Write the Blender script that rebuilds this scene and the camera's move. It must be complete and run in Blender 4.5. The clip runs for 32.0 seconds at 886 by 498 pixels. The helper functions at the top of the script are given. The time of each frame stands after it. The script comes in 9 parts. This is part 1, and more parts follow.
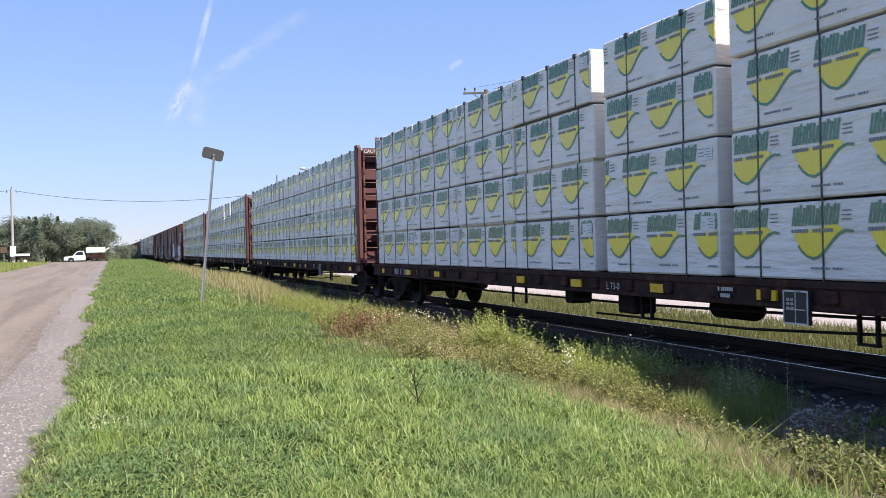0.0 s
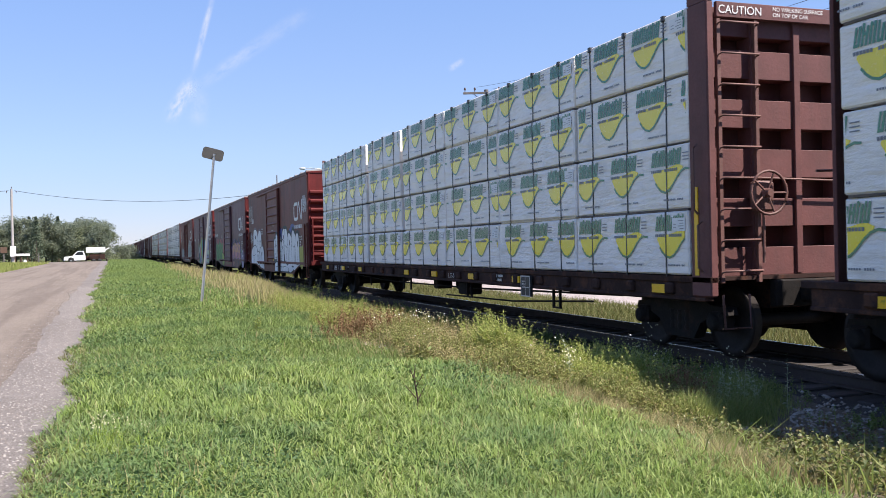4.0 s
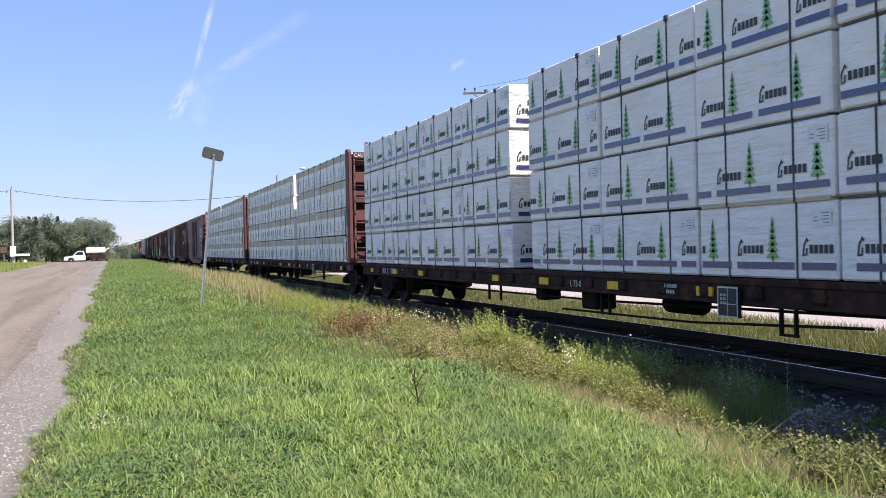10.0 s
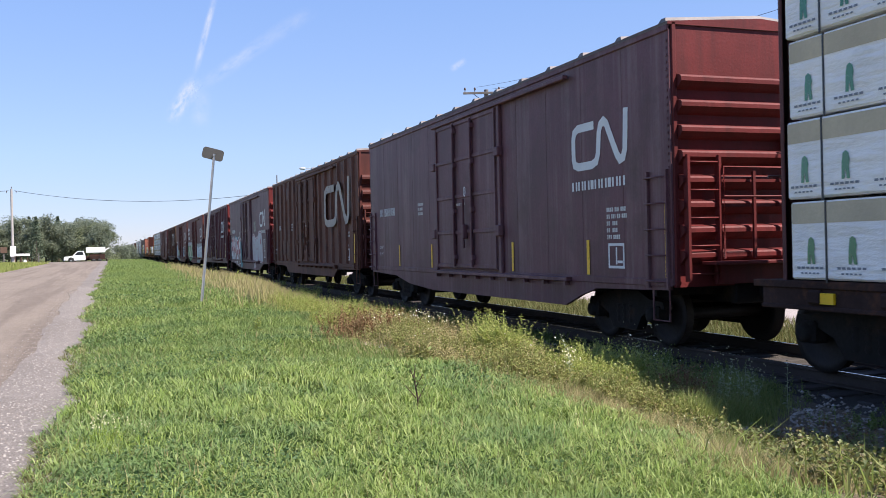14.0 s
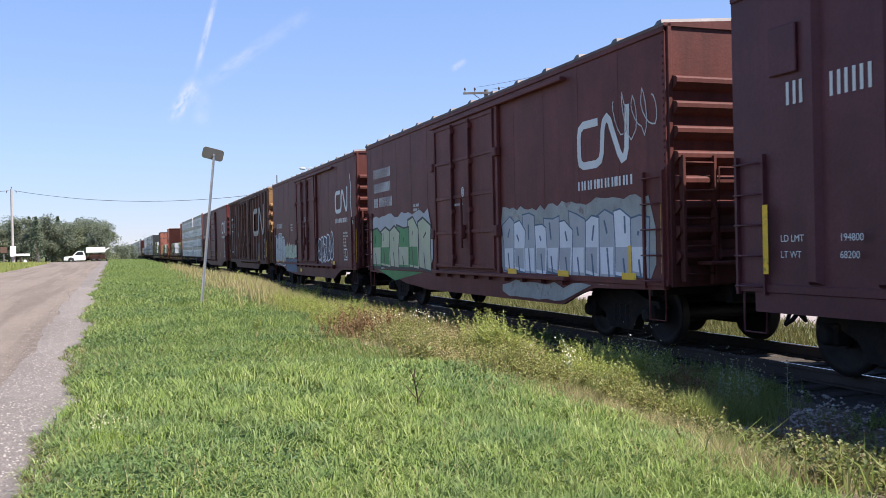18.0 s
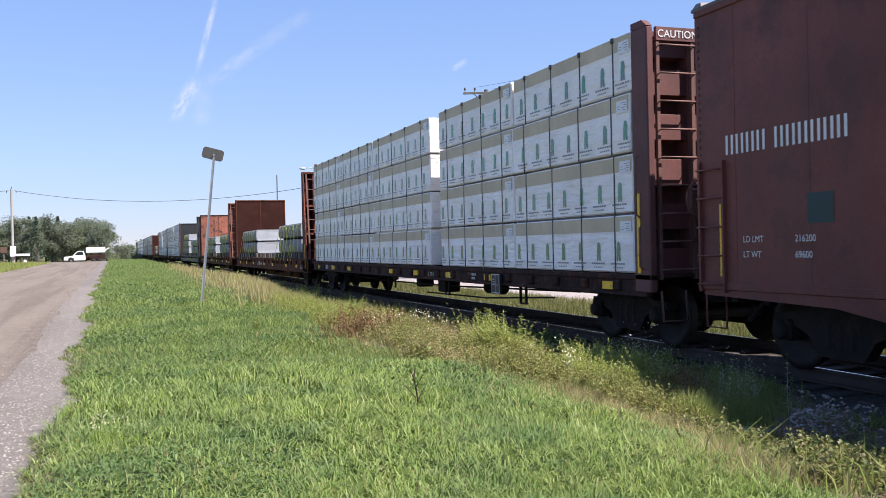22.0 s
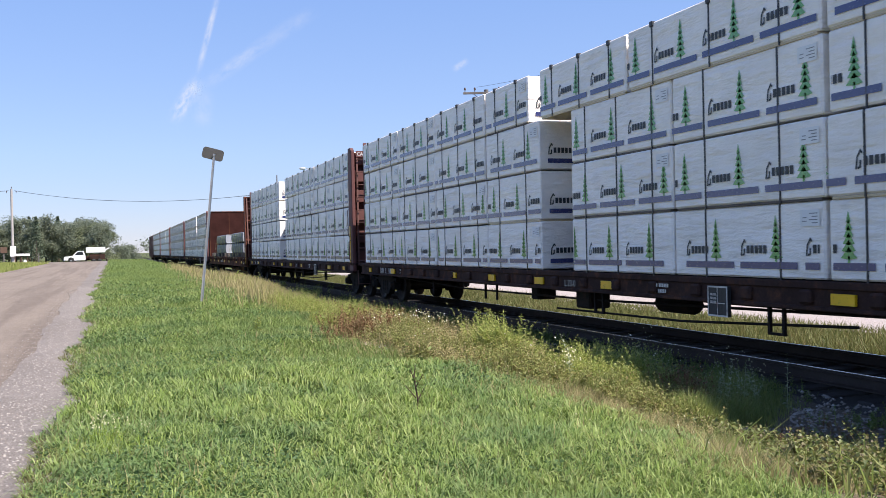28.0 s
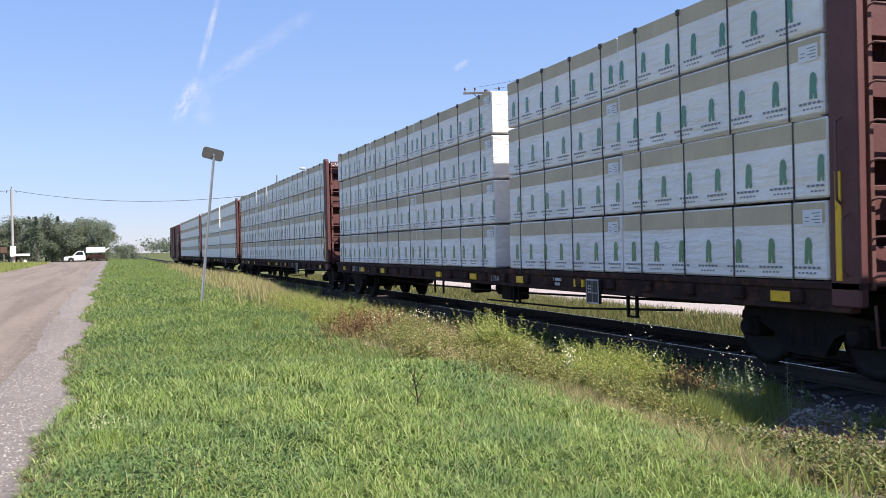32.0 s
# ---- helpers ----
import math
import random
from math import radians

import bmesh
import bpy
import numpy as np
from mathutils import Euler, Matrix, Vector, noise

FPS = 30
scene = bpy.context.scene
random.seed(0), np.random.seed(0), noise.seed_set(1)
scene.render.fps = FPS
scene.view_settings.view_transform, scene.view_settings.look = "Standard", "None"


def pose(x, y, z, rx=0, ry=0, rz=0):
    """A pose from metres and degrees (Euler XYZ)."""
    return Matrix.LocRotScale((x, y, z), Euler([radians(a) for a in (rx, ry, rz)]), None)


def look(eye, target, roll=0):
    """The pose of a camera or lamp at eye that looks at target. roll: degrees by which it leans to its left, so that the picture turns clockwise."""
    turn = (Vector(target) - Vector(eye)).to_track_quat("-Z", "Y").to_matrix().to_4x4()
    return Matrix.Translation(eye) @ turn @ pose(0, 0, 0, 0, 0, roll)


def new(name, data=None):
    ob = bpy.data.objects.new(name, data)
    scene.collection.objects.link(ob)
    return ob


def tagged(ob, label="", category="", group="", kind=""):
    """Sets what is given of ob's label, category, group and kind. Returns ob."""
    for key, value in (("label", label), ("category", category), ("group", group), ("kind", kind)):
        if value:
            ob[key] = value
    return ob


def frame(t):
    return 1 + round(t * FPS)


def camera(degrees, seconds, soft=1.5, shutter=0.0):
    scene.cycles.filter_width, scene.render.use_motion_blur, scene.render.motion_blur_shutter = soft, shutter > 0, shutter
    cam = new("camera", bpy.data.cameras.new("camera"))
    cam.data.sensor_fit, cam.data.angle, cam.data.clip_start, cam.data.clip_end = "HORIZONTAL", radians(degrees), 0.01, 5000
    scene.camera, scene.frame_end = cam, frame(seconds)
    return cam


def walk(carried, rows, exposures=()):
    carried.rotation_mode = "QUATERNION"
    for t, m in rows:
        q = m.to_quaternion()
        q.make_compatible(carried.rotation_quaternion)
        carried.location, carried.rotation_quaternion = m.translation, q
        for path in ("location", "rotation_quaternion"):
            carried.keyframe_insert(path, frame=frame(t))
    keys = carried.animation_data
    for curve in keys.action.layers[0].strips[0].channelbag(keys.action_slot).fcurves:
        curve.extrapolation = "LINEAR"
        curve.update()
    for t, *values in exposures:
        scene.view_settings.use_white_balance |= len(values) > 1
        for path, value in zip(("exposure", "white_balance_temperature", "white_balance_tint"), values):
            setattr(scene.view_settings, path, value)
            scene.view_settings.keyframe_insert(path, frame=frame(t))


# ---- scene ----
# ---- camera ----
cam = camera(51.08, 32.0, soft=0.85, shutter=0.03)
YAW, TILT = radians(19.738), radians(-0.185)
EYE = Vector((0.0, 0.0, 1.5555))
VIEW = look(EYE, EYE + Vector((math.sin(YAW), math.cos(YAW), math.tan(TILT))), -1.253)
walk(cam, [(0, VIEW), (32, VIEW)], exposures=[(t, ev, 6500, 16) for t, ev in ((0, 0.96), (4, 0.96), (6, 0.99), (9, 0.99), (10.5, 0.95), (13.5, 0.95), (14.5, 0.98), (21, 0.98), (22.5, 0.93), (24, 0.87), (25.5, 0.87), (28, 0.92), (32, 0.92))])


# ---- daylight ----
SUN = Vector((0.53, -0.53, 1.0)).normalized()
world = bpy.data.worlds.new("sky")
scene.world = world
world.use_nodes = True
wn, wl = world.node_tree.nodes, world.node_tree.links
sky = wn.new("ShaderNodeTexSky")
sky.sky_type = "NISHITA"
sky.sun_disc = False
sky.sun_elevation = math.asin(SUN.z)
sky.sun_rotation = math.atan2(SUN.x, SUN.y)
sky.air_density, sky.dust_density, sky.ozone_density = 1.0, 0.0, 4.0
deep = wn.new("ShaderNodeMix")          # the clear blue of the day, paler towards the horizon
deep.data_type, deep.inputs[0].default_value = "RGBA", 0.62
way = wn.new("ShaderNodeTexCoord")
up = wn.new("ShaderNodeSeparateXYZ")
tone = wn.new("ShaderNodeValToRGB")
TONES = ((0.0, (2.45, 3.05, 4.9)), (0.10, (2.5, 3.65, 6.1)), (0.30, (1.7, 3.05, 6.2)), (1.0, (0.8, 1.6, 3.9)))
tone.color_ramp.elements.new(0.10)
tone.color_ramp.elements.new(0.30)
for e, (at, c) in zip(tone.color_ramp.elements, TONES):
    e.position, e.color = at, (*[v / 6 for v in c], 1)
gain = wn.new("ShaderNodeMix")
gain.data_type, gain.blend_type, gain.inputs[0].default_value, gain.inputs[7].default_value = "RGBA", "MULTIPLY", 1.0, (6, 6, 6, 1)
wl.new(way.outputs["Generated"], up.inputs[0])
wl.new(up.outputs[2], tone.inputs[0])
wl.new(tone.outputs[0], gain.inputs[6])
wl.new(sky.outputs[0], deep.inputs[6])
wl.new(gain.outputs[2], deep.inputs[7])
wl.new(deep.outputs[2], wn["Background"].inputs[0])
wn["Background"].inputs[1].default_value = 0.085
lamp = bpy.data.lights.new("sun", "SUN")
lamp.energy, lamp.angle, lamp.color = 5.0, radians(0.55), (1.0, 0.95, 0.86)
sun = new("sun", lamp)
sun.matrix_world = look(SUN * 200, (0, 0, 0))


# ---- materials ----
def tree_of(name):
    m = bpy.data.materials.new(name)
    m.use_nodes = True
    return m, m.node_tree.nodes, m.node_tree.links, m.node_tree.nodes["Principled BSDF"]


def coords(n, l, stretch=(1, 1, 1), shift=True):
    tc = n.new("ShaderNodeTexCoord")
    mp = n.new("ShaderNodeMapping")
    mp.inputs["Scale"].default_value = stretch
    l.new(tc.outputs["Object"], mp.inputs["Vector"])
    if shift:
        oi = n.new("ShaderNodeObjectInfo")
        ml = n.new("ShaderNodeMath")
        ml.operation = "MULTIPLY"
        ml.inputs[1].default_value = 37.0
        l.new(oi.outputs["Random"], ml.inputs[0])
        l.new(ml.outputs[0], mp.inputs["Location"])
    return mp.outputs[0]


def noise_of(n, l, vec, scale, detail=4.0, rough=0.6):
    t = n.new("ShaderNodeTexNoise")
    t.inputs["Scale"].default_value, t.inputs["Detail"].default_value, t.inputs["Roughness"].default_value = scale, detail, rough
    l.new(vec, t.inputs["Vector"])
    return t.outputs[0]


def ramp(n, l, src, a, b):
    r = n.new("ShaderNodeMapRange")
    r.inputs[1].default_value, r.inputs[2].default_value = a, b
    l.new(src, r.inputs[0])
    return r.outputs[0]


def mixed(n, l, fac, a, b):
    x = n.new("ShaderNodeMix")
    x.data_type = "RGBA"
    if isinstance(fac, float):
        x.inputs[0].default_value = fac
    else:
        l.new(fac, x.inputs[0])
    for sock, v in ((x.inputs[6], a), (x.inputs[7], b)):
        if isinstance(v, tuple):
            sock.default_value = (*v, 1)
        else:
            l.new(v, sock)
    return x.outputs[2]


def relief(n, l, p, src, strength, dist=0.02):
    b = n.new("ShaderNodeBump")
    b.inputs["Strength"].default_value, b.inputs["Distance"].default_value = strength, dist
    l.new(src, b.inputs["Height"])
    l.new(b.outputs[0], p.inputs["Normal"])


def shade(c, k):
    return tuple(v * k for v in c)


def paint(name, c, rough=0.6, metal=0.0, var=0.3, streak=None, rust=None, bump=0.15, scale=1.5, fine=25.0, amount=(0.5, 0.75), shift=True, flake=(0.58, 0.66), spec=0.5):
    """A worn surface: slow and fine variation, vertical streaks, patches of another colour."""
    m, n, l, p = tree_of(name)
    v = coords(n, l, shift=shift)
    big = noise_of(n, l, v, scale, 5.0)
    small = noise_of(n, l, v, fine, 3.0)
    col = mixed(n, l, ramp(n, l, big, 0.3, 0.7), shade(c, 1 - var), shade(c, 1 + var * 0.7))
    col = mixed(n, l, ramp(n, l, small, 0.35, 0.8), col, mixed(n, l, 0.5, col, shade(c, 1 - var)))
    if streak:
        vs = coords(n, l, (2.2, 2.2, 0.12), shift)
        st = noise_of(n, l, vs, 1.6, 6.0, 0.7)
        col = mixed(n, l, ramp(n, l, st, amount[0], amount[1]), col, streak)
    if rust:
        rs = noise_of(n, l, v, scale * 2.2, 7.0, 0.7)
        col = mixed(n, l, ramp(n, l, rs, flake[0], flake[1]), col, rust)
    l.new(col, p.inputs["Base Color"])
    l.new(ramp_out(n, l, small, rough - 0.08, rough + 0.1), p.inputs["Roughness"])
    p.inputs["Metallic"].default_value = metal
    p.inputs["Specular IOR Level"].default_value = spec
    if bump:
        relief(n, l, p, big if bump < 0 else small, abs(bump))
    return m


def ramp_out(n, l, src, a, b):
    r = n.new("ShaderNodeMapRange")
    r.inputs[3].default_value, r.inputs[4].default_value = a, b
    l.new(src, r.inputs[0])
    return r.outputs[0]


def island(name, colours, rough=0.7, trans=0.0, spec=0.3, wave=None):
    """Many small pieces in one mesh, each of its own tone; wave: patches of other tones across the ground, each with its size, limits and share."""
    m, n, l, p = tree_of(name)
    g = n.new("ShaderNodeNewGeometry")
    cr = n.new("ShaderNodeValToRGB")
    el = cr.color_ramp.elements
    while len(el) < len(colours):
        el.new(0.5)
    for i, c in enumerate(colours):
        el[i].position, el[i].color = i / max(1, len(colours) - 1), (*c, 1)
    l.new(g.outputs["Random Per Island"], cr.inputs[0])
    col = cr.outputs[0]
    for tone, size, lo, hi, much in wave or ():
        v = coords(n, l, shift=False)
        w = noise_of(n, l, v, size, 3.0)
        col = mixed(n, l, ramp(n, l, w, lo, hi), col, mixed(n, l, much, col, tone))
    l.new(col, p.inputs["Base Color"])
    p.inputs["Roughness"].default_value = rough
    p.inputs["Specular IOR Level"].default_value = spec
    if trans:
        tr = n.new("ShaderNodeBsdfTranslucent")
        l.new(col, tr.inputs[0])
        mx = n.new("ShaderNodeMixShader")
        mx.inputs[0].default_value = trans
        l.new(p.outputs[0], mx.inputs[1])
        l.new(tr.outputs[0], mx.inputs[2])
        l.new(mx.outputs[0], n["Material Output"].inputs[0])
    return m


def wrap_film(name, c, rough=0.42):
    """White wrapping film drawn tight: creases and dents."""
    m, n, l, p = tree_of(name)
    v = coords(n, l)
    a = noise_of(n, l, v, 1.1, 3.0)
    vs = coords(n, l, (1, 0.8, 2.2))
    b = noise_of(n, l, vs, 2.2, 6.0, 0.65)
    col = mixed(n, l, ramp(n, l, a, 0.3, 0.7), shade(c, 0.9), shade(c, 1.05))
    col = mixed(n, l, ramp(n, l, b, 0.55, 0.8), col, shade(c, 0.8))
    mp = n.new("ShaderNodeMapping")
    mp.inputs["Rotation"].default_value = (0.5, 0, 0)
    mp.inputs["Scale"].default_value = (1, 0.45, 3.2)
    l.new(v, mp.inputs["Vector"])
    tug = noise_of(n, l, mp.outputs[0], 2.6, 2.5, 0.5)
    hi = n.new("ShaderNodeMath")
    hi.operation = "MULTIPLY_ADD"
    hi.inputs[1].default_value = 0.9
    l.new(tug, hi.inputs[0])
    l.new(b, hi.inputs[2])
    l.new(col, p.inputs["Base Color"])
    l.new(ramp_out(n, l, b, rough - 0.08, rough + 0.15), p.inputs["Roughness"])
    relief(n, l, p, hi.outputs[0], 0.65, 0.06)
    return m


M = {}
M["brown"] = paint("boxcar_brown", (0.187, 0.056, 0.043), 0.54, streak=(0.125, 0.050, 0.042), amount=(0.42, 0.8), spec=0.26, rust=(0.075, 0.030, 0.026), flake=(0.5, 0.75), scale=0.6)
M["plum"] = paint("boxcar_plum", (0.142, 0.057, 0.065), 0.52, streak=(0.24, 0.15, 0.148), amount=(0.46, 0.82), spec=0.32, rust=(0.095, 0.048, 0.044), flake=(0.48, 0.75), scale=0.6)
M["darkred"] = paint("boxcar_dark_red", (0.155, 0.042, 0.036), 0.54, streak=(0.085, 0.022, 0.02), amount=(0.45, 0.9), spec=0.22)
M["wine"] = paint("boxcar_wine", (0.112, 0.031, 0.037), 0.49, streak=(0.075, 0.025, 0.029), amount=(0.5, 0.9), spec=0.32)
M["rustbrown"] = paint("boxcar_rustbrown", (0.155, 0.060, 0.038), 0.62, streak=(0.075, 0.036, 0.026), amount=(0.45, 0.75), spec=0.24, rust=(0.05, 0.025, 0.019), flake=(0.5, 0.72), scale=0.7)
M["endred"] = paint("boxcar_end_red", (0.135, 0.020, 0.019), 0.55, var=0.3, streak=(0.07, 0.015, 0.014), spec=0.25)
M["endbrown"] = paint("boxcar_end_brown", (0.105, 0.030, 0.024), 0.6, var=0.35, streak=(0.06, 0.02, 0.016), spec=0.25)
M["endyellow"] = paint("boxcar_end_ochre", (0.27, 0.145, 0.045), 0.65, var=0.3, rust=(0.13, 0.045, 0.03), flake=(0.48, 0.62))
M["roof"] = paint("weathered_roof", (0.15, 0.12, 0.11), 0.65, 0.2, var=0.35, rust=(0.09, 0.045, 0.035))
M["roofcap"] = paint("galvanised_cap", (0.17, 0.15, 0.145), 0.6, 0.2, var=0.3)
M["rung"] = paint("worn_rung", (0.16, 0.075, 0.062), 0.6, var=0.3, rust=(0.09, 0.04, 0.03))
M["beamred"] = paint("centerbeam_red", (0.135, 0.047, 0.043), 0.65, var=0.3, streak=(0.085, 0.038, 0.034), amount=(0.5, 0.9))
# the beam red again, darkened to paint shade into the bulkhead's openings
M["beamshaded"] = paint("centerbeam_red_shaded", (0.085, 0.032, 0.029), 0.7, var=0.3)
M["silldark"] = paint("dirty_sill", (0.050, 0.028, 0.024), 0.85, var=0.45, rust=(0.10, 0.045, 0.028), flake=(0.5, 0.65), spec=0.15)
M["orange"] = paint("bulkhead_orange", (0.33, 0.105, 0.062), 0.7, var=0.35, streak=(0.10, 0.04, 0.03), amount=(0.42, 0.7), rust=(0.04, 0.02, 0.017), scale=1.3, flake=(0.55, 0.61), bump=0.3)
M["orangedirty"] = paint("bulkhead_orange_dirty", (0.26, 0.075, 0.042), 0.75, var=0.4, streak=(0.06, 0.026, 0.02), amount=(0.40, 0.62), rust=(0.04, 0.02, 0.017), scale=1.6, flake=(0.50, 0.60), bump=0.3, spec=0.25)
M["rust"] = paint("rusty_plate", (0.044, 0.016, 0.013), 0.9, var=0.35, streak=(0.045, 0.014, 0.011), amount=(0.5, 0.8), spec=0.1)
M["rustsill"] = paint("rusty_sill", (0.15, 0.056, 0.028), 0.9, var=0.45, streak=(0.032, 0.018, 0.014), amount=(0.46, 0.62), spec=0.15)
M["black"] = paint("black_paint", (0.022, 0.022, 0.024), 0.5, var=0.4, streak=(0.045, 0.045, 0.045), amount=(0.5, 0.9))
M["iron"] = paint("greasy_iron", (0.017, 0.0145, 0.013), 0.8, 0.0, var=0.5, rust=(0.042, 0.025, 0.017), flake=(0.52, 0.7), spec=0.2)
M["wheel"] = paint("wheel_steel", (0.028, 0.022, 0.019), 0.65, 0.3, var=0.4, spec=0.3)
M["rail"] = paint("rail_steel", (0.055, 0.038, 0.03), 0.75, 0.1, var=0.35)
M["railtop"] = paint("rail_head", (0.55, 0.55, 0.56), 0.25, 1.0, var=0.1, bump=0.02)
M["wrap"] = wrap_film("white_wrap", (0.895, 0.84, 0.785))
M["wrapblue"] = wrap_film("cool_white_wrap", (0.94, 0.885, 0.83))
M["tanwrap"] = paint("tan_wrap", (0.60, 0.49, 0.33), 0.6, var=0.18, streak=(0.52, 0.43, 0.30), bump=0.2)
M["strap"] = paint("dark_strap", (0.03, 0.03, 0.035), 0.4, var=0.2)
M["white"] = paint("white_lettering", (0.72, 0.72, 0.70), 0.6, var=0.12)
M["whiteworn"] = paint("worn_white_lettering", (0.62, 0.60, 0.56), 0.65, var=0.25, rust=(0.25, 0.13, 0.11), scale=2.5)
M["signworn"] = paint("faded_sign_paint", (0.44, 0.39, 0.33), 0.7, var=0.25, rust=(0.20, 0.11, 0.085), scale=2.5)
M["green"] = paint("print_green", (0.03, 0.20, 0.09), 0.24, var=0.1, spec=0.9, bump=0.03)
M["darkgreen"] = paint("print_dark_green", (0.03, 0.19, 0.09), 0.24, var=0.1, spec=0.9, bump=0.03)
M["leafgreen"] = paint("print_leaf_green", (0.12, 0.36, 0.09), 0.24, var=0.1, spec=0.9, bump=0.03)
M["lemon"] = paint("print_yellow_green", (0.92, 0.72, 0.02), 0.24, var=0.08, spec=0.9, bump=0.03)
M["navy"] = paint("print_navy", (0.035, 0.045, 0.16), 0.24, var=0.1, spec=0.9, bump=0.03)
M["ink"] = paint("print_grey", (0.22, 0.23, 0.25), 0.5, var=0.1)
M["blackink"] = paint("print_black", (0.03, 0.035, 0.04), 0.5, var=0.1)
M["paper"] = paint("paper_tag", (0.80, 0.80, 0.80), 0.5, var=0.06)
M["yellow"] = paint("reflective_yellow", (0.86, 0.50, 0.01), 0.4, var=0.12, rust=(0.35, 0.24, 0.02), scale=3)
M["webbing"] = paint("yellow_webbing", (0.66, 0.66, 0.07), 0.6, var=0.12)
M["webgrey"] = paint("faded_webbing", (0.48, 0.50, 0.22), 0.6, var=0.12)
M["ingot"] = paint("cast_metal", (0.185, 0.192, 0.205), 0.55, 0.3, var=0.28, streak=(0.135, 0.145, 0.158), amount=(0.4, 0.9), bump=0.12, scale=0.8)
M["ingotend"] = paint("sawn_metal", (0.50, 0.51, 0.53), 0.34, 0.3, var=0.2, streak=(0.40, 0.41, 0.43), amount=(0.5, 0.8), bump=0.06, scale=0.9)
M["timber"] = paint("grey_timber", (0.16, 0.135, 0.115), 0.85, var=0.35, streak=(0.09, 0.075, 0.06), spec=0.2)
M["darkwood"] = paint("dark_timber", (0.05, 0.04, 0.035), 0.8, var=0.3)
M["silver"] = paint("silver_spray", (0.43, 0.44, 0.455), 0.5, var=0.15)
M["g_white"] = paint("spray_white", (0.76, 0.77, 0.78), 0.55, var=0.12)
M["g_black"] = paint("spray_black", (0.02, 0.02, 0.025), 0.55, var=0.2)
M["g_blue"] = paint("spray_blue", (0.03, 0.06, 0.26), 0.5, var=0.3)
M["g_teal"] = paint("spray_teal", (0.03, 0.24, 0.30), 0.5, var=0.3)
M["g_green"] = paint("spray_green", (0.03, 0.24, 0.06), 0.5, var=0.3)
M["g_leaf"] = paint("spray_leaf_green", (0.09, 0.30, 0.07), 0.5, var=0.4, streak=(0.02, 0.12, 0.05))
M["g_lime"] = paint("spray_lime", (0.30, 0.42, 0.06), 0.5, var=0.3)
M["g_olive"] = paint("spray_olive", (0.34, 0.34, 0.04), 0.5, var=0.2)
M["g_purple"] = paint("spray_purple", (0.25, 0.16, 0.46), 0.5, var=0.3)
M["g_pink"] = paint("spray_pink", (0.52, 0.20, 0.26), 0.5, var=0.3)
M["g_peach"] = paint("spray_peach", (0.66, 0.34, 0.17), 0.5, var=0.3)
M["g_red"] = paint("spray_red", (0.34, 0.04, 0.06), 0.5, var=0.3)
M["g_mint"] = paint("spray_mint", (0.45, 0.55, 0.40), 0.5, var=0.25)
M["g_cream"] = paint("spray_cream", (0.50, 0.52, 0.34), 0.55, var=0.15)
M["g_navy"] = paint("spray_navy", (0.02, 0.025, 0.06), 0.5, var=0.2)
M["g_fadeblue"] = paint("faded_spray_blue", (0.09, 0.15, 0.22), 0.6, var=0.3)
M["g_deepteal"] = paint("dark_repaint", (0.018, 0.045, 0.045), 0.6, var=0.2)
M["g_mauve"] = paint("spray_mauve", (0.17, 0.10, 0.13), 0.55, var=0.25)
M["g_beige"] = paint("sprayed_dusty_beige", (0.26, 0.185, 0.145), 0.65, var=0.3)
M["g_slate"] = paint("spray_slate_blue", (0.15, 0.21, 0.38), 0.5, var=0.25)
M["g_lavender"] = paint("spray_lavender", (0.22, 0.19, 0.36), 0.5, var=0.25)
M["g_gold"] = paint("spray_dull_gold", (0.26, 0.19, 0.05), 0.55, var=0.3)
M["g_grey"] = paint("spray_pale_grey", (0.36, 0.37, 0.34), 0.6, var=0.3, rust=(0.22, 0.17, 0.15), scale=1.6)
M["primer"] = paint("grey_primer", (0.17, 0.18, 0.175), 0.7, var=0.15)


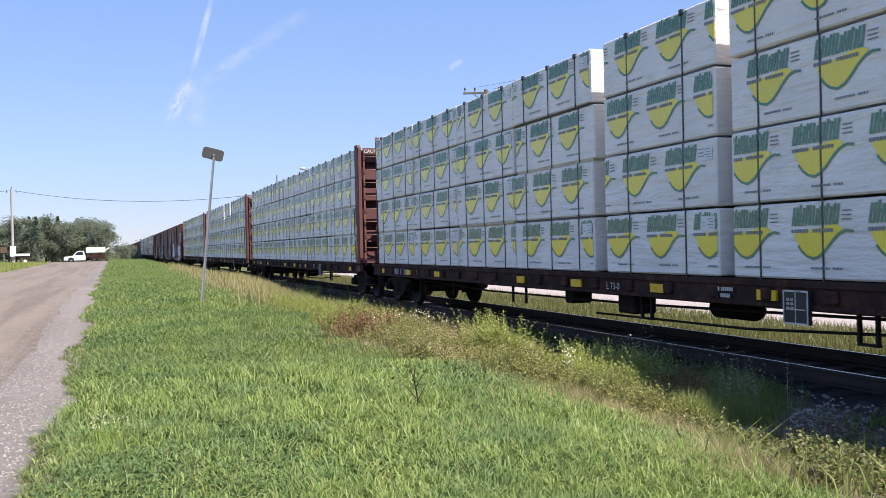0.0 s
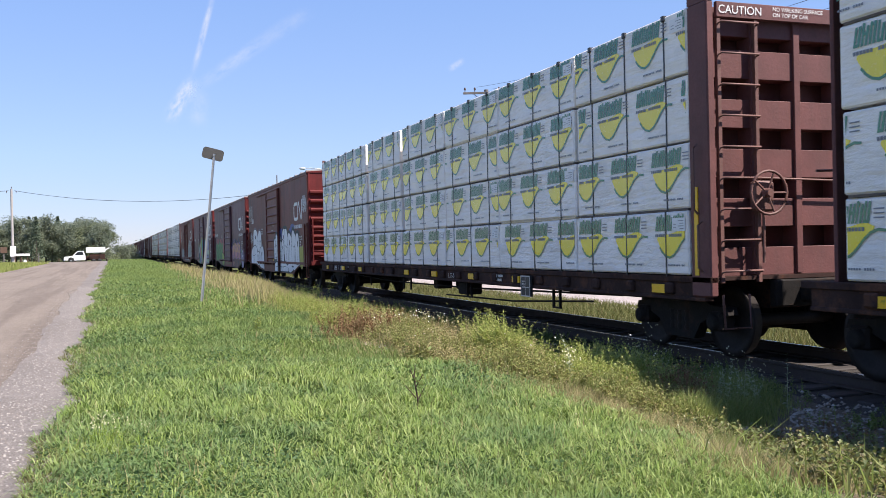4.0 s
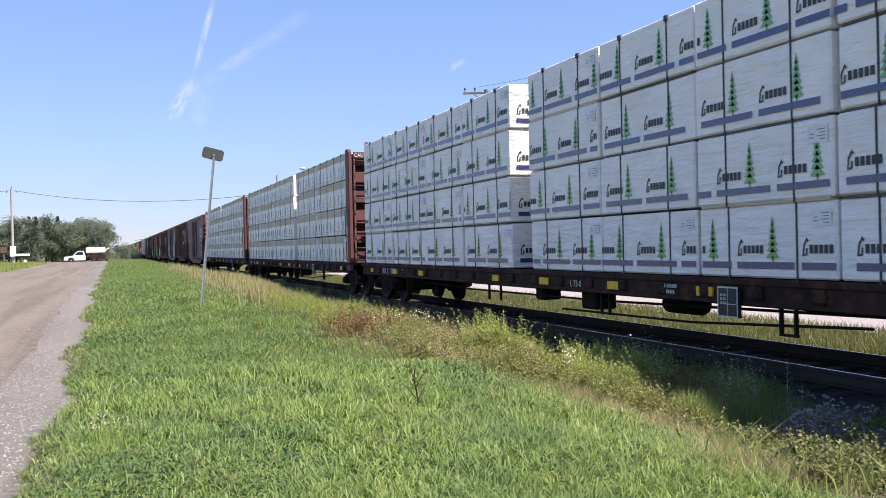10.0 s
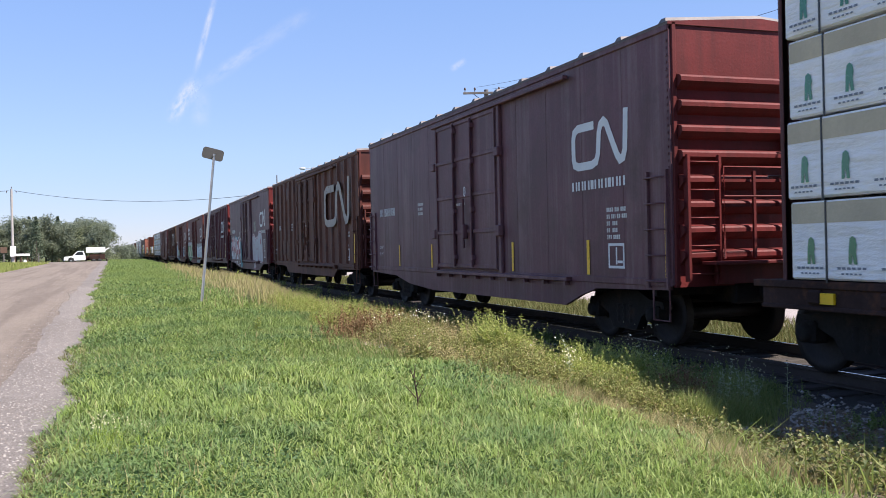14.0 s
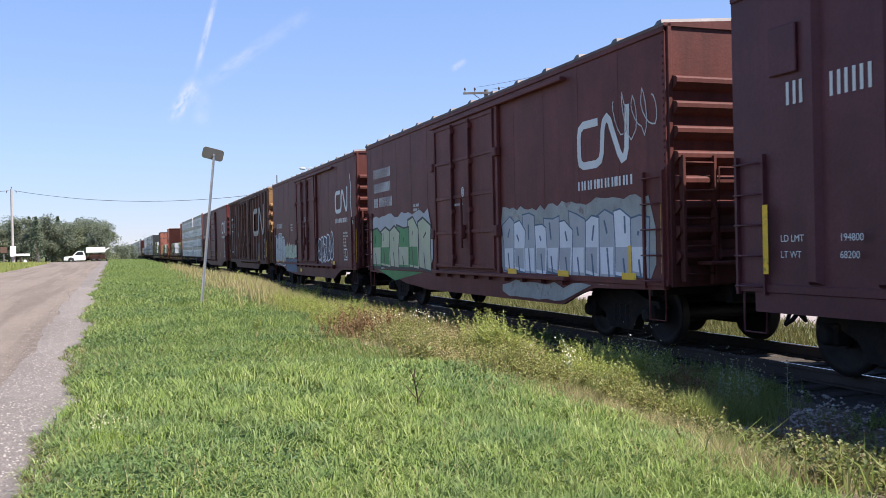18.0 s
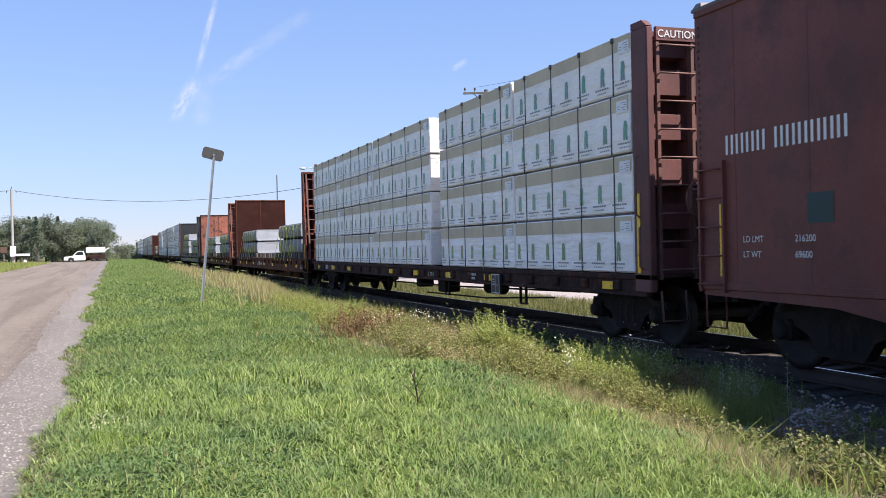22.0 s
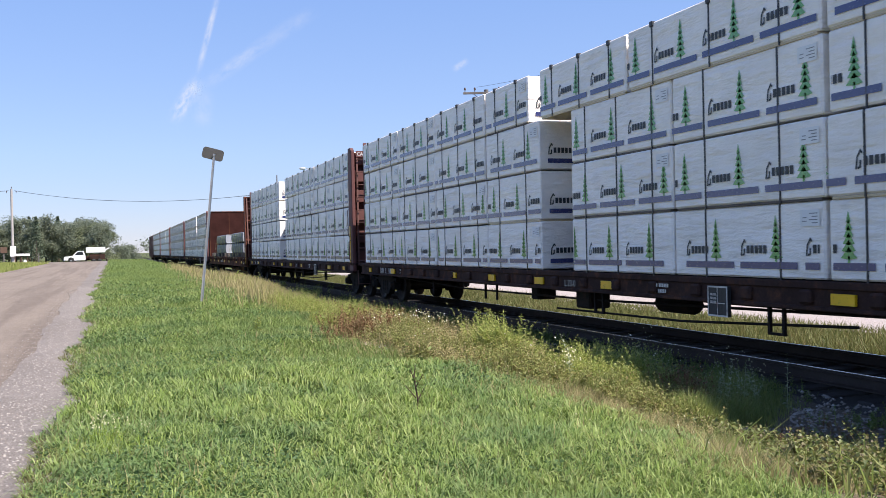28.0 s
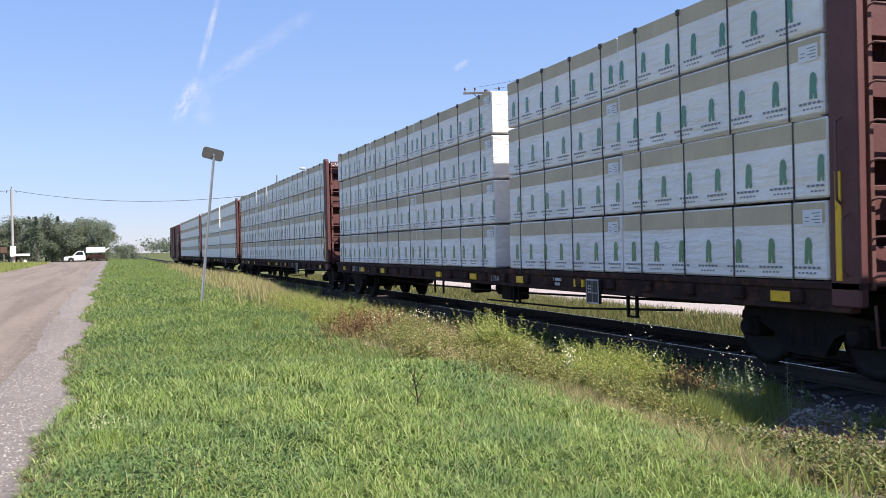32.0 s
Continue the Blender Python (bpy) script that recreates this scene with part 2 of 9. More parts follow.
# ---- mesh building ----
class Shape:
    """Vertices and faces gathered for one mesh; m is the index of the material."""

    def __init__(self):
        self.v, self.f, self.m, self.s = [], [], [], []

    def add(self, vs, fs, m=0, smooth=False):
        o = len(self.v)
        self.v.extend(vs)
        for f in fs:
            self.f.append([i + o for i in f])
            self.m.append(m)
            self.s.append(smooth)
        return self

    def box(self, x0, x1, y0, y1, z0, z1, m=0, b=0.0):
        if b <= 0:
            vs = [(x, y, z) for x in (x0, x1) for y in (y0, y1) for z in (z0, z1)]
            fs = [(0, 1, 3, 2), (4, 6, 7, 5), (0, 4, 5, 1), (2, 3, 7, 6), (0, 2, 6, 4), (1, 5, 7, 3)]
            return self.add(vs, fs, m)
        vs, fs, idx = [], [], {}
        for i, (x, sx) in enumerate(((x0, 1), (x1, -1))):
            for j, (y, sy) in enumerate(((y0, 1), (y1, -1))):
                for k, (z, sz) in enumerate(((z0, 1), (z1, -1))):
                    for ax in range(3):
                        idx[i, j, k, ax] = len(vs)
                        vs.append((x + (sx * b if ax != 0 else 0), y + (sy * b if ax != 1 else 0), z + (sz * b if ax != 2 else 0)))
        for i in (0, 1):
            q = [idx[i, 0, 0, 0], idx[i, 0, 1, 0], idx[i, 1, 1, 0], idx[i, 1, 0, 0]]
            fs.append(q if i == 0 else q[::-1])
            q = [idx[0, i, 0, 1], idx[1, i, 0, 1], idx[1, i, 1, 1], idx[0, i, 1, 1]]
            fs.append(q if i == 0 else q[::-1])
            q = [idx[0, 0, i, 2], idx[0, 1, i, 2], idx[1, 1, i, 2], idx[1, 0, i, 2]]
            fs.append(q if i == 0 else q[::-1])
        for i in (0, 1):
            for j in (0, 1):
                fs.append([idx[i, j, 0, 0], idx[i, j, 1, 0], idx[i, j, 1, 1], idx[i, j, 0, 1]])
                fs.append([idx[i, 0, j, 0], idx[i, 1, j, 0], idx[i, 1, j, 2], idx[i, 0, j, 2]])
                fs.append([idx[0, i, j, 1], idx[1, i, j, 1], idx[1, i, j, 2], idx[0, i, j, 2]])
                for k in (0, 1):
                    fs.append([idx[i, j, k, 0], idx[i, j, k, 1], idx[i, j, k, 2]])
        return self.add(vs, fs, m)

    def prism(self, pts, a, b, axis="x", m=0, smooth=False):
        """A closed outline drawn through space along an axis, from a to b."""
        n = len(pts)
        put = {"x": lambda p, t: (t, p[0], p[1]), "y": lambda p, t: (p[0], t, p[1]), "z": lambda p, t: (p[0], p[1], t)}[axis]
        vs = [put(p, a) for p in pts] + [put(p, b) for p in pts]
        self.add(vs, [[i, (i + 1) % n, n + (i + 1) % n, n + i] for i in range(n)], m, smooth)
        return self.add(vs, [list(range(n)), list(range(n, 2 * n))], m)

    def tube(self, path, r, sides=6, m=0):
        path = [Vector(p) for p in path]
        rings = []
        for i, p in enumerate(path):
            d = (path[min(i + 1, len(path) - 1)] - path[max(i - 1, 0)]).normalized()
            e = d.cross(Vector((0, 0, 1)) if abs(d.z) < 0.9 else Vector((1, 0, 0))).normalized()
            g = d.cross(e)
            rr = r[i] if isinstance(r, (list, tuple)) else r
            rings.append([tuple(p + (e * math.cos(t) + g * math.sin(t)) * rr) for t in [k * math.tau / sides for k in range(sides)]])
        vs = [v for ring in rings for v in ring]
        fs = [[i * sides + k, i * sides + (k + 1) % sides, (i + 1) * sides + (k + 1) % sides, (i + 1) * sides + k] for i in range(len(path) - 1) for k in range(sides)]
        self.add(vs, fs, m, True)
        return self.add(rings[0] + rings[-1], [list(range(sides)), list(range(sides, 2 * sides))], m)

    def lathe(self, prof, centre, axis="x", sides=20, m=0):
        """prof: (along, radius) pairs turned round an axis."""
        cx, cy, cz = centre
        vs, k = [], len(prof)
        for s in range(sides):
            c, d = math.cos(s * math.tau / sides), math.sin(s * math.tau / sides)
            for a, r in prof:
                vs.append({"x": (cx + a, cy + r * c, cz + r * d), "y": (cx + r * c, cy + a, cz + r * d), "z": (cx + r * c, cy + r * d, cz + a)}[axis])
        fs = [[s * k + i, s * k + i + 1, ((s + 1) % sides) * k + i + 1, ((s + 1) % sides) * k + i] for s in range(sides) for i in range(k - 1)]
        self.add(vs, fs, m, True)
        return self.add([vs[s * k] for s in range(sides)] + [vs[s * k + k - 1] for s in range(sides)], [list(range(sides)), list(range(sides, 2 * sides))], m)

    def sheet(self, polys, x, m=0):
        """Flat outlines (u, z) laid on a side that faces -x."""
        for poly in polys:
            self.add([(x, u, z) for u, z in poly], [list(range(len(poly)))], m)
        return self

    def mesh(self, name, mats):
        me = bpy.data.meshes.new(name)
        me.from_pydata(self.v, [], self.f)
        me.polygons.foreach_set("material_index", self.m)
        me.polygons.foreach_set("use_smooth", self.s)
        for k in mats:
            me.materials.append(M[k] if isinstance(k, str) else k)
        bm = bmesh.new()
        bm.from_mesh(me)
        bmesh.ops.recalc_face_normals(bm, faces=bm.faces)
        bm.to_mesh(me)
        bm.free()
        return me


def part(name, data, parent, label="", at=None):
    ob = new(name, data)
    ob.parent = parent
    if at is not None:
        ob.matrix_basis = at
    if label:
        ob["label"] = label
    return ob


CACHE = {}


def kept(key, make):
    if key not in CACHE:
        CACHE[key] = make()
    return CACHE[key]


def ribbon(path, w):
    """Quads along a broad painted stroke; path in (p, q)."""
    pts = [Vector(p) for p in path]
    left, right = [], []
    for i, p in enumerate(pts):
        d0 = (pts[i] - pts[i - 1]).normalized() if i else None
        d1 = (pts[i + 1] - pts[i]).normalized() if i + 1 < len(pts) else None
        d = ((d0 or d1) + (d1 or d0)).normalized()
        k = 1.0 / max(0.5, d.dot(d0 or d1))
        nrm = Vector((-d.y, d.x)) * (w / 2 * k)
        left.append(p + nrm)
        right.append(p - nrm)
    return [[tuple(left[i]), tuple(left[i + 1]), tuple(right[i + 1]), tuple(right[i])] for i in range(len(pts) - 1)]


def rect(p0, p1, q0, q1, slant=0.0):
    return [(p0, q0), (p1, q0), (p1 + slant, q1), (p0 + slant, q1)]


def clip(poly, a, b):
    for edge, keep in ((a, lambda p: p[0] >= a), (b, lambda p: p[0] <= b)):
        out = []
        for i, p in enumerate(poly):
            q = poly[i - 1]
            if keep(p) != keep(q):
                t = (edge - q[0]) / (p[0] - q[0])
                out.append((edge, q[1] + t * (p[1] - q[1])))
            if keep(p):
                out.append(p)
        poly = out
        if len(poly) < 3:
            return None
    return poly


def text_mesh(words, size, mat):
    """Words in the built-in font, as a mesh in the (y, z) plane that reads from the -x side."""
    cu = bpy.data.curves.new("words", "FONT")
    cu.body, cu.size = words, size
    ob = bpy.data.objects.new("words", cu)
    scene.collection.objects.link(ob)
    me = bpy.data.meshes.new_from_object(ob.evaluated_get(bpy.context.evaluated_depsgraph_get()))
    bpy.data.objects.remove(ob)
    me.transform(Matrix(((0, 0, -1, 0), (-1, 0, 0, 0), (0, 1, 0, 0), (0, 0, 0, 1))))
    me.materials.append(M[mat])
    return me


# ---- the lie of the land ----
XC = 8.69            # middle of the track
SPEED = 16.9         # metres a second, towards -y


def step(a, b, t):
    t = np.clip((t - a) / (b - a), 0, 1)
    return t * t * (3 - 2 * t)


def land(x, y):
    """Height of the bare ground; the rail heads lie at 0."""
    x, y = np.asarray(x, float), np.asarray(y, float)
    field = 0.28 + 0.20 * step(9, 26, y) + 0.15 * step(28, 120, y)
    bumps = 0.035 * np.sin(1.3 * x + 0.7 * y) * np.sin(0.9 * y - 0.4 * x) + 0.02 * np.sin(3.1 * x + 1.1) * np.sin(2.7 * y)
    bank = step(3.3, 6.2, x + 0.5 * np.sin(0.35 * y))
    h = field * (1 - bank) + (-0.22 - 0.14 * step(9, 13, y)) * bank
    road = step(-0.1, -0.5, x) * step(-7.6, -7.0, x)
    return h + bumps * (1 - road) * (1 - 0.5 * bank) - 0.05 * road - 0.40 * step(120, 148, y) * step(30, 10, x)


def grid_mesh(name, xs, ys, mats, fz, lift=0.0):
    X, Y = np.meshgrid(xs, ys)
    Z = fz(X, Y) + lift
    v = np.stack([X, Y, Z], -1).reshape(-1, 3)
    nx, ny = len(xs), len(ys)
    i = (np.arange(ny - 1)[:, None] * nx + np.arange(nx - 1)[None, :]).reshape(-1)
    f = np.stack([i, i + 1, i + nx + 1, i + nx], 1)
    me = bpy.data.meshes.new(name)
    me.from_pydata(v.tolist(), [], f.tolist())
    me.polygons.foreach_set("use_smooth", [True] * len(f))
    for m in mats:
        me.materials.append(m)
    return me


def spaced(a, near0, near1, b, d, n):
    """Steps that are even from near0 to near1 and widen to the far ends a and b."""
    mid = np.arange(near0, near1, d)
    lo = near0 - np.geomspace(d, near0 - a, n)[::-1] if a < near0 else np.array([])
    hi = near1 + np.geomspace(d, b - near1, n)
    return np.concatenate([lo, mid, [near1], hi])


def ground_material():
    m, n, l, p = tree_of("meadow_ground")
    v = coords(n, l, shift=False)
    a, b, c = noise_of(n, l, v, 0.35, 5.0), noise_of(n, l, v, 3.0, 5.0), noise_of(n, l, v, 28.0, 3.0)
    col = mixed(n, l, ramp(n, l, a, 0.35, 0.65), (0.085, 0.125, 0.03), (0.13, 0.15, 0.05))
    col = mixed(n, l, ramp(n, l, b, 0.5, 0.75), col, (0.20, 0.165, 0.085))
    col = mixed(n, l, ramp(n, l, c, 0.3, 0.8), (0.07, 0.075, 0.03), col)
    l.new(col, p.inputs["Base Color"])
    p.inputs["Roughness"].default_value = 0.9
    p.inputs["Specular IOR Level"].default_value = 0.15
    relief(n, l, p, c, 0.6, 0.05)
    return m


ground = new("ground", grid_mesh("ground", spaced(-2500, -8, 14, 2500, 0.35, 26), spaced(-400, -6, 60, 4200, 0.5, 34), [ground_material()], land))
tagged(ground, "grassy field ground beside a railway line", "ground", kind="structure")


def gravel_material(name, light, dark, patch, tracks=False):
    m, n, l, p = tree_of(name)
    v = coords(n, l, shift=False)
    big, mid, fine = noise_of(n, l, v, 0.5, 4.0), noise_of(n, l, v, 5.0, 5.0), noise_of(n, l, v, 60.0, 4.0, 0.75)
    col = mixed(n, l, ramp(n, l, big, 0.35, 0.7), dark, light)
    if tracks:
        lines = noise_of(n, l, coords(n, l, (1.6, 0.05, 1), False), 1.1, 4.0)
        col = mixed(n, l, ramp(n, l, lines, 0.46, 0.60), col, patch)
    col = mixed(n, l, ramp(n, l, mid, 0.5, 0.8), col, shade(light, 1.1))
    col = mixed(n, l, ramp(n, l, fine, 0.35, 0.62), shade(dark, 0.62), col)
    l.new(col, p.inputs["Base Color"])
    p.inputs["Roughness"].default_value = 0.9
    p.inputs["Specular IOR Level"].default_value = 0.2
    relief(n, l, p, fine, 0.7, 0.02)
    return m


M["road"] = gravel_material("gravel_road", (0.29, 0.24, 0.195), (0.225, 0.185, 0.15), (0.165, 0.132, 0.108), True)
M["shoulder"] = gravel_material("stony_shoulder", (0.275, 0.245, 0.222), (0.205, 0.178, 0.158), (0.2, 0.2, 0.2))
M["lot"] = gravel_material("pale_gravel_yard", (0.46, 0.40, 0.375), (0.38, 0.33, 0.31), (0.4, 0.35, 0.3))
M["ballast"] = gravel_material("ballast_bed", (0.10, 0.085, 0.072), (0.06, 0.052, 0.045), (0.1, 0.1, 0.1))


def edge_wobble(y):
    return 0.10 * np.sin(0.9 * y) + 0.06 * np.sin(2.3 * y + 1.0) + 0.03 * np.sin(6.1 * y)


def strip(name, lo, hi, y0, y1, n, mat, lift, wob=(0, 0), cols=8, far=None):
    ys = np.concatenate([np.arange(y0, min(40, y1), 0.4), np.geomspace(max(40, y0 + 1), y1, n)]) if y1 > 41 else np.arange(y0, y1, 0.4)
    t = np.linspace(0, 1, cols)
    L = lo + wob[0] * edge_wobble(ys * 1.3 + 5)
    R = hi + wob[1] * edge_wobble(ys)
    X = L[:, None] * (1 - t) + R[:, None] * t
    Y = np.repeat(ys[:, None], cols, 1)
    Z = land(X, Y) + lift
    v = np.stack([X, Y, Z], -1).reshape(-1, 3)
    i = (np.arange(len(ys) - 1)[:, None] * cols + np.arange(cols - 1)[None, :]).reshape(-1)
    me = bpy.data.meshes.new(name)
    me.from_pydata(v.tolist(), [], np.stack([i, i + 1, i + cols + 1, i + cols], 1).tolist())
    me.materials.append(M[mat])
    return new(name, me)


tagged(strip("road", -6.4, -0.75, -40, 125, 30, "road", 0.03, (1, 0.6), 10), "brown dirt and gravel road with wheel tracks", "road", kind="structure")
tagged(strip("road_shoulder", -1.0, -0.32, -40, 118, 30, "shoulder", 0.042, (0.4, 1.0), 8), "pale stony shoulder of a gravel road", "shoulder", kind="structure")
side = strip("side_road", -60, -0.6, 96, 124, 30, "road", 0.035, (0, 0), 30)
tagged(side, "gravel side road that joins the dirt road", "road", kind="structure")
tagged(strip("yard", 13.6, 24, -30, 70, 20, "lot", 0.06, (2, 2), 8), "pale gravel yard behind the railway track", "yard", kind="structure")

M["soil"] = gravel_material("bank_soil", (0.21, 0.165, 0.115), (0.13, 0.10, 0.07), (0.1, 0.1, 0.1))


def bank_edge(y):
    """Where the meadow ends and the weedy bank begins."""
    return np.interp(y, [-5, 3.8, 5.2, 6.2, 7.4, 9.8, 12.3, 20, 40, 80], [2.9, 2.95, 3.5, 3.7, 3.4, 3.1, 2.95, 3.2, 4.2, 4.6]) + 0.10 * np.sin(0.9 * y) + 0.07 * np.sin(2.6 * y)


def bank_soil():
    ys = np.concatenate([np.arange(-30, 2, 1.0), np.arange(2.0, 60, 0.25)])
    t = np.linspace(0, 1, 9)
    lo = bank_edge(ys) - 0.15
    X = lo[:, None] * (1 - t) + 7.2 * t
    Y = np.repeat(ys[:, None], len(t), 1)
    v = np.stack([X, Y, land(X, Y) + 0.012], -1).reshape(-1, 3)
    i = (np.arange(len(ys) - 1)[:, None] * len(t) + np.arange(len(t) - 1)[None, :]).reshape(-1)
    me = bpy.data.meshes.new("bank_soil")
    me.from_pydata(v.tolist(), [], np.stack([i, i + 1, i + len(t) + 1, i + len(t)], 1).tolist())
    me.materials.append(M["soil"])
    tagged(new("bank_soil", me), "bare brown stony soil of the railway bank", "soil", kind="structure")


bank_soil()

# ---- the track ----
track = tagged(new("railway_track"), "single railway track on dark ballast with wooden ties", "railway track", kind="structure")


def ballast_bed():
    s = Shape()
    prof = [(-2.45, -0.62), (-2.0, -0.36), (-1.55, -0.19), (1.55, -0.19), (2.0, -0.36), (2.45, -0.62)]
    ys = list(np.arange(-30, 60, 0.6)) + list(np.geomspace(60, 900, 40))
    vs, k = [], len(prof)
    for y in ys:
        for i, (x, z) in enumerate(prof):
            vs.append((XC + x + 0.12 * math.sin(y * 1.7 + i) * (i in (0, 5)), y, z + 0.03 * math.sin(2.1 * y + 3 * i)))
    s.add(vs, [[j * k + i, j * k + i + 1, (j + 1) * k + i + 1, (j + 1) * k + i] for j in range(len(ys) - 1) for i in range(k - 1)])
    return s.mesh("ballast_bed", ["ballast"])


part("ballast_bed", ballast_bed(), track, "dark crushed-stone ballast")
RAIL = [(-0.07, -0.17), (0.07, -0.17), (0.07, -0.155), (0.012, -0.14), (0.012, -0.045), (0.036, -0.035), (0.036, -0.004), (0.026, 0.0), (-0.026, 0.0), (-0.036, -0.004), (-0.036, -0.035), (-0.012, -0.045), (-0.012, -0.14), (-0.07, -0.155)]
for sx in (-0.7525, 0.7525):
    s = Shape().prism([(XC + sx + a, b) for a, b in RAIL], -30, 900, "y")
    s.box(XC + sx - 0.016, XC + sx + 0.016, -30, 900, 0.0, 0.003, 1)
    part("rail", s.mesh("rail", ["rail", "railtop"]), track, "steel rail with a polished head")
tie = Shape().box(-1.3, 1.3, -0.11, 0.11, -0.30, -0.172, 0, 0.015).mesh("tie", ["darkwood"])
for i in range(130):
    part("tie", tie, track, at=pose(XC + random.uniform(-0.04, 0.04), -4 + i * 0.53, random.uniform(-0.005, 0.005), 0, 0, random.uniform(-1.5, 1.5)))


def stones(name, n, place, size, mat, label):
    """Loose broken stones joined into one mesh."""
    base = np.array([(1, 0, 0), (-1, 0, 0), (0, 1, 0), (0, -1, 0), (0, 0, 1), (0, 0, -1)], float)
    tri = np.array([(0, 2, 4), (2, 1, 4), (1, 3, 4), (3, 0, 4), (2, 0, 5), (1, 2, 5), (3, 1, 5), (0, 3, 5)])
    P = place(n)
    k = len(P)
    sc = np.random.uniform(*size, (k, 1, 1)) * np.random.uniform(0.55, 1.2, (k, 6, 1))
    a = np.random.uniform(0, math.tau, k)
    rot = np.stack([np.stack([np.cos(a), -np.sin(a), a * 0], 1), np.stack([np.sin(a), np.cos(a), a * 0], 1), np.stack([a * 0, a * 0, a * 0 + 0.7], 1)], 1)
    V = np.einsum("kij,kvj->kvi", rot, base[None] * sc) + P[:, None, :]
    F = tri[None] + (np.arange(k) * 6)[:, None, None]
    me = bpy.data.meshes.new(name)
    me.from_pydata(V.reshape(-1, 3).tolist(), [], F.reshape(-1, 3).tolist())
    me.materials.append(mat)
    return tagged(new(name, me), label, "gravel", kind="stuff")


M["stone"] = island("broken_stone", [(0.20, 0.17, 0.145), (0.30, 0.265, 0.23), (0.25, 0.20, 0.16), (0.40, 0.37, 0.33)], 0.85)
M["pebble"] = island("pebbles", [(0.20, 0.17, 0.15), (0.28, 0.25, 0.225), (0.36, 0.33, 0.30)], 0.85)


def bare_patch(x, y):
    """Where the bank is bare gravel: a slanting strip near the broad-leaved plants and a small patch farther up."""
    strip_1 = (np.abs(y - 5.45 - 0.70 * (x - 4.0)) < 0.42 + 0.12 * np.sin(5 * x)) & (x > 4.0) & (x < 7.1)
    patch = ((x - 3.25) / 0.55) ** 2 + ((y - 11.3) / 0.75) ** 2 < 1
    patch_2 = ((x - 4.1) / 0.45) ** 2 + ((y - 9.9) / 0.5) ** 2 < 1
    return strip_1 | patch | patch_2


def on_bank(n):
    y = np.random.uniform(3.5, 24, n)
    x = np.random.uniform(2.7, 7.4, n)
    keep = ((x > 7.1) & (np.random.rand(n) < 0.3)) | bare_patch(x, y) | ((y < 6.4) & (x > 6.3)) | ((x > 4.5) & (np.random.rand(n) < 0.05))
    x, y = x[keep], y[keep]
    z = np.maximum(land(x, y), np.interp(x, [XC - 2.45, XC - 2.0, XC - 1.55], [-0.62, -0.36, -0.19])) + 0.01
    return np.stack([x, y, z], 1)


def on_shoulder(n):
    y = 2.5 + 30 * np.random.rand(n) ** 2
    x = np.random.normal(-0.62, 0.30, n)
    return np.stack([x, y, land(x, y) + 0.042], 1)


stones("ballast_stones", 26000, on_bank, (0.014, 0.040), M["stone"], "loose grey ballast stones at the foot of the track")
stones("road_pebbles", 9000, on_shoulder, (0.006, 0.014), M["pebble"], "small pale stones along the edge of the road")


# ---- the train ----
RIDES = []           # things that move with the train: object, place at 0 s
N_SIDE = -1.5        # the side of a car that faces the road


def rides(ob, y, x=XC, z=0.0):
    RIDES.append((ob, x, y, z))
    ob.matrix_basis = pose(x, y, z)
    return ob


def wheelset_mesh():
    s = Shape()
    for sx, d in ((-0.79, -1), (0.79, 1)):
        s.lathe([(-0.01 * d, 0.13), (-0.05 * d, 0.14), (-0.045 * d, 0.36), (-0.06 * d, 0.37), (-0.065 * d, 0.455), (0.05 * d, 0.46), (0.065 * d, 0.485), (0.085 * d, 0.48), (0.085 * d, 0.37), (0.05 * d, 0.35), (0.05 * d, 0.13)], (sx + 0.0, 0, 0), "x", 24)
    s.lathe([(-1.02, 0.075), (-0.7, 0.085), (0.7, 0.085), (1.02, 0.075)], (0, 0, 0), "x", 10)
    s.box(-0.905, -0.86, 0.10, 0.16, -0.02, 0.04)
    return s.mesh("wheelset", ["wheel"])


def side_frame_mesh():
    s = Shape()
    top = [(-1.12, 0.56), (-1.08, 0.66), (-0.75, 0.68), (-0.42, 0.80), (0.42, 0.80), (0.75, 0.68), (1.08, 0.66), (1.12, 0.56), (0.74, 0.52), (0.50, 0.42), (0.34, 0.20), (-0.34, 0.20), (-0.50, 0.42), (-0.74, 0.52)]
    s.prism(top, -0.08, 0.08, "x", 0)
    for y in (-0.89, 0.89):
        s.box(-0.14, 0.10, y - 0.14, y + 0.14, 0.34, 0.60, 0, 0.03)
        s.lathe([(-0.20, 0.05), (-0.20, 0.10), (-0.10, 0.12)], (0, y, 0.46), "x", 12)
    for y in (-0.18, 0.0, 0.18):
        s.lathe([(0.30, 0.07), (0.34, 0.085), (0.40, 0.07), (0.46, 0.085), (0.52, 0.07), (0.58, 0.085)], (-0.02, y, 0), "z", 10)
    return s.mesh("side_frame", ["iron"])


def bolster_mesh():
    s = Shape().box(-0.98, 0.98, -0.2, 0.2, 0.56, 0.76, 0, 0.03)
    s.lathe([(0.76, 0.22), (0.84, 0.22)], (0, 0, 0), "z", 16)
    s.box(-0.75, 0.75, -0.55, -0.48, 0.30, 0.40, 0, 0.02).box(-0.75, 0.75, 0.48, 0.55, 0.30, 0.40, 0, 0.02)
    return s.mesh("truck", ["iron"])


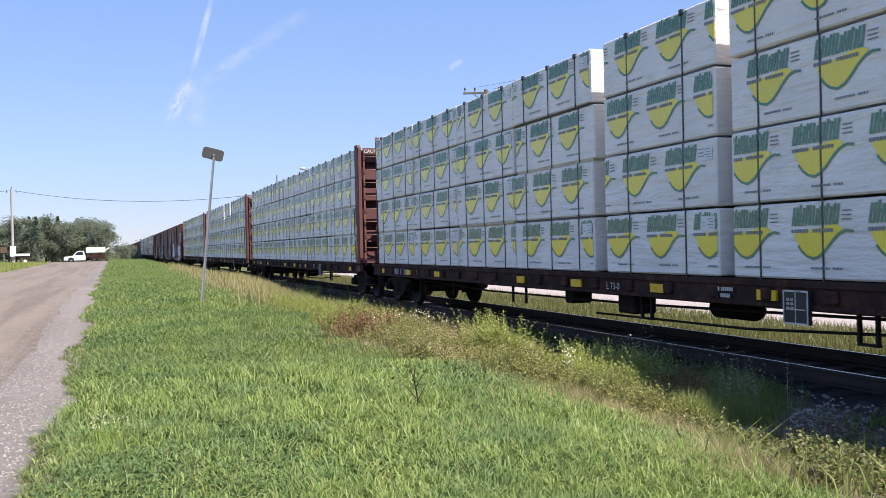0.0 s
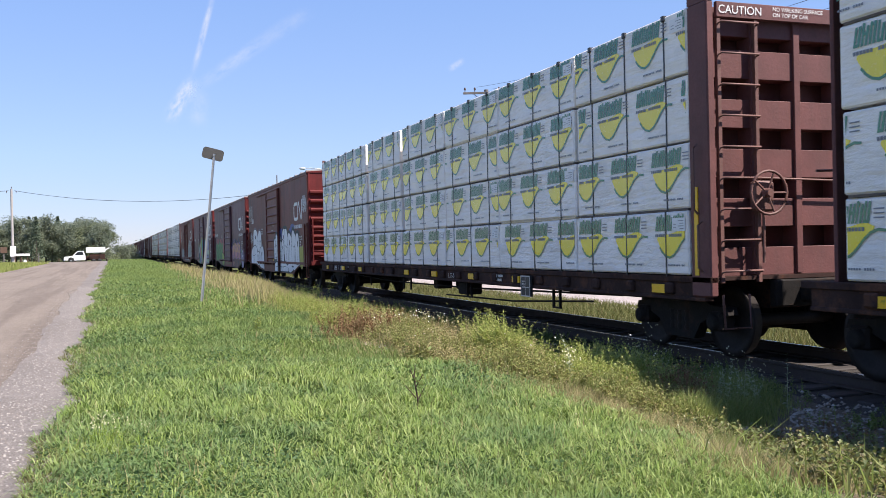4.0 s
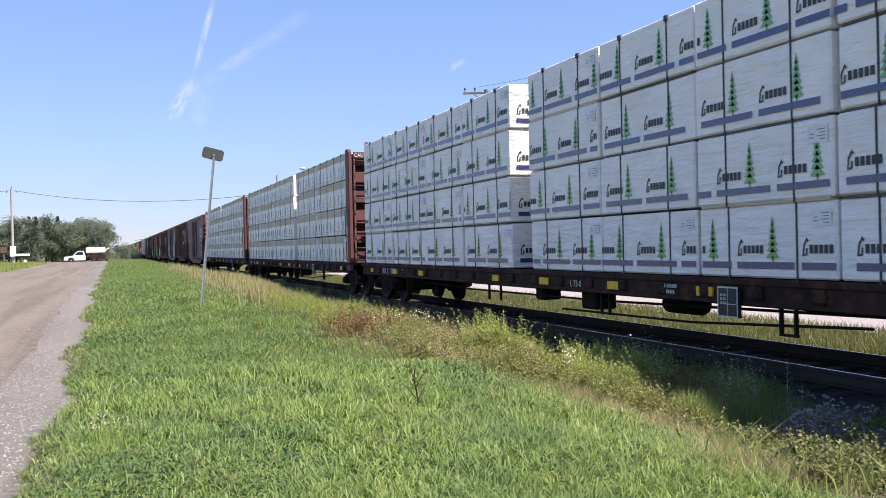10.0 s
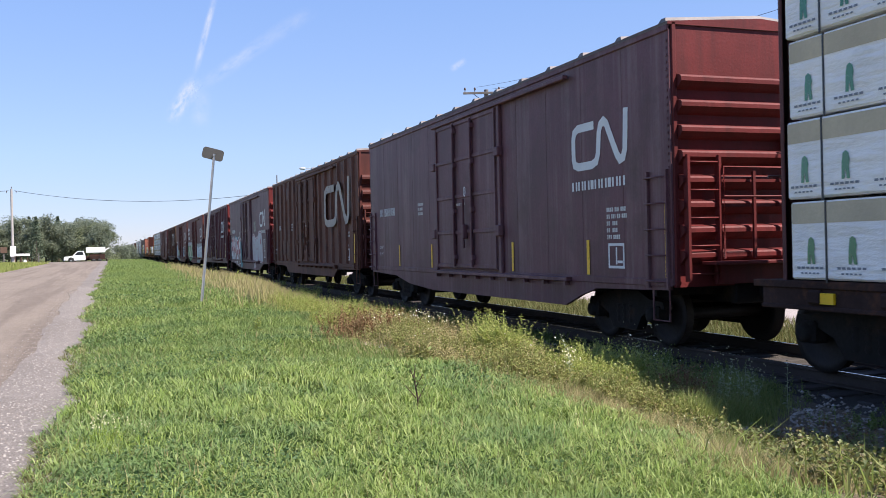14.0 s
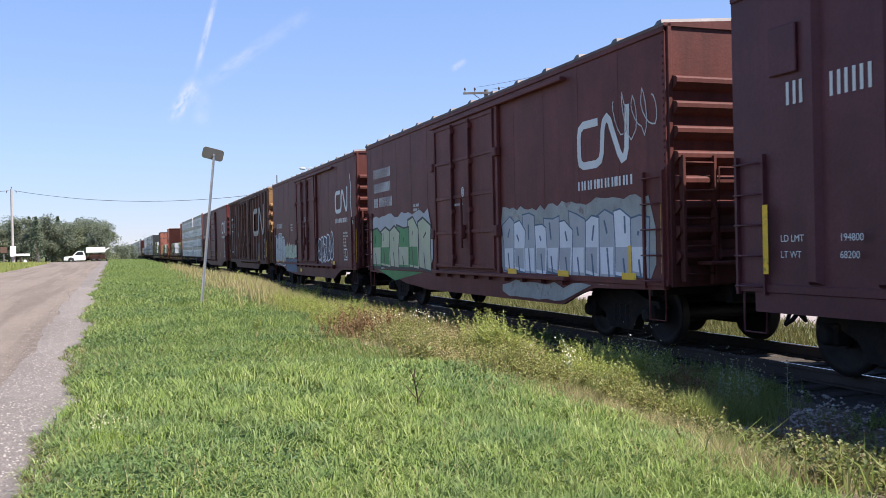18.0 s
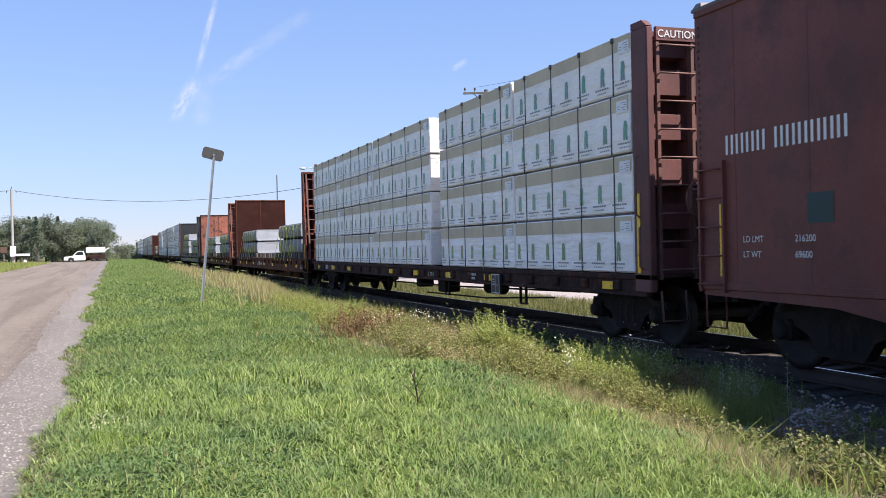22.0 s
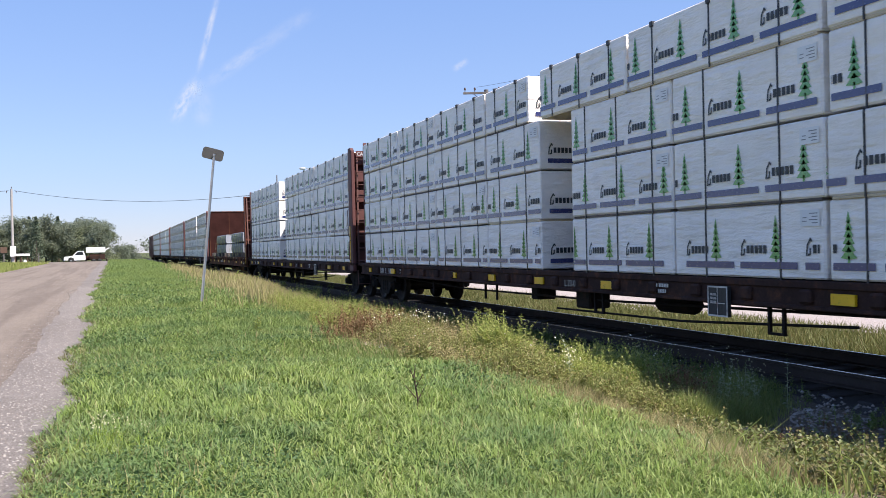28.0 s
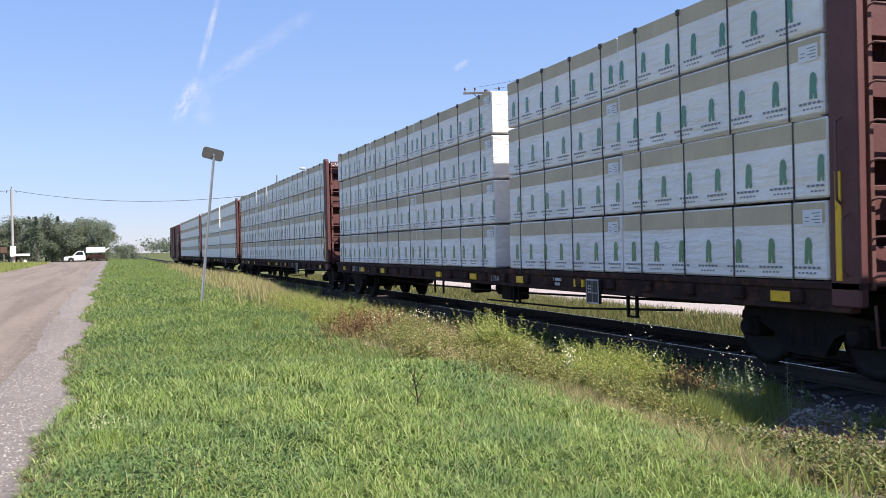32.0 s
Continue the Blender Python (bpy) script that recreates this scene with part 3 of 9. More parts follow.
def coupler_mesh():
    s = Shape().box(-0.11, 0.11, -0.36, 0.3, 0.72, 0.94, 0, 0.03)
    s.box(-0.20, 0.16, -0.62, -0.34, 0.70, 0.98, 0, 0.06)
    s.box(-0.5, 0.5, 0.0, 0.14, 0.66, 1.02, 0, 0.02)
    s.tube([(0.35, -0.05, 0.8), (0.4, -0.3, 0.5), (0.3, -0.55, 0.42), (0.15, -0.62, 0.6)], 0.03, 6)
    return s.mesh("coupler", ["iron"])


WHEELSETS = []


def running_gear(car, u0, u1, at0, at1):
    """Two trucks with their wheelsets, and a coupler at each end."""
    for u in (at0, at1):
        tr = part("truck", kept("bolster", bolster_mesh), car, "dark cast-steel truck", pose(0, u, 0))
        for sx in (-1.0, 1.0):
            part("side_frame", kept("side_frame", side_frame_mesh), tr, at=pose(sx, 0, 0, 0, 0, 0 if sx < 0 else 180))
        for du in (-0.89, 0.89):
            w = part("wheelset", kept("wheelset", wheelset_mesh), tr, at=pose(0, du, 0.46))
            WHEELSETS.append((w, car, u + du, du))
    part("coupler", kept("coupler", coupler_mesh), car, at=pose(0, u0, 0))
    part("coupler", kept("coupler", coupler_mesh), car, at=pose(0, u1, 0, 0, 0, 180))


def bars(lines, u, z, h, w=0.6, gap=0.35):
    """Blocks that stand for lettering. lines: strings of x and blanks; u: the end where reading starts."""
    out = []
    for k, line in enumerate(lines):
        p, z0 = u, z - k * h * 1.6
        for ch in line:
            if ch != " ":
                a = h * w * (0.55 if ch == "i" else 1.0)
                if h < 0.12 or ch == "i":
                    out.append([(p, z0), (p - a, z0), (p - a, z0 + h), (p, z0 + h)])
                else:
                    out += [[(p, z0), (p - a * 0.3, z0), (p - a * 0.3, z0 + h), (p, z0 + h)], [(p - a * 0.7, z0), (p - a, z0), (p - a, z0 + h), (p - a * 0.7, z0 + h)]]
                p -= a + h * w * gap
            else:
                p -= h * w * 0.8
    return out


def marking(car, name, polys, mat, off=0.006, label="", x=N_SIDE):
    ob = part(name, Shape().sheet(polys, x - off).mesh(name, [mat]), car, label)
    if name in ("small_print", "lettering", "company_sign", "graffiti_ground", "graffiti", "data_panel", "door_sign"):
        ob["kind"] = "stuff"
    return ob


RIBBON_PATH = [(0.74, 0.70), (0.22, 0.70), (0.10, 0.64), (0.065, 0.52), (0.065, 0.22), (0.10, 0.11), (0.22, 0.065), (0.66, 0.065), (0.80, 0.11), (0.86, 0.22), (0.90, 0.56), (0.95, 0.68), (1.04, 0.73), (1.13, 0.67), (1.20, 0.54), (1.42, 0.17), (1.51, 0.075), (1.60, 0.10), (1.655, 0.22), (1.69, 0.84)]


def company_mark(car, u, z, w=1.78, h=0.8, mat="white", bold=0.135):
    """The railway's ribbon sign: one continuous folded stroke."""
    path = [(p * w / 1.76, q * h / 0.82) for p, q in RIBBON_PATH]
    polys = [[(u - p, z + q) for p, q in quad] for quad in ribbon(path, bold * min(w / 1.76, h / 0.82))]
    return marking(car, "company_sign", polys, mat, label="white ribbon-shaped company sign")


def blob(cx, cz, rx, rz, rng, wob=0.16, n=26, top=1.0):
    ph = [rng.uniform(0, math.tau) for _ in range(3)]
    pts = []
    for i in range(n):
        a = i * math.tau / n
        r = 1 + wob * (math.sin(2 * a + ph[0]) * 0.6 + math.sin(3 * a + ph[1]) * 0.5 + math.sin(5 * a + ph[2]) * 0.25)
        c, s = math.cos(a), math.sin(a)
        e = 0.72
        pts.append((cx + rx * r * math.copysign(abs(c) ** e, c), cz + rz * r * math.copysign(abs(s) ** e, s)))
    return pts


GLYPHS = [[[(0.1, 0), (0.35, 1), (0.65, 1), (0.9, 0)], [(0.25, 0.4), (0.75, 0.4)]],
          [[(0.9, 0.9), (0.3, 0.98), (0.08, 0.5), (0.3, 0.02), (0.9, 0.1), (0.9, 0.45), (0.55, 0.45)]],
          [[(0.12, 0), (0.12, 1)], [(0.12, 0.95), (0.85, 0.85), (0.8, 0.5), (0.2, 0.48)], [(0.4, 0.48), (0.95, 0)]],
          [[(0.9, 0.85), (0.3, 0.98), (0.1, 0.7), (0.85, 0.4), (0.75, 0.02), (0.08, 0.1)]],
          [[(0.08, 0), (0.15, 1), (0.5, 0.3), (0.85, 1), (0.92, 0)]],
          [[(0.1, 0.95), (0.9, 0.95), (0.15, 0.05), (0.95, 0.05)]],
          [[(0.12, 1), (0.12, 0.1), (0.5, 0.0), (0.88, 0.1), (0.88, 1)]],
          [[(0.15, 0), (0.15, 1)], [(0.9, 1), (0.25, 0.5), (0.95, 0)]],
          [[(0.5, 1.0), (0.1, 0.8), (0.1, 0.2), (0.5, 0.0), (0.9, 0.2), (0.9, 0.8), (0.5, 1.0)]],
          [[(0.9, 0.98), (0.12, 0.95), (0.12, 0.05), (0.92, 0.0)], [(0.12, 0.5), (0.75, 0.52)]]]


def rounded(path):
    """One cutting of the corners of a stroke."""
    out = [path[0]]
    for a, b in zip(path, path[1:]):
        out += [(a[0] * 0.75 + b[0] * 0.25, a[1] * 0.75 + b[1] * 0.25), (a[0] * 0.25 + b[0] * 0.75, a[1] * 0.25 + b[1] * 0.75)]
    return out + [path[-1]]


def graffiti(car, u0, u1, z0, z1, n, fills, edge, seed, label, cloud=None, lines="g_black"):
    """Sprayed figures with outlines, as flat paint on the side; each figure is a part."""
    rng = random.Random(seed)
    w = (u1 - u0) / n
    zm, hz = (z0 + z1) / 2, (z1 - z0) / 2
    if cloud:
        top, low = [], []
        for i in range(n * 4 + 1):
            u = u0 - 0.15 + i * (u1 - u0 + 0.3) / (n * 4)
            top.append((u, z1 + rng.uniform(0.0, 0.16) - (0.5 * hz if i in (0, n * 4) else 0)))
            low.append((u, z0 - rng.uniform(-0.04, 0.06) + (0.4 * hz if i in (0, n * 4) else 0)))
        quads = [[top[i], top[i + 1], low[i + 1], low[i]] for i in range(n * 4)]
        marking(car, "graffiti_ground", quads, cloud, 0.004, "sprayed ground colour")
    for i in range(n):
        s = Shape()
        cu, cz = u1 - (i + 0.5) * w, zm + rng.uniform(-0.07, 0.07) * hz
        gw, gh = w * rng.uniform(1.12, 1.30), 2 * hz * rng.uniform(0.84, 1.0)
        fat = max(0.12, min(gw * 0.42, gh * 0.30)) * rng.uniform(0.85, 1.15)
        x = N_SIDE - (0.135 if 6.0 < cu < 9.7 else 0.008) - 0.0035 * (i % 4)
        slant = rng.uniform(-0.35, 0.35)
        layer = 0
        strokes = []
        for st in rng.choice(GLYPHS):
            path = [((p - 0.5) + slant * (q - 0.5) + rng.uniform(-0.13, 0.13), q - 0.5 + rng.uniform(-0.12, 0.10)) for p, q in st]
            strokes.append([(cu - p * (gw - fat), cz + q * (gh - fat)) for p, q in rounded(path)])
        shine = fills[(i + 1) % len(fills)]
        for k, (wd, m, keep) in enumerate(((fat + 0.10, 0, 1.0), (fat, 1, 1.0), (fat * 0.62, 2, 0.5))):
            for st in strokes:
                pts = [(p, q) for p, q in st if keep == 1.0 or q < cz + gh * 0.05]
                if len(pts) < 2:
                    continue
                for quad in ribbon(pts, wd):
                    s.sheet([quad], x - 0.00012 * layer, m)
                    layer += 1
                for p, q in (pts[0], pts[-1]):
                    s.sheet([[(p + wd * 0.5 * math.cos(a * math.tau / 10), q + wd * 0.5 * math.sin(a * math.tau / 10)) for a in range(10)]], x - 0.00012 * layer, m)
                    layer += 1
        for q in range(rng.randint(1, 3)):
            st = rng.choice(strokes)
            a0, b0 = st[len(st) // 2]
            path = [(a0, b0), (a0 + rng.uniform(-0.2, 0.2) * gw, b0 - rng.uniform(0.1, 0.2) * gh), (a0 + rng.uniform(-0.25, 0.25) * gw, b0 - rng.uniform(0.2, 0.35) * gh)]
            s.sheet(ribbon(rounded(path), rng.uniform(0.015, 0.03)), x - 0.00012 * layer - 0.0004, 3)
        for q in range(2):
            a0 = cu + rng.uniform(-0.4, 0.4) * gw
            s.sheet([rect(a0, a0 + 0.018, cz - gh / 2 - rng.uniform(0.05, 0.2), cz - gh * 0.4)], x, 0)
        part("graffiti", s.mesh("graffiti", [edge, fills[i % len(fills)], shine, lines]), car, label)["kind"] = "stuff"


def scrawl(car, u0, u1, z0, z1, mat, seed, width=0.03, loops=7, label="thin sprayed tag"):
    """A looping tag in one thin line."""
    rng = random.Random(seed)
    n = loops * 12
    pts, amp = [], 1.0
    for i in range(n):
        t = i / (n - 1)
        a = t * loops * math.tau
        if i % 6 == 0:
            amp = rng.uniform(0.45, 1.0)
        pts.append((u1 - (u1 - u0) * t + 0.5 * (u1 - u0) / loops * math.sin(a + 0.6), (z0 + z1) / 2 + (z1 - z0) / 2 * amp * math.cos(a)))
    marking(car, "graffiti", ribbon(pts, width), mat, 0.012, label)


def lobe(u0, u1, z0, z1, p=2.5, n=30, rng=None):
    """A rounded outline that fills the given box, fuller than an oval; with rng, a bulging letter that stands broad on its foot."""
    a0, a1, lean = (rng.uniform(0, math.tau), rng.uniform(0, math.tau), rng.uniform(-0.12, 0.12)) if rng else (0, 0, 0)
    pts = []
    for i in range(n):
        a = i * math.tau / n
        c, d = math.cos(a), math.sin(a)
        k = p if d > 0 or not rng else 7.0
        r = 1 + (0.07 * math.sin(2 * a + a0) + 0.06 * math.sin(3 * a + a1) if rng else 0)
        z = (z1 - z0) / 2 * math.copysign(abs(d) ** (2 / k), d) * r
        pts.append(((u0 + u1) / 2 + (u1 - u0) / 2 * math.copysign(abs(c) ** (2 / k), c) * r + lean * z, (z0 + z1) / 2 + z))
    return pts


def ragged(u0, u1, z0, z1, rng, n=18, rough=0.14):
    """A patch with an uneven upper edge and blown-out ends."""
    top = [(u0 + (u1 - u0) * i / n, z1 - rng.uniform(0, rough) - (0.35 * (z1 - z0) if i in (0, n) else 0)) for i in range(n + 1)]
    low = [(u0 + (u1 - u0) * i / n, z0 + rng.uniform(0, rough * 0.3) + (0.2 * (z1 - z0) if i in (0, n) else 0)) for i in range(n + 1)]
    return [[low[i], low[i + 1], top[i + 1], top[i]] for i in range(n)]


def letter(u0, u1, z0, z1, rng):
    """A tall pointed block letter, and the slits that cut it."""
    w, h = u1 - u0, z1 - z0
    body = [(u0 + w * rng.uniform(0.0, 0.12), z0), (u1 - w * rng.uniform(0.0, 0.12), z0 + h * rng.uniform(0, 0.06)), (u1 - w * rng.uniform(0, 0.1), z0 + h * rng.uniform(0.35, 0.6)),
            (u1 + w * rng.uniform(-0.1, 0.12), z1 - h * rng.uniform(0.0, 0.2)), (u0 + w * rng.uniform(0.35, 0.6), z1 - h * rng.uniform(0.0, 0.12)), (u0 + w * rng.uniform(-0.08, 0.1), z1 - h * rng.uniform(0.05, 0.25)), (u0 + w * rng.uniform(0.0, 0.12), z0 + h * 0.45)]
    m = u0 + w * rng.uniform(0.4, 0.6)
    slits = [[(m - 0.05 * w, z0 - 0.02), (m + 0.05 * w, z0 + h * rng.uniform(0.25, 0.45))]]
    slits.append([(m + w * rng.uniform(-0.1, 0.1), z0 + h * rng.uniform(0.55, 0.65)), (m + w * rng.uniform(-0.2, 0.2), z0 + h * rng.uniform(0.7, 0.85))])
    return body, slits


def grown(poly, d):
    """The outline moved outward by about d."""
    cu, cz = sum(p for p, q in poly) / len(poly), sum(q for p, q in poly) / len(poly)
    su, sz = max(p for p, q in poly) - min(p for p, q in poly), max(q for p, q in poly) - min(q for p, q in poly)
    return [(cu + (p - cu) * (1 + 2 * d / su), cz + (q - cz) * (1 + 2 * d / sz)) for p, q in poly]


def sill_line(u):
    """The lower edge of a smooth boxcar's side."""
    return float(np.interp(u, [2.1, 3.3, 10.4, 12.0, 13.4], [0.90, 0.545, 0.545, 0.66, 0.86]))


COATS = {}           # how far the paint already stands off each car's side


def sprayed(car, layers, mats, label, door=(6.22, 9.48, 0.137)):
    """Flat paint in layers, one over the other, that follows the side and the door that stands proud of it. layers: (ink, outline)."""
    s = Shape()
    base = COATS.get(car.name, 0.0)
    for k, (ink, poly) in enumerate(layers):
        poly = [(p, max(q, sill_line(p))) for p, q in poly]
        for a, b, off in ((-1, door[0], 0.008), (door[0], door[1], door[2]), (door[1], 30, 0.008)):
            c = clip(poly, a, b)
            if c:
                s.sheet([c], N_SIDE - off - base - 0.00010 * k, ink)
    COATS[car.name] = base + 0.00010 * len(layers) + 0.0003
    ob = part("graffiti", s.mesh("graffiti", mats), car, label)
    ob["kind"] = "stuff"
    return ob


def bubble_piece(car, lobes, fills, edge, halo, label, shine="g_white", thick=0.05, wide=0.13, seed=0, drips=0):
    """Bubble letters: a halo, a dark outline, a fill and a few strokes of shine. lobes: u0, u1, z0, z1, fill."""
    rng = random.Random(seed)
    mats = list(fills) + [edge, halo or edge, shine]
    e, hl, sh = len(fills), len(fills) + 1, len(fills) + 2
    shapes = [lobe(*b[:4], rng=rng) for b in lobes]
    layers = [(hl, grown(o, wide)) for o in shapes] if halo else []
    for j, ((u0, u1, z0, z1, k), o) in enumerate(zip(lobes, shapes)):
        w, h = u1 - u0, z1 - z0
        layers += [(e, grown(o, thick)), (k, o)]
        low = grown([(p, min(q, z0 + h * rng.uniform(0.30, 0.40))) for p, q in o], -0.04)
        layers.append(((k + 1) % len(fills), low))
        layers += [(sh, q) for q in ribbon([(u0 + w * a, z0 + h * b) for a, b in ((0.10, 0.42), (0.09, 0.60), (0.13, 0.76), (0.24, 0.89))], 0.032)]
        m = (u0 + u1) / 2 + rng.uniform(-0.12, 0.12) * w
        layers += [(e, q) for q in ribbon([(m, z0), (m + rng.uniform(-0.08, 0.08) * w, z0 + h * 0.2), (m + rng.uniform(-0.1, 0.1) * w, z0 + h * rng.uniform(0.3, 0.45))], 0.03)]
        if j % 2 == 0 and w > 0.6:
            layers += [(e, grown(lobe(m - 0.09 * w, m + 0.09 * w, z0 + h * 0.58, z0 + h * 0.76, rng=rng), 0.0))]
        else:
            layers += [(e, q) for q in ribbon([(m + w * 0.3, z0 + h * 0.52), (m, z0 + h * 0.47), (m - w * 0.28, z0 + h * 0.56)], 0.028)]
        for _ in range(drips):
            d = rng.uniform(u0 + 0.1, u1 - 0.1)
            layers.append((e, rect(d, d + 0.022, z0 + h * 0.35, z0 + h * rng.uniform(0.5, 0.62))))
    return sprayed(car, layers, mats, label)


def block_piece(car, u0, u1, z0, z1, n, fills, edge, label, ground=None, seed=0, thick=0.045, door=(6.22, 9.48, 0.137), swirls=0):
    """Pointed block letters set close together, with dark slits, two tones in each, over a blown ground."""
    rng = random.Random(seed)
    mats = list(fills) + [edge, ground or edge]
    e, gr = len(fills), len(fills) + 1
    layers = [(gr, q) for q in ragged(u0 - 0.2, u1 + 0.2, z0 - 0.03, z1 + 0.14, rng, 3 * n)] if ground else []
    w = (u1 - u0) / n
    for i in range(n):
        a = u0 + i * w
        body, slits = letter(a - 0.06 * w, a + 1.06 * w, z0 + rng.uniform(0, 0.05), z1 - rng.uniform(0, 0.18) * (z1 - z0), rng)
        k = i % len(fills)
        layers += [(e, grown(body, thick)), (k, body)]
        layers.append(((k + 1) % len(fills), [(p, min(q, z0 + 0.42 * (z1 - z0))) for p, q in grown(body, -0.05)]))
        for sl in slits:
            layers += [(e, q) for q in ribbon(sl, 0.05)]
        for _ in range(swirls):
            p0, q0 = a + rng.uniform(0, 1) * w, z0 + rng.uniform(0.1, 0.7) * (z1 - z0)
            d, r = rng.choice((-1, 1)), rng.uniform(0.18, 0.38)
            arc = [(p0 + d * r * math.cos(t * 0.5) * (1 + 0.1 * t), q0 + r * 1.5 * math.sin(t * 0.5)) for t in range(8)]
            layers += [(e, q) for q in ribbon(arc, 0.05)]
    return sprayed(car, layers, mats, label, door)


def wild_piece(car, label, letters, grounds, inks, rim=0.055):
    """Hooked letters with broad flashes over a blown ground. inks: flash, body, ground, lower body, rim."""
    rng = random.Random(51)
    layers = [(2, q) for g in grounds for q in ragged(*g, rng, 8, 0.25)]
    hook = [(0.0, 0.05), (0.22, 0.0), (0.34, 0.42), (0.55, 0.30), (0.72, 0.06), (1.0, 0.10), (0.86, 0.42), (0.66, 0.62), (0.80, 0.80), (1.04, 1.02), (0.70, 0.90), (0.42, 0.94), (0.22, 1.03), (0.30, 0.80), (0.08, 0.45)]
    flash = [(0.34, 0.44), (0.52, 0.40), (0.62, 0.14), (0.50, 0.02), (0.40, 0.20), (0.26, 0.24)]
    eye = [(0.40, 0.62), (0.52, 0.84), (0.62, 0.72), (0.56, 0.58)]
    spur = [(0.02, 0.12), (0.14, 0.50), (0.10, 0.74), (-0.06, 0.86), (-0.16, 0.64), (-0.10, 0.30)]
    for k, (u0, u1, z0, z1) in enumerate(letters):
        at = lambda pts: [(u0 + (u1 - u0) * p, z0 + (z1 - z0) * (q if k % 2 == 0 else 0.04 + 0.96 * (1 - q))) for p, q in pts]
        body = at(hook)
        layers += [(0, at(spur)), (1, grown(at(spur), -0.10))]
        layers += [(1, body), (3, [(p, min(q, z0 + 0.45 * (z1 - z0))) for p, q in grown(body, -0.06)])]
        layers += [(4, q) for q in ribbon(body + body[:1], rim)]
        layers += [(0, at(flash)), (0, at(eye))]
    return sprayed(car, layers, inks, label)


# -- boxcars --
def boxcar_side(L, style, near, drop=False):
    """A steel side with its deep sill; style: smooth or ribbed; drop: a ribbed side whose sill hangs lower between the trucks."""
    s = Shape()
    x = N_SIDE if near else -N_SIDE
    d = 0.06 if near else -0.06
    if drop:
        low = [(0.1, 0.95), (0.1, 0.88), (3.0, 0.85), (3.6, 0.58), (L - 3.6, 0.58), (L - 3.0, 0.85), (L - 0.1, 0.88), (L - 0.1, 0.95)]
    elif style == "ribbed":
        low = [(0.35, 0.95), (0.35, 0.74), (L - 0.35, 0.70), (L - 0.35, 0.95)]
    else:
        low = [(0.1, 0.95), (0.1, 0.88), (2.1, 0.84), (2.6, 0.72), (3.2, 0.52), (L - 5.4, 0.52), (L - 3.6, 0.62), (L - 2.4, 0.80), (L - 0.1, 0.86), (L - 0.1, 0.95)]
    s.prism([(u, z) for u, z in low], x, x + d, "x")
    s.box(min(x, x + d), max(x, x + d), 0.0, L, 0.952, 4.48)
    e = -1 if near else 1
    s.box(*sorted((x + e * 0.025, x + d)), 0.0, L, 4.42, 4.55, 0, 0.012)
    s.box(*sorted((x + e * 0.02, x)), 0.0, L, 0.93, 1.03, 0, 0.008)
    if style == "ribbed":
        for u in [0.55 + 0.98 * i for i in range(int((L - 1) / 0.98) + 1)]:
            if not (5.85 < u < 9.75):
                s.add(
                    [(x, u - 0.11, 1.04), (x + e * 0.075, u - 0.06, 1.08), (x + e * 0.075, u + 0.06, 1.08), (x, u + 0.11, 1.04),
                     (x, u - 0.11, 4.41), (x + e * 0.075, u - 0.06, 4.37), (x + e * 0.075, u + 0.06, 4.37), (x, u + 0.11, 4.41)],
                    [(0, 1, 5, 4), (1, 2, 6, 5), (2, 3, 7, 6), (0, 3, 2, 1), (4, 5, 6, 7)])
    else:
        for u in [1.27 * i for i in range(1, int(L / 1.27) + 1)]:
            if not (5.6 < u < 9.8) and u < L - 0.3:
                s.box(*sorted((x + e * 0.003, x)), u - 0.02, u + 0.02, 1.04, 4.41)
        for k in range(34):
            z = 1.1 + k * 0.096
            for u in (0.06, L - 0.06):
                s.box(*sorted((x + e * 0.012, x)), u - 0.018, u + 0.018, z, z + 0.036)
    return s


def boxcar_end(style):
    """A corrugated end that faces -y."""
    s = Shape()
    nr = 8 if style != "ribbed" else 6
    z0, z1 = 1.18, 3.92
    prof = [(0.0, 0.92), (0.0, z0)]
    pitch = (z1 - z0) / nr
    for i in range(nr):
        a = z0 + i * pitch
        prof += [(0.0, a + pitch * 0.12), (-0.06, a + pitch * 0.22), (-0.135, a + pitch * 0.42), (-0.135, a + pitch * 0.58), (-0.11, a + pitch * 0.66), (0.0, a + pitch * 0.74)]
    prof += [(0.0, 4.54), (0.05, 4.54), (0.05, 0.92)]
    s.prism([(y, z) for y, z in prof], -1.40, 1.40, "x", 0)
    s.add([(-1.47, 0.0, 4.525), (1.47, 0.0, 4.525), (0.0, 0.0, 4.655), (-1.47, 0.05, 4.525), (1.47, 0.05, 4.525), (0.0, 0.05, 4.655)], [(0, 1, 2), (3, 5, 4), (0, 2, 5, 3), (2, 1, 4, 5)])
    for sx in (-1, 1):
        s.box(*sorted((sx * 1.40, sx * 1.47)), -0.03, 0.05, 0.92, 4.54, 0, 0.01)
    return s


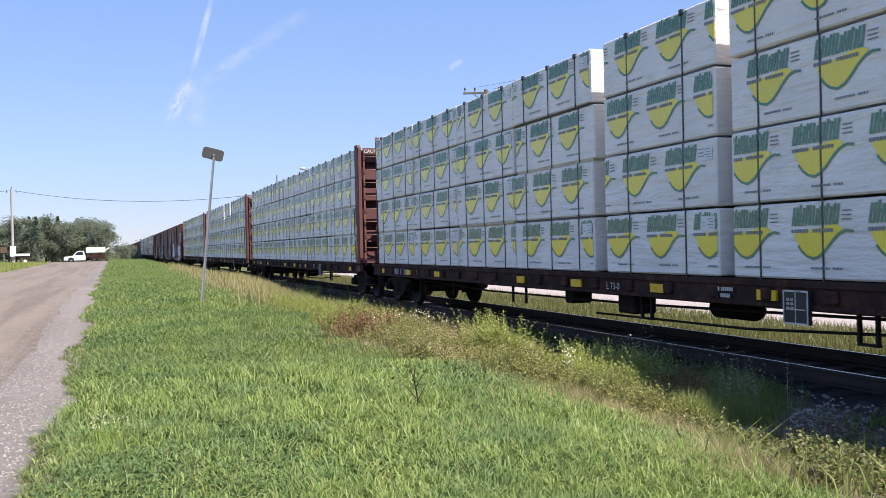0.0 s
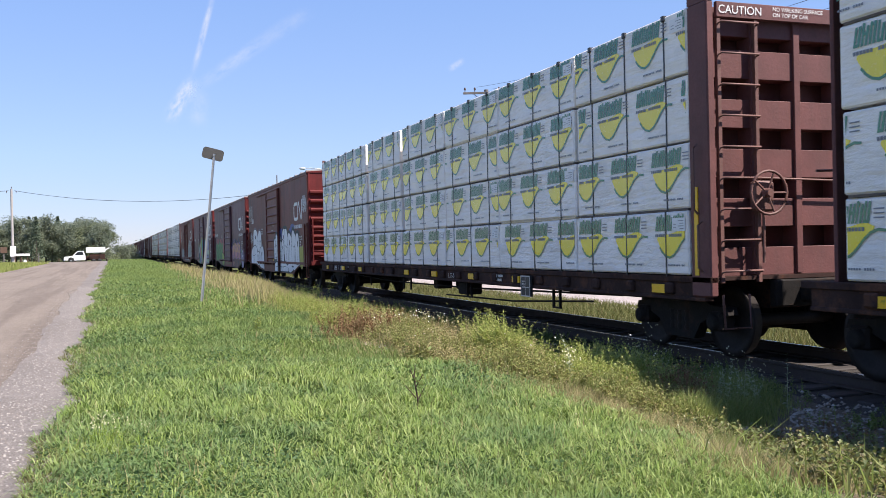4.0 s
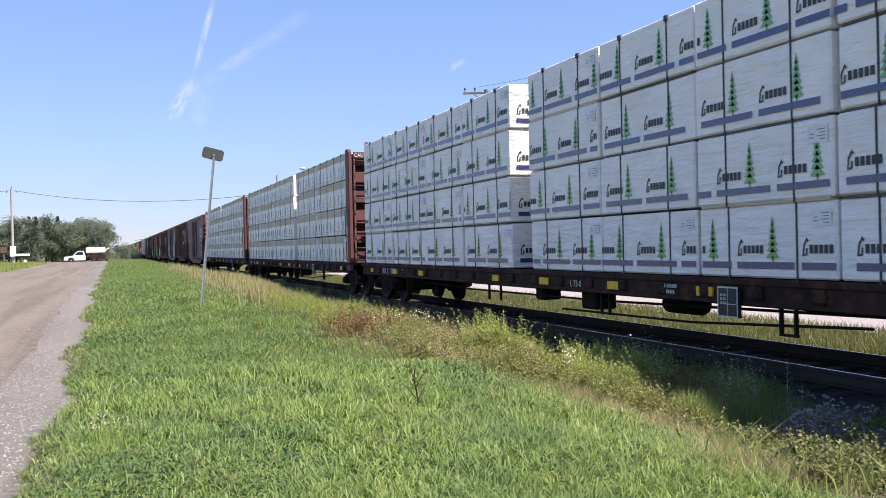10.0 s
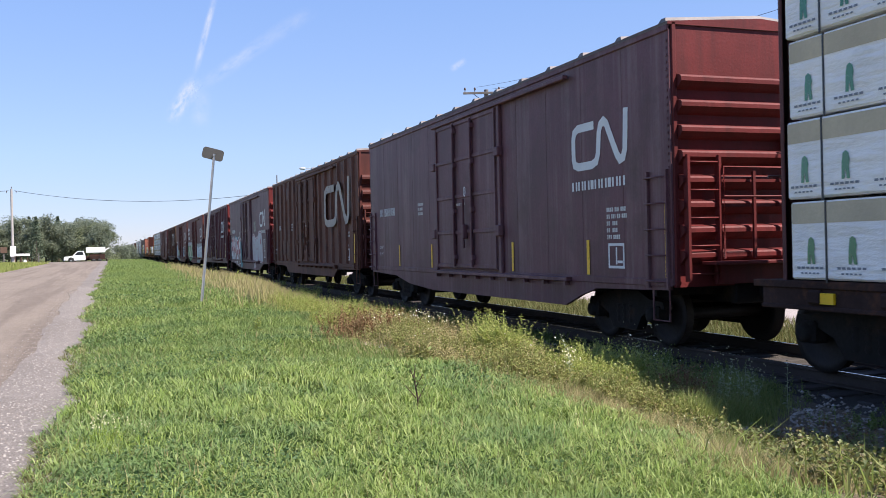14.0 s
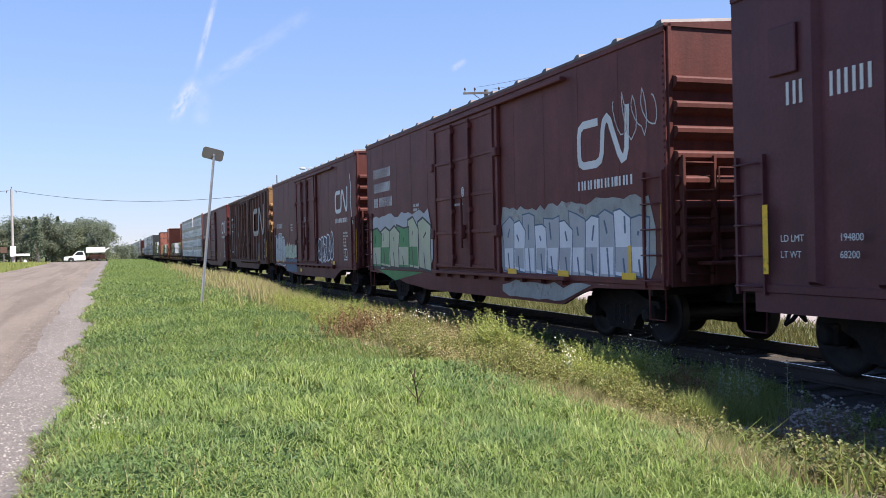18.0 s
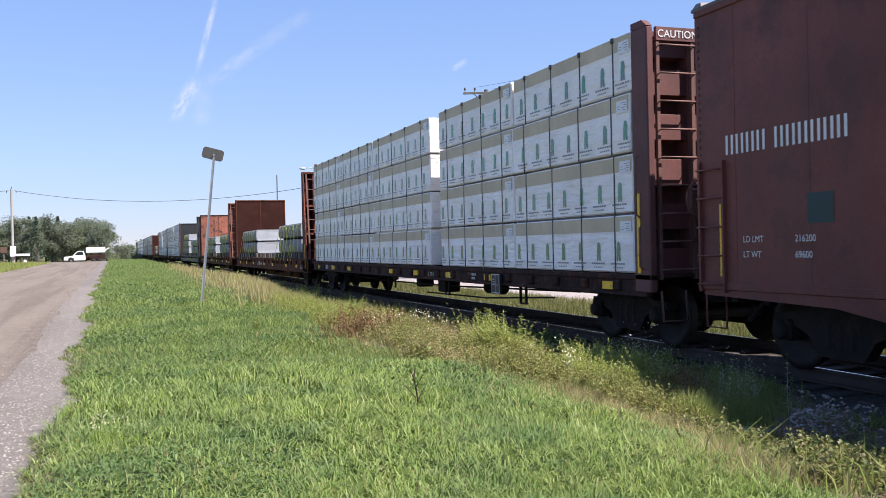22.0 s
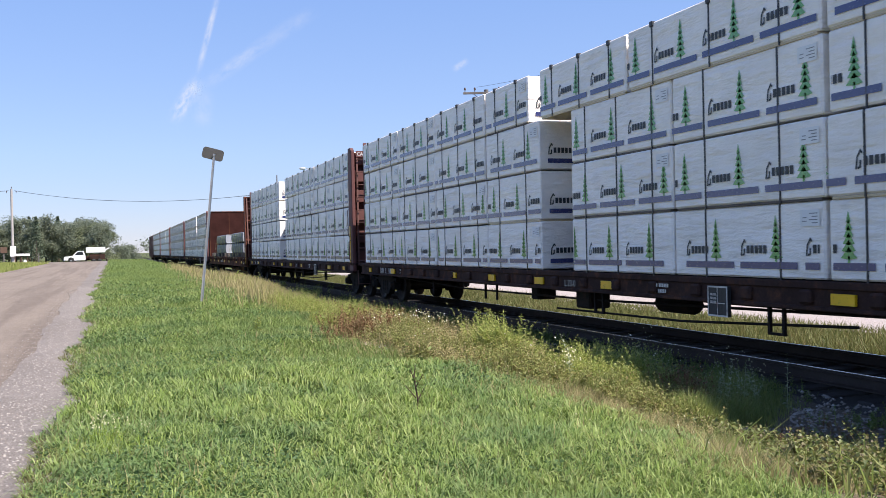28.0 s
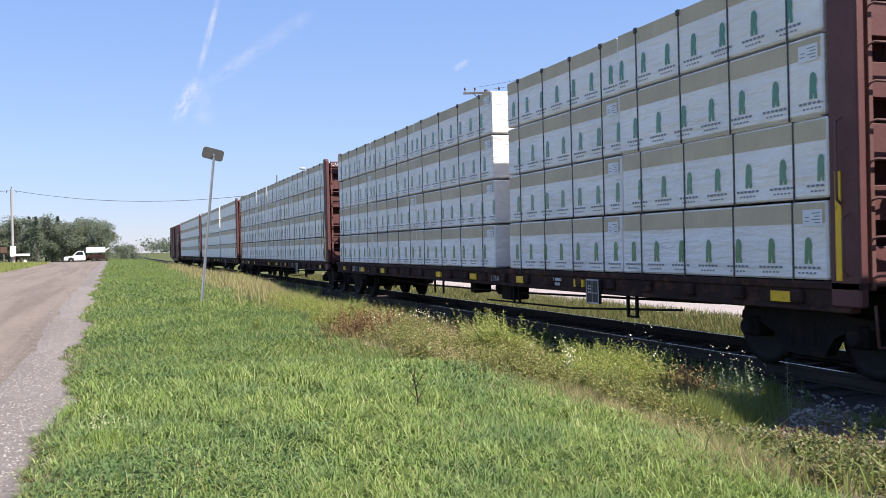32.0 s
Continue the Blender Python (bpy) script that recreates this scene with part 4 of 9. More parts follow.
def boxcar_roof(L):
    s = Shape()
    s.add([(-1.53, -0.03, 4.54), (0, -0.03, 4.66), (1.53, -0.03, 4.54), (-1.53, L + 0.03, 4.54), (0, L + 0.03, 4.66), (1.53, L + 0.03, 4.54),
           (-1.53, -0.03, 4.50), (1.53, -0.03, 4.50), (-1.53, L + 0.03, 4.50), (1.53, L + 0.03, 4.50)],
          [(0, 1, 4, 3), (1, 2, 5, 4), (0, 3, 8, 6), (2, 7, 9, 5), (6, 8, 9, 7)])
    s.add([(-1.53, -0.03, 4.50), (1.53, -0.03, 4.50), (1.53, -0.03, 4.54), (0, -0.03, 4.66), (-1.53, -0.03, 4.54)], [(0, 1, 2, 3, 4)], 1)
    s.add([(-1.53, L + 0.03, 4.50), (1.53, L + 0.03, 4.50), (1.53, L + 0.03, 4.54), (0, L + 0.03, 4.66), (-1.53, L + 0.03, 4.54)], [(0, 1, 2, 3, 4)], 1)
    n = int(L / 1.12)
    for i in range(n + 1):
        u = 0.1 + i * (L - 0.2) / n
        for sx in (-1, 1):
            s.add([(sx * 1.535, u - 0.10, 4.535), (sx * 1.51, u - 0.05, 4.60), (sx * 1.51, u + 0.05, 4.60), (sx * 1.535, u + 0.10, 4.535), (0, u - 0.10, 4.665), (0, u - 0.05, 4.72), (0, u + 0.05, 4.72), (0, u + 0.10, 4.665)],
                  [(0, 1, 5, 4), (1, 2, 6, 5), (2, 3, 7, 6), (0, 3, 2, 1)], 2)
    return s


def sliding_door(u0, u1):
    s = Shape()
    x = N_SIDE - 0.03
    s.box(x - 0.05, x, u0, u1, 1.02, 4.28, 0, 0.01)
    n = 8
    for i in range(n):
        z = 1.12 + i * 0.395
        s.add([(x - 0.05, u0 + 0.05, z), (x - 0.10, u0 + 0.09, z + 0.05), (x - 0.10, u1 - 0.09, z + 0.05), (x - 0.05, u1 - 0.05, z), (x - 0.05, u0 + 0.05, z + 0.12), (x - 0.05, u1 - 0.05, z + 0.12)],
              [(0, 1, 2, 3), (1, 4, 5, 2), (0, 4, 1), (2, 5, 3)])
    s.box(x - 0.10, x, u0 - 0.06, u0 + 0.05, 1.0, 4.30, 0, 0.01)
    s.box(x - 0.10, x, u1 - 0.05, u1 + 0.06, 1.0, 4.30, 0, 0.01)
    return s


def plug_door(u0, u1):
    s = Shape()
    x = N_SIDE - 0.012
    s.box(x - 0.05, x, u0, u1, 1.06, 4.28, 0, 0.012)
    um = (u0 + u1) / 2
    for u in (u0 + 0.04, um - 0.5, um + 0.55, u1 - 0.04):
        s.box(x - 0.085, x - 0.05, u - 0.035, u + 0.035, 1.1, 4.24, 0, 0.008)
    for z in (1.12, 1.85, 2.62, 3.42, 4.2):
        s.box(x - 0.075, x - 0.05, u0, u1, z - 0.04, z + 0.04, 0, 0.008)
    for u in (um - 0.55, um + 0.5):
        s.tube([(x - 0.12, u, 1.1), (x - 0.12, u, 4.2)], 0.025, 6)
        for z in (1.3, 2.3, 3.3, 4.05):
            s.box(x - 0.14, x - 0.05, u - 0.06, u + 0.06, z - 0.05, z + 0.05, 0, 0.01)
    s.tube([(x - 0.13, um - 0.1, 1.5), (x - 0.13, um - 0.1, 2.55)], 0.03, 6)
    s.box(x - 0.16, x - 0.05, um - 0.16, um - 0.02, 1.7, 2.0, 0, 0.02)
    for u in (u0 - 0.12, u1 + 0.12):
        s.box(x - 0.06, x + 0.01, u - 0.06, u + 0.06, 1.0, 4.32, 0, 0.01)
        s.box(x - 0.12, x, u - 0.10, u + 0.10, 1.72, 1.94, 0, 0.02)
        s.box(x - 0.12, x, u - 0.10, u + 0.10, 3.28, 3.46, 0, 0.02)
    return s


def door_track(u0, u1, low):
    s = Shape()
    x = N_SIDE
    if not low:
        return s.box(x - 0.12, x - 0.02, u0, u1, 4.26, 4.33, 0, 0.01)
    s.box(x - 0.13, x - 0.02, u0, u1, 0.93, 1.0, 0, 0.01)
    for i in range(9):
        u = u0 + 0.15 + i * (u1 - u0 - 0.3) / 8
        s.box(x - 0.10, x - 0.01, u - 0.04, u + 0.04, 0.86, 0.935)
    return s


def corner_ladder(u, zs, w=0.42):
    s = Shape()
    x = N_SIDE - 0.10
    for z in zs:
        s.tube([(N_SIDE, u - w / 2, z), (x, u - w / 2, z), (x, u + w / 2, z), (N_SIDE, u + w / 2, z)], 0.013, 5)
    for e in (-w / 2 - 0.03, w / 2 + 0.03):
        s.box(N_SIDE - 0.05, N_SIDE, u + e - 0.02, u + e + 0.02, zs[0] - 0.1, zs[-1] + 0.1)
    s.tube([(N_SIDE + 0.02, u - 0.2, 0.92), (N_SIDE + 0.02, u - 0.2, 0.45), (N_SIDE + 0.02, u + 0.2, 0.45), (N_SIDE + 0.02, u + 0.2, 0.92)], 0.016, 5)
    return s


def end_gear():
    """End ladder, crossover step and hand rails on an end that faces -y."""
    s = Shape()
    for z in [1.1 + 0.38 * i for i in range(5)]:
        s.tube([(-1.32, -0.06, z), (-1.32, -0.16, z), (-0.86, -0.16, z), (-0.86, -0.06, z)], 0.014, 5)
    for xx in (-1.34, -0.84):
        s.box(xx - 0.02, xx + 0.02, -0.18, -0.08, 1.0, 2.72)
    s.tube([(-0.80, -0.20, 1.3), (-0.80, -0.20, 2.55), (1.2, -0.20, 2.55), (1.2, -0.20, 1.3)], 0.018, 6)
    s.tube([(-0.80, -0.20, 2.15), (1.2, -0.20, 2.15)], 0.014, 6)
    for xx in (-0.3, 0.2, 0.7):
        s.box(xx - 0.02, xx + 0.02, -0.21, -0.17, 1.3, 2.5)
    s.box(-1.1, 1.2, -0.42, -0.08, 1.22, 1.27, 0, 0.01)
    s.box(-0.9, 1.2, -0.15, -0.08, 0.95, 1.22, 0, 0.01)
    return s


def brake_wheel_mesh():
    s = Shape()
    ring = [(0.28 * math.cos(i * math.tau / 20), -0.06, 0.28 * math.sin(i * math.tau / 20)) for i in range(21)]
    s.tube(ring, 0.018, 6)
    for i in range(5):
        a = i * math.tau / 5
        s.tube([(0, -0.02, 0), (0.28 * math.cos(a), -0.06, 0.28 * math.sin(a))], 0.014, 5)
    s.lathe([(-0.10, 0.05), (0.06, 0.07)], (0, 0, 0), "y", 10)
    s.box(-0.16, 0.16, 0.02, 0.14, -0.24, 0.16, 0, 0.03)
    s.tube([(0, 0.05, -0.2), (0, 0.06, -0.9)], 0.02, 5)
    return s.mesh("brake_wheel", ["rung"])


def underframe(L, low=0.62):
    s = Shape()
    s.box(-0.3, 0.3, 0.1, L - 0.1, 0.66, 0.94)
    for i in range(9):
        u = 0.6 + i * (L - 1.2) / 8
        s.box(-1.42, 1.42, u - 0.06, u + 0.06, 0.78, 0.94)
    s.box(-1.44, 1.44, 0.1, L - 0.1, 0.90, 0.948)
    return s


def air_tank():
    s = Shape().lathe([(-0.5, 0.05), (-0.47, 0.12), (-0.4, 0.15), (0.4, 0.15), (0.47, 0.12), (0.5, 0.05)], (0, 0, 0), "y", 16)
    s.box(-0.04, 0.04, -0.45, -0.38, 0.2, 0.45).box(-0.04, 0.04, 0.38, 0.45, 0.2, 0.45)
    return s.mesh("air_tank", ["iron"])


def boxcar(y, L, style, door, body, end, label, strips=(), sign=None, url=True, number=None, extra=None, wheel=False):
    car = rides(tagged(new("boxcar"), label, "boxcar", "cars of the freight train"), y)
    part("side_wall", kept(("side", L, style, body, 1), lambda: boxcar_side(L, style, True, body == "rustbrown").mesh("side_wall", [body])), car)
    part("side_wall", kept(("side", L, style, body, 0), lambda: boxcar_side(L, style, False, body == "rustbrown").mesh("side_wall", [body])), car)
    part("end_wall", kept(("end", style, end), lambda: boxcar_end(style).mesh("end_wall", [end])), car, "corrugated steel end")
    part("end_wall", kept(("end", style, end), None), car, "corrugated steel end", pose(0, L, 0, 0, 0, 180))
    part("roof", kept(("roof", L, end), lambda: boxcar_roof(L).mesh("roof", ["roof", end, "roofcap"])), car, "weathered ribbed metal roof")
    u0, u1 = (6.3, 9.4) if door == "slide" else (5.9, 9.4) if style == "smooth" else (6.3, 9.5)
    if door == "slide":
        part("door", kept(("slide", body), lambda: sliding_door(u0, u1).mesh("door", [body])), car, "ribbed sliding door")
    else:
        part("door", kept(("plug", body, style), lambda: plug_door(u0, u1).mesh("door", [body])), car, "plug door with lock rods")
    for low in (True, False):
        part("door_track", kept(("track", body, door, low), lambda: door_track(2.9 if door == "plug" else 6.2, 9.6 if door == "plug" else 12.6, low).mesh("door_track", [body])), car)
    if style == "ribbed":
        for a, b, z0, z1 in ((11.60, 12.15, 3.65, 4.2), (14.5, 14.95, 3.4, 3.95), (11.60, 12.15, 1.15, 1.9), (12.6, 13.05, 1.3, 1.95)):
            part("hatch_plate", kept(("hatch", body, a, z0), lambda: Shape().box(N_SIDE - 0.045, N_SIDE, a, b, z0, z1, 0, 0.012).mesh("hatch_plate", [body])), car)
    part("underframe", kept(("under", L), lambda: underframe(L).mesh("underframe", ["iron"])), car)
    for u in (0.32, L - 0.32):
        part("ladder", kept(("ladder", body), lambda: corner_ladder(0, [1.0 + 0.36 * i for i in range(5)]).mesh("ladder", [body])), car, at=pose(0, u, 0))
    part("end_platform", kept(("gear", end), lambda: end_gear().mesh("end_platform", [end])), car)
    if wheel:
        part("brake_wheel", kept("brake_wheel", brake_wheel_mesh), car, at=pose(0.55, -0.22, 2.9))
    part("air_tank", kept("air_tank", air_tank), car, at=pose(-0.5, L * 0.62, 0.64))
    running_gear(car, -0.02, L + 0.02, 2.0, L - 2.0)
    for u, z0, z1 in strips:
        marking(car, "reflector", [rect(u - 0.045, u + 0.045, z0, z1)], "yellow", 0.012 if style != "ribbed" else 0.085, "yellow reflective strip")
    if sign:
        company_mark(car, *sign)
        if url:
            marking(car, "lettering", bars(["xxxixxixx"], sign[0], sign[1] - 0.32, 0.145, 1.18, 0.2), "white", label="white lettering")
    if number:
        marking(car, "lettering", bars([number[0]], number[1], number[2], number[3]), "white", label="white reporting mark")
    marking(car, "small_print", bars(["xxxx xxi xxx", "xx xxi xx xxx", "xx  xxx", "xx  xxx", "xxx xxxx"], 1.75, 2.02, 0.065), "whiteworn", label="small white data print")
    marking(car, "data_panel", [rect(1.25, 1.72, 1.16, 1.20), rect(1.25, 1.72, 1.50, 1.54), rect(1.25, 1.29, 1.2, 1.5), rect(1.68, 1.72, 1.2, 1.5), rect(1.46, 1.50, 1.22, 1.48), rect(1.3, 1.45, 1.24, 1.28)], "white", label="white-framed data panel")
    marking(car, "small_print", bars(["xxx xxxx", "xx xxx x", "xxxx xx"], L - 4.4, 2.55, 0.07), "whiteworn", label="small white print")
    marking(car, "door_sign", ribbon([(7.55 + 0.06 * math.cos(a), 2.7 + 0.095 * math.sin(a)) for a in [i * math.tau / 14 for i in range(15)]], 0.026) + [rect(7.538, 7.562, 2.645, 2.755)], "white", 0.10, "small white ring sign")
    marking(car, "small_print", bars(["xxxx xx xxx xx"], 8.1, 2.42, 0.05), "whiteworn", 0.085)
    for words, z in (("LD LMT", 1.52), ("LT WT", 1.34)):
        w = part("lettering", kept(("weights", words), lambda: text_mesh(words, 0.11, "white")), car, "white load and weight lettering", pose(N_SIDE - (0.008 if style != "ribbed" else 0.080), L - 0.9, z))
        w["kind"] = "stuff"
    return car


STRIPS = [(0.12, 1.2, 2.1), (2.7, 1.0, 1.5), (5.5, 1.0, 1.5), (9.9, 1.0, 1.45)]
SIGN = (2.85, 2.72, 1.78, 0.80)

c = boxcar(103.0, 16.05, "smooth", "slide", "brown", "endred", "brown steel boxcar with white bubble graffiti and a sliding door", STRIPS[:1], SIGN, number=("xxxx", 15.0, 2.95, 0.24))
marking(c, "graffiti", [blob(5.6, 2.1, 0.7, 0.45, random.Random(8), 0.2), blob(3.4, 2.3, 0.6, 0.3, random.Random(9), 0.2)], "g_blue", 0.004, "blue sprayed cloud")
bubble_piece(c, [(6.35, 7.1, 1.15, 2.05, 0), (6.1, 6.65, 1.2, 2.28, 0), (4.95, 5.75, 1.4, 2.45, 0), (5.85, 6.38, 1.03, 1.95, 0), (5.3, 5.92, 1.03, 1.95, 0), (4.2, 5.15, 0.98, 2.4, 0), (3.3, 4.25, 0.98, 2.25, 0), (2.5, 3.4, 0.98, 2.35, 0), (1.75, 2.6, 0.95, 2.2, 0), (4.3, 7.05, 0.60, 0.98, 0), (1.8, 4.3, 0.58, 0.96, 0)], ["g_white"], "g_black", "g_deepteal", "white bubble graffiti outlined in black and blue", "g_white", 0.045, 0.13, 17, 1)
bubble_piece(c, [(12.85, 14.45, 1.45, 2.6, 0), (11.6, 12.85, 1.45, 2.5, 0), (12.3, 13.45, 0.78, 1.5, 0), (13.0, 15.0, 0.78, 1.8, 0), (10.85, 12.2, 0.62, 1.75, 0)], ["g_white"], "g_black", "g_mauve", "tall white bubble graffiti with dark edges and drips", "g_white", 0.035, 0.10, 19, 3)
marking(c, "graffiti", [blob(1.4, 1.25, 0.42, 0.5, random.Random(4), 0.2)], "g_olive", 0.009, "olive sprayed patch")
marking(c, "graffiti", [blob(7.4, 0.85, 0.4, 0.28, random.Random(5), 0.2)], "g_olive", 0.009, "olive sprayed patch")
scrawl(c, 14.6, 15.8, 3.0, 4.0, "whiteworn", 3)
scrawl(c, 14.7, 15.7, 1.9, 2.5, "g_white", 4)
scrawl(c, 0.2, 0.95, 3.0, 3.7, "g_white", 5)
marking(c, "reflector", [rect(7.2, 7.6, 1.03, 1.13)], "yellow", 0.10, "yellow reflective patch")

c = boxcar(120.6, 16.2, "smooth", "slide", "plum", "endred", "plum-brown boxcar with purple, peach and green graffiti", STRIPS[:1], SIGN, number=("xxxx xxxxxx", 15.7, 2.55, 0.21))
sprayed(c, [(0, blob(2.4 + 0.52 * k, 1.55 + 0.22 * math.sin(2.1 * k), 0.46, 0.52, random.Random(60 + k), 0.25)) for k in range(8)], ["g_navy"], "dark violet sprayed cloud", (30, 31, 0.1))
wild_piece(c, "peach and pink letter graffiti in a violet cloud", ((5.95, 4.95, 0.98, 2.0), (5.15, 4.2, 0.98, 2.12), (4.4, 3.45, 0.95, 2.05), (3.65, 2.8, 0.95, 2.1), (3.0, 2.1, 0.95, 2.0), (5.55, 4.9, 0.55, 0.93)), ((4.7, 6.15, 1.0, 1.95), (2.2, 4.9, 1.0, 2.15)), ["g_pink", "g_peach", "g_purple", "g_pink", "g_navy"], 0.035)
sprayed(c, [(k, lobe(u - r * f, u + r * f, z - 1.3 * r * f, z + 1.3 * r * f, 2)) for u, z, r in ((6.14, 1.72, 0.10), (5.98, 1.98, 0.08), (5.3, 2.12, 0.09), (6.15, 1.25, 0.07), (4.6, 2.16, 0.10), (3.8, 2.05, 0.09)) for k, f in ((0, 1.25), (1, 1.0), (0, 0.45))], ["g_navy", "g_purple"], "violet ringed spray dots", (30, 31, 0.1))
marking(c, "graffiti", [blob(1.4, 1.1, 0.62, 0.5, random.Random(2), 0.22), blob(0.8, 1.3, 0.3, 0.35, random.Random(3), 0.25)], "g_lavender", 0.005, "lavender sprayed cloud")
marking(c, "graffiti", [blob(u, z, 0.10, 0.09, random.Random(k), 0.2) for k, (u, z) in enumerate(((1.5, 1.0), (1.2, 1.35), (1.7, 1.5), (0.9, 0.95), (2.2, 0.75)))], "g_green", 0.009, "green sprayed dots")
sprayed(c, [(0, q) for q in ragged(9.9, 15.1, 0.84, 2.28, random.Random(5), 16, 0.2)] + [(1, lobe(13.4, 14.4, 1.5, 2.42)), (1, lobe(11.6, 12.7, 1.4, 2.36)), (1, lobe(10.1, 11.2, 1.1, 2.38)), (1, lobe(9.55, 10.0, 1.05, 1.75, 5))], ["g_beige", "g_red"], "beige and red sprayed clouds")
block_piece(c, 11.1, 14.95, 0.86, 2.28, 7, ["g_green", "g_leaf", "g_green"], "g_deepteal", "green pointed graffiti letters", None, 22, 0.028, swirls=1)
sprayed(c, [(0, [(11.62, 1.5), (11.3, 0.57), (10.3, 0.55), (9.88, 0.98), (10.6, 1.42)]), (1, [(11.5, 1.42), (11.2, 0.62), (10.36, 0.60), (10.0, 0.98), (10.7, 1.36)]), (2, [(11.5, 1.2), (11.42, 0.64), (11.2, 0.62)])], ["g_black", "g_lime", "g_beige"], "lime green sprayed arrow")
sprayed(c, [(0, q) for q in ragged(6.3, 9.6, 0.55, 0.96, random.Random(7), 12, 0.06)] + [(1, blob(6.6 + 0.42 * k, 0.74, 0.09, 0.08, random.Random(k), 0.2)) for k in range(7)], ["g_red", "g_green"], "dull red sprayed band with green dots", (30, 31, 0.1))

c = boxcar(138.5, 16.2, "smooth", "slide", "plum", "endred", "plum-brown boxcar with blue and teal bubble graffiti", [(0.12, 1.2, 2.1), (12.6, 1.0, 1.6)], SIGN, number=("xx xxxxxx", 15.3, 2.42, 0.2))
sprayed(c, [(0, q) for q in ragged(11.2, 12.15, 0.58, 1.6, random.Random(3), 7, 0.3)], ["g_pink"], "pale pink sprayed patch")
bubble_piece(c, [(11.0, 11.5, 0.58, 2.15, 0), (10.15, 10.95, 0.58, 2.1, 2), (9.1, 10.1, 0.58, 2.05, 4), (7.95, 9.05, 0.58, 2.15, 4), (6.88, 7.85, 0.62, 2.45, 1), (5.88, 6.78, 0.6, 2.55, 0), (2.6, 4.75, 0.62, 1.6, 3), (2.6, 4.75, 1.2, 2.6, 3), (4.55, 5.95, 0.6, 2.5, 2)], ["g_teal", "g_lime", "g_slate", "g_lavender", "g_mint"], "g_navy", "g_gold", "large teal, lime and violet bubble graffiti with gold edges", "g_white", 0.05, 0.17, 31)
sprayed(c, [(0, blob(8.4, 1.5, 0.4, 0.5, random.Random(4), 0.3)), (1, blob(9.2, 1.1, 0.4, 0.3, random.Random(5), 0.3)), (2, blob(5.4, 1.2, 0.4, 0.45, random.Random(6), 0.3)), (0, blob(7.9, 0.8, 0.25, 0.25, random.Random(9), 0.3))], ["g_pink", "g_deepteal", "g_mint"], "blurred patches of pink and mint spray")
scrawl(c, 3.3, 4.5, 1.5, 2.1, "g_black", 33)

c = boxcar(156.1, 15.5, "smooth", "plug", "brown", "endred", "brown boxcar with a plug door and grey-white graffiti", [(0.12, 1.0, 2.0), (5.5, 1.05, 1.55), (7.9, 1.5, 1.9), (9.9, 1.05, 1.55)], SIGN, number=("xx", 14.3, 2.9, 0.2))
marking(c, "lettering", bars(["xxxxxx"], 14.35, 2.55, 0.2), "white")
bubble_piece(c, [(4.1, 5.35, 0.95, 2.3, 0), (2.9, 4.3, 0.98, 2.45, 0), (1.9, 3.05, 0.98, 2.35, 0)], ["g_grey"], "g_mauve", "whiteworn", "pale grey blob graffiti with a white outline", "whiteworn", 0.02, 0.09, 41)
marking(c, "graffiti", ribbon([(4.3 + 0.75 * math.cos(a), 0.98 + 0.36 * math.sin(a)) for a in [math.pi + i * math.pi / 12 for i in range(13)]], 0.05), "whiteworn", 0.02, "faint sprayed loop")
block_piece(c, 10.6, 13.3, 0.85, 1.95, 6, ["silver", "g_grey"], "g_fadeblue", "silver block graffiti", None, 42, 0.03)
for k in range(5):
    scrawl(c, 5.2 + k * 0.8, 5.8 + k * 0.8, 1.6 + 0.1 * (k % 2), 2.2, "whiteworn", 43 + k, 0.03, 4)
scrawl(c, 4.8, 9.6, 0.66, 0.9, "whiteworn", 48, 0.04, 9)
scrawl(c, 13.9, 15.2, 3.0, 3.9, "whiteworn", 49, 0.03, 6)

DOORSTRIPS = [(0.12, 1.05, 2.1), (2.35, 1.05, 1.6), (5.3, 1.05, 1.6), (7.7, 1.55, 2.0), (10.0, 1.05, 1.6), (12.6, 1.05, 1.6)]
c = boxcar(247.4, 15.4, "smooth", "plug", "plum", "endred", "faded purple-brown boxcar with a plug door, dusty below", DOORSTRIPS, SIGN, number=("xx xxxxxx", 14.4, 2.4, 0.21), wheel=True)
c = boxcar(264.2, 15.7, "ribbed", "plug", "rustbrown", "endbrown", "rusty brown ribbed boxcar with tall white company sign", [(0.3, 1.1, 2.0)], None, number=("xx xxxx", 14.6, 2.4, 0.2))
company_mark(c, 4.5, 2.3, 3.7, 1.5, "signworn").location.x = -0.078
c = boxcar(281.3, 15.3, "smooth", "plug", "plum", "endred", "purple-brown boxcar with red, white and turquoise graffiti", [(0.12, 1.05, 2.0), (5.2, 1.05, 1.6), (7.7, 1.6, 1.95), (10.0, 1.05, 1.6), (13.0, 1.1, 1.65)], SIGN, number=("xx xxxxxx", 14.1, 2.6, 0.2))
wild_piece(c, "dark red wild-style graffiti edged in white on turquoise", ((14.75, 13.3, 0.88, 2.40), (13.55, 12.2, 0.66, 2.42), (12.45, 11.2, 0.58, 2.30), (11.4, 10.0, 0.58, 2.36)), ((13.9, 15.25, 0.9, 2.2), (9.0, 10.4, 0.56, 2.2), (11.5, 12.8, 1.7, 2.5)), ["g_white", "g_red", "g_teal", "wine", "g_white"])
bubble_piece(c, [(4.4, 5.35, 1.02, 2.35, 0), (3.3, 4.6, 1.02, 2.2, 0), (2.0, 3.45, 1.02, 2.45, 0), (4.5, 5.0, 0.60, 0.95, 0)], ["silver"], "g_red", "g_white", "silver bubble graffiti with dark red edges", "g_white", 0.05, 0.085, 52)
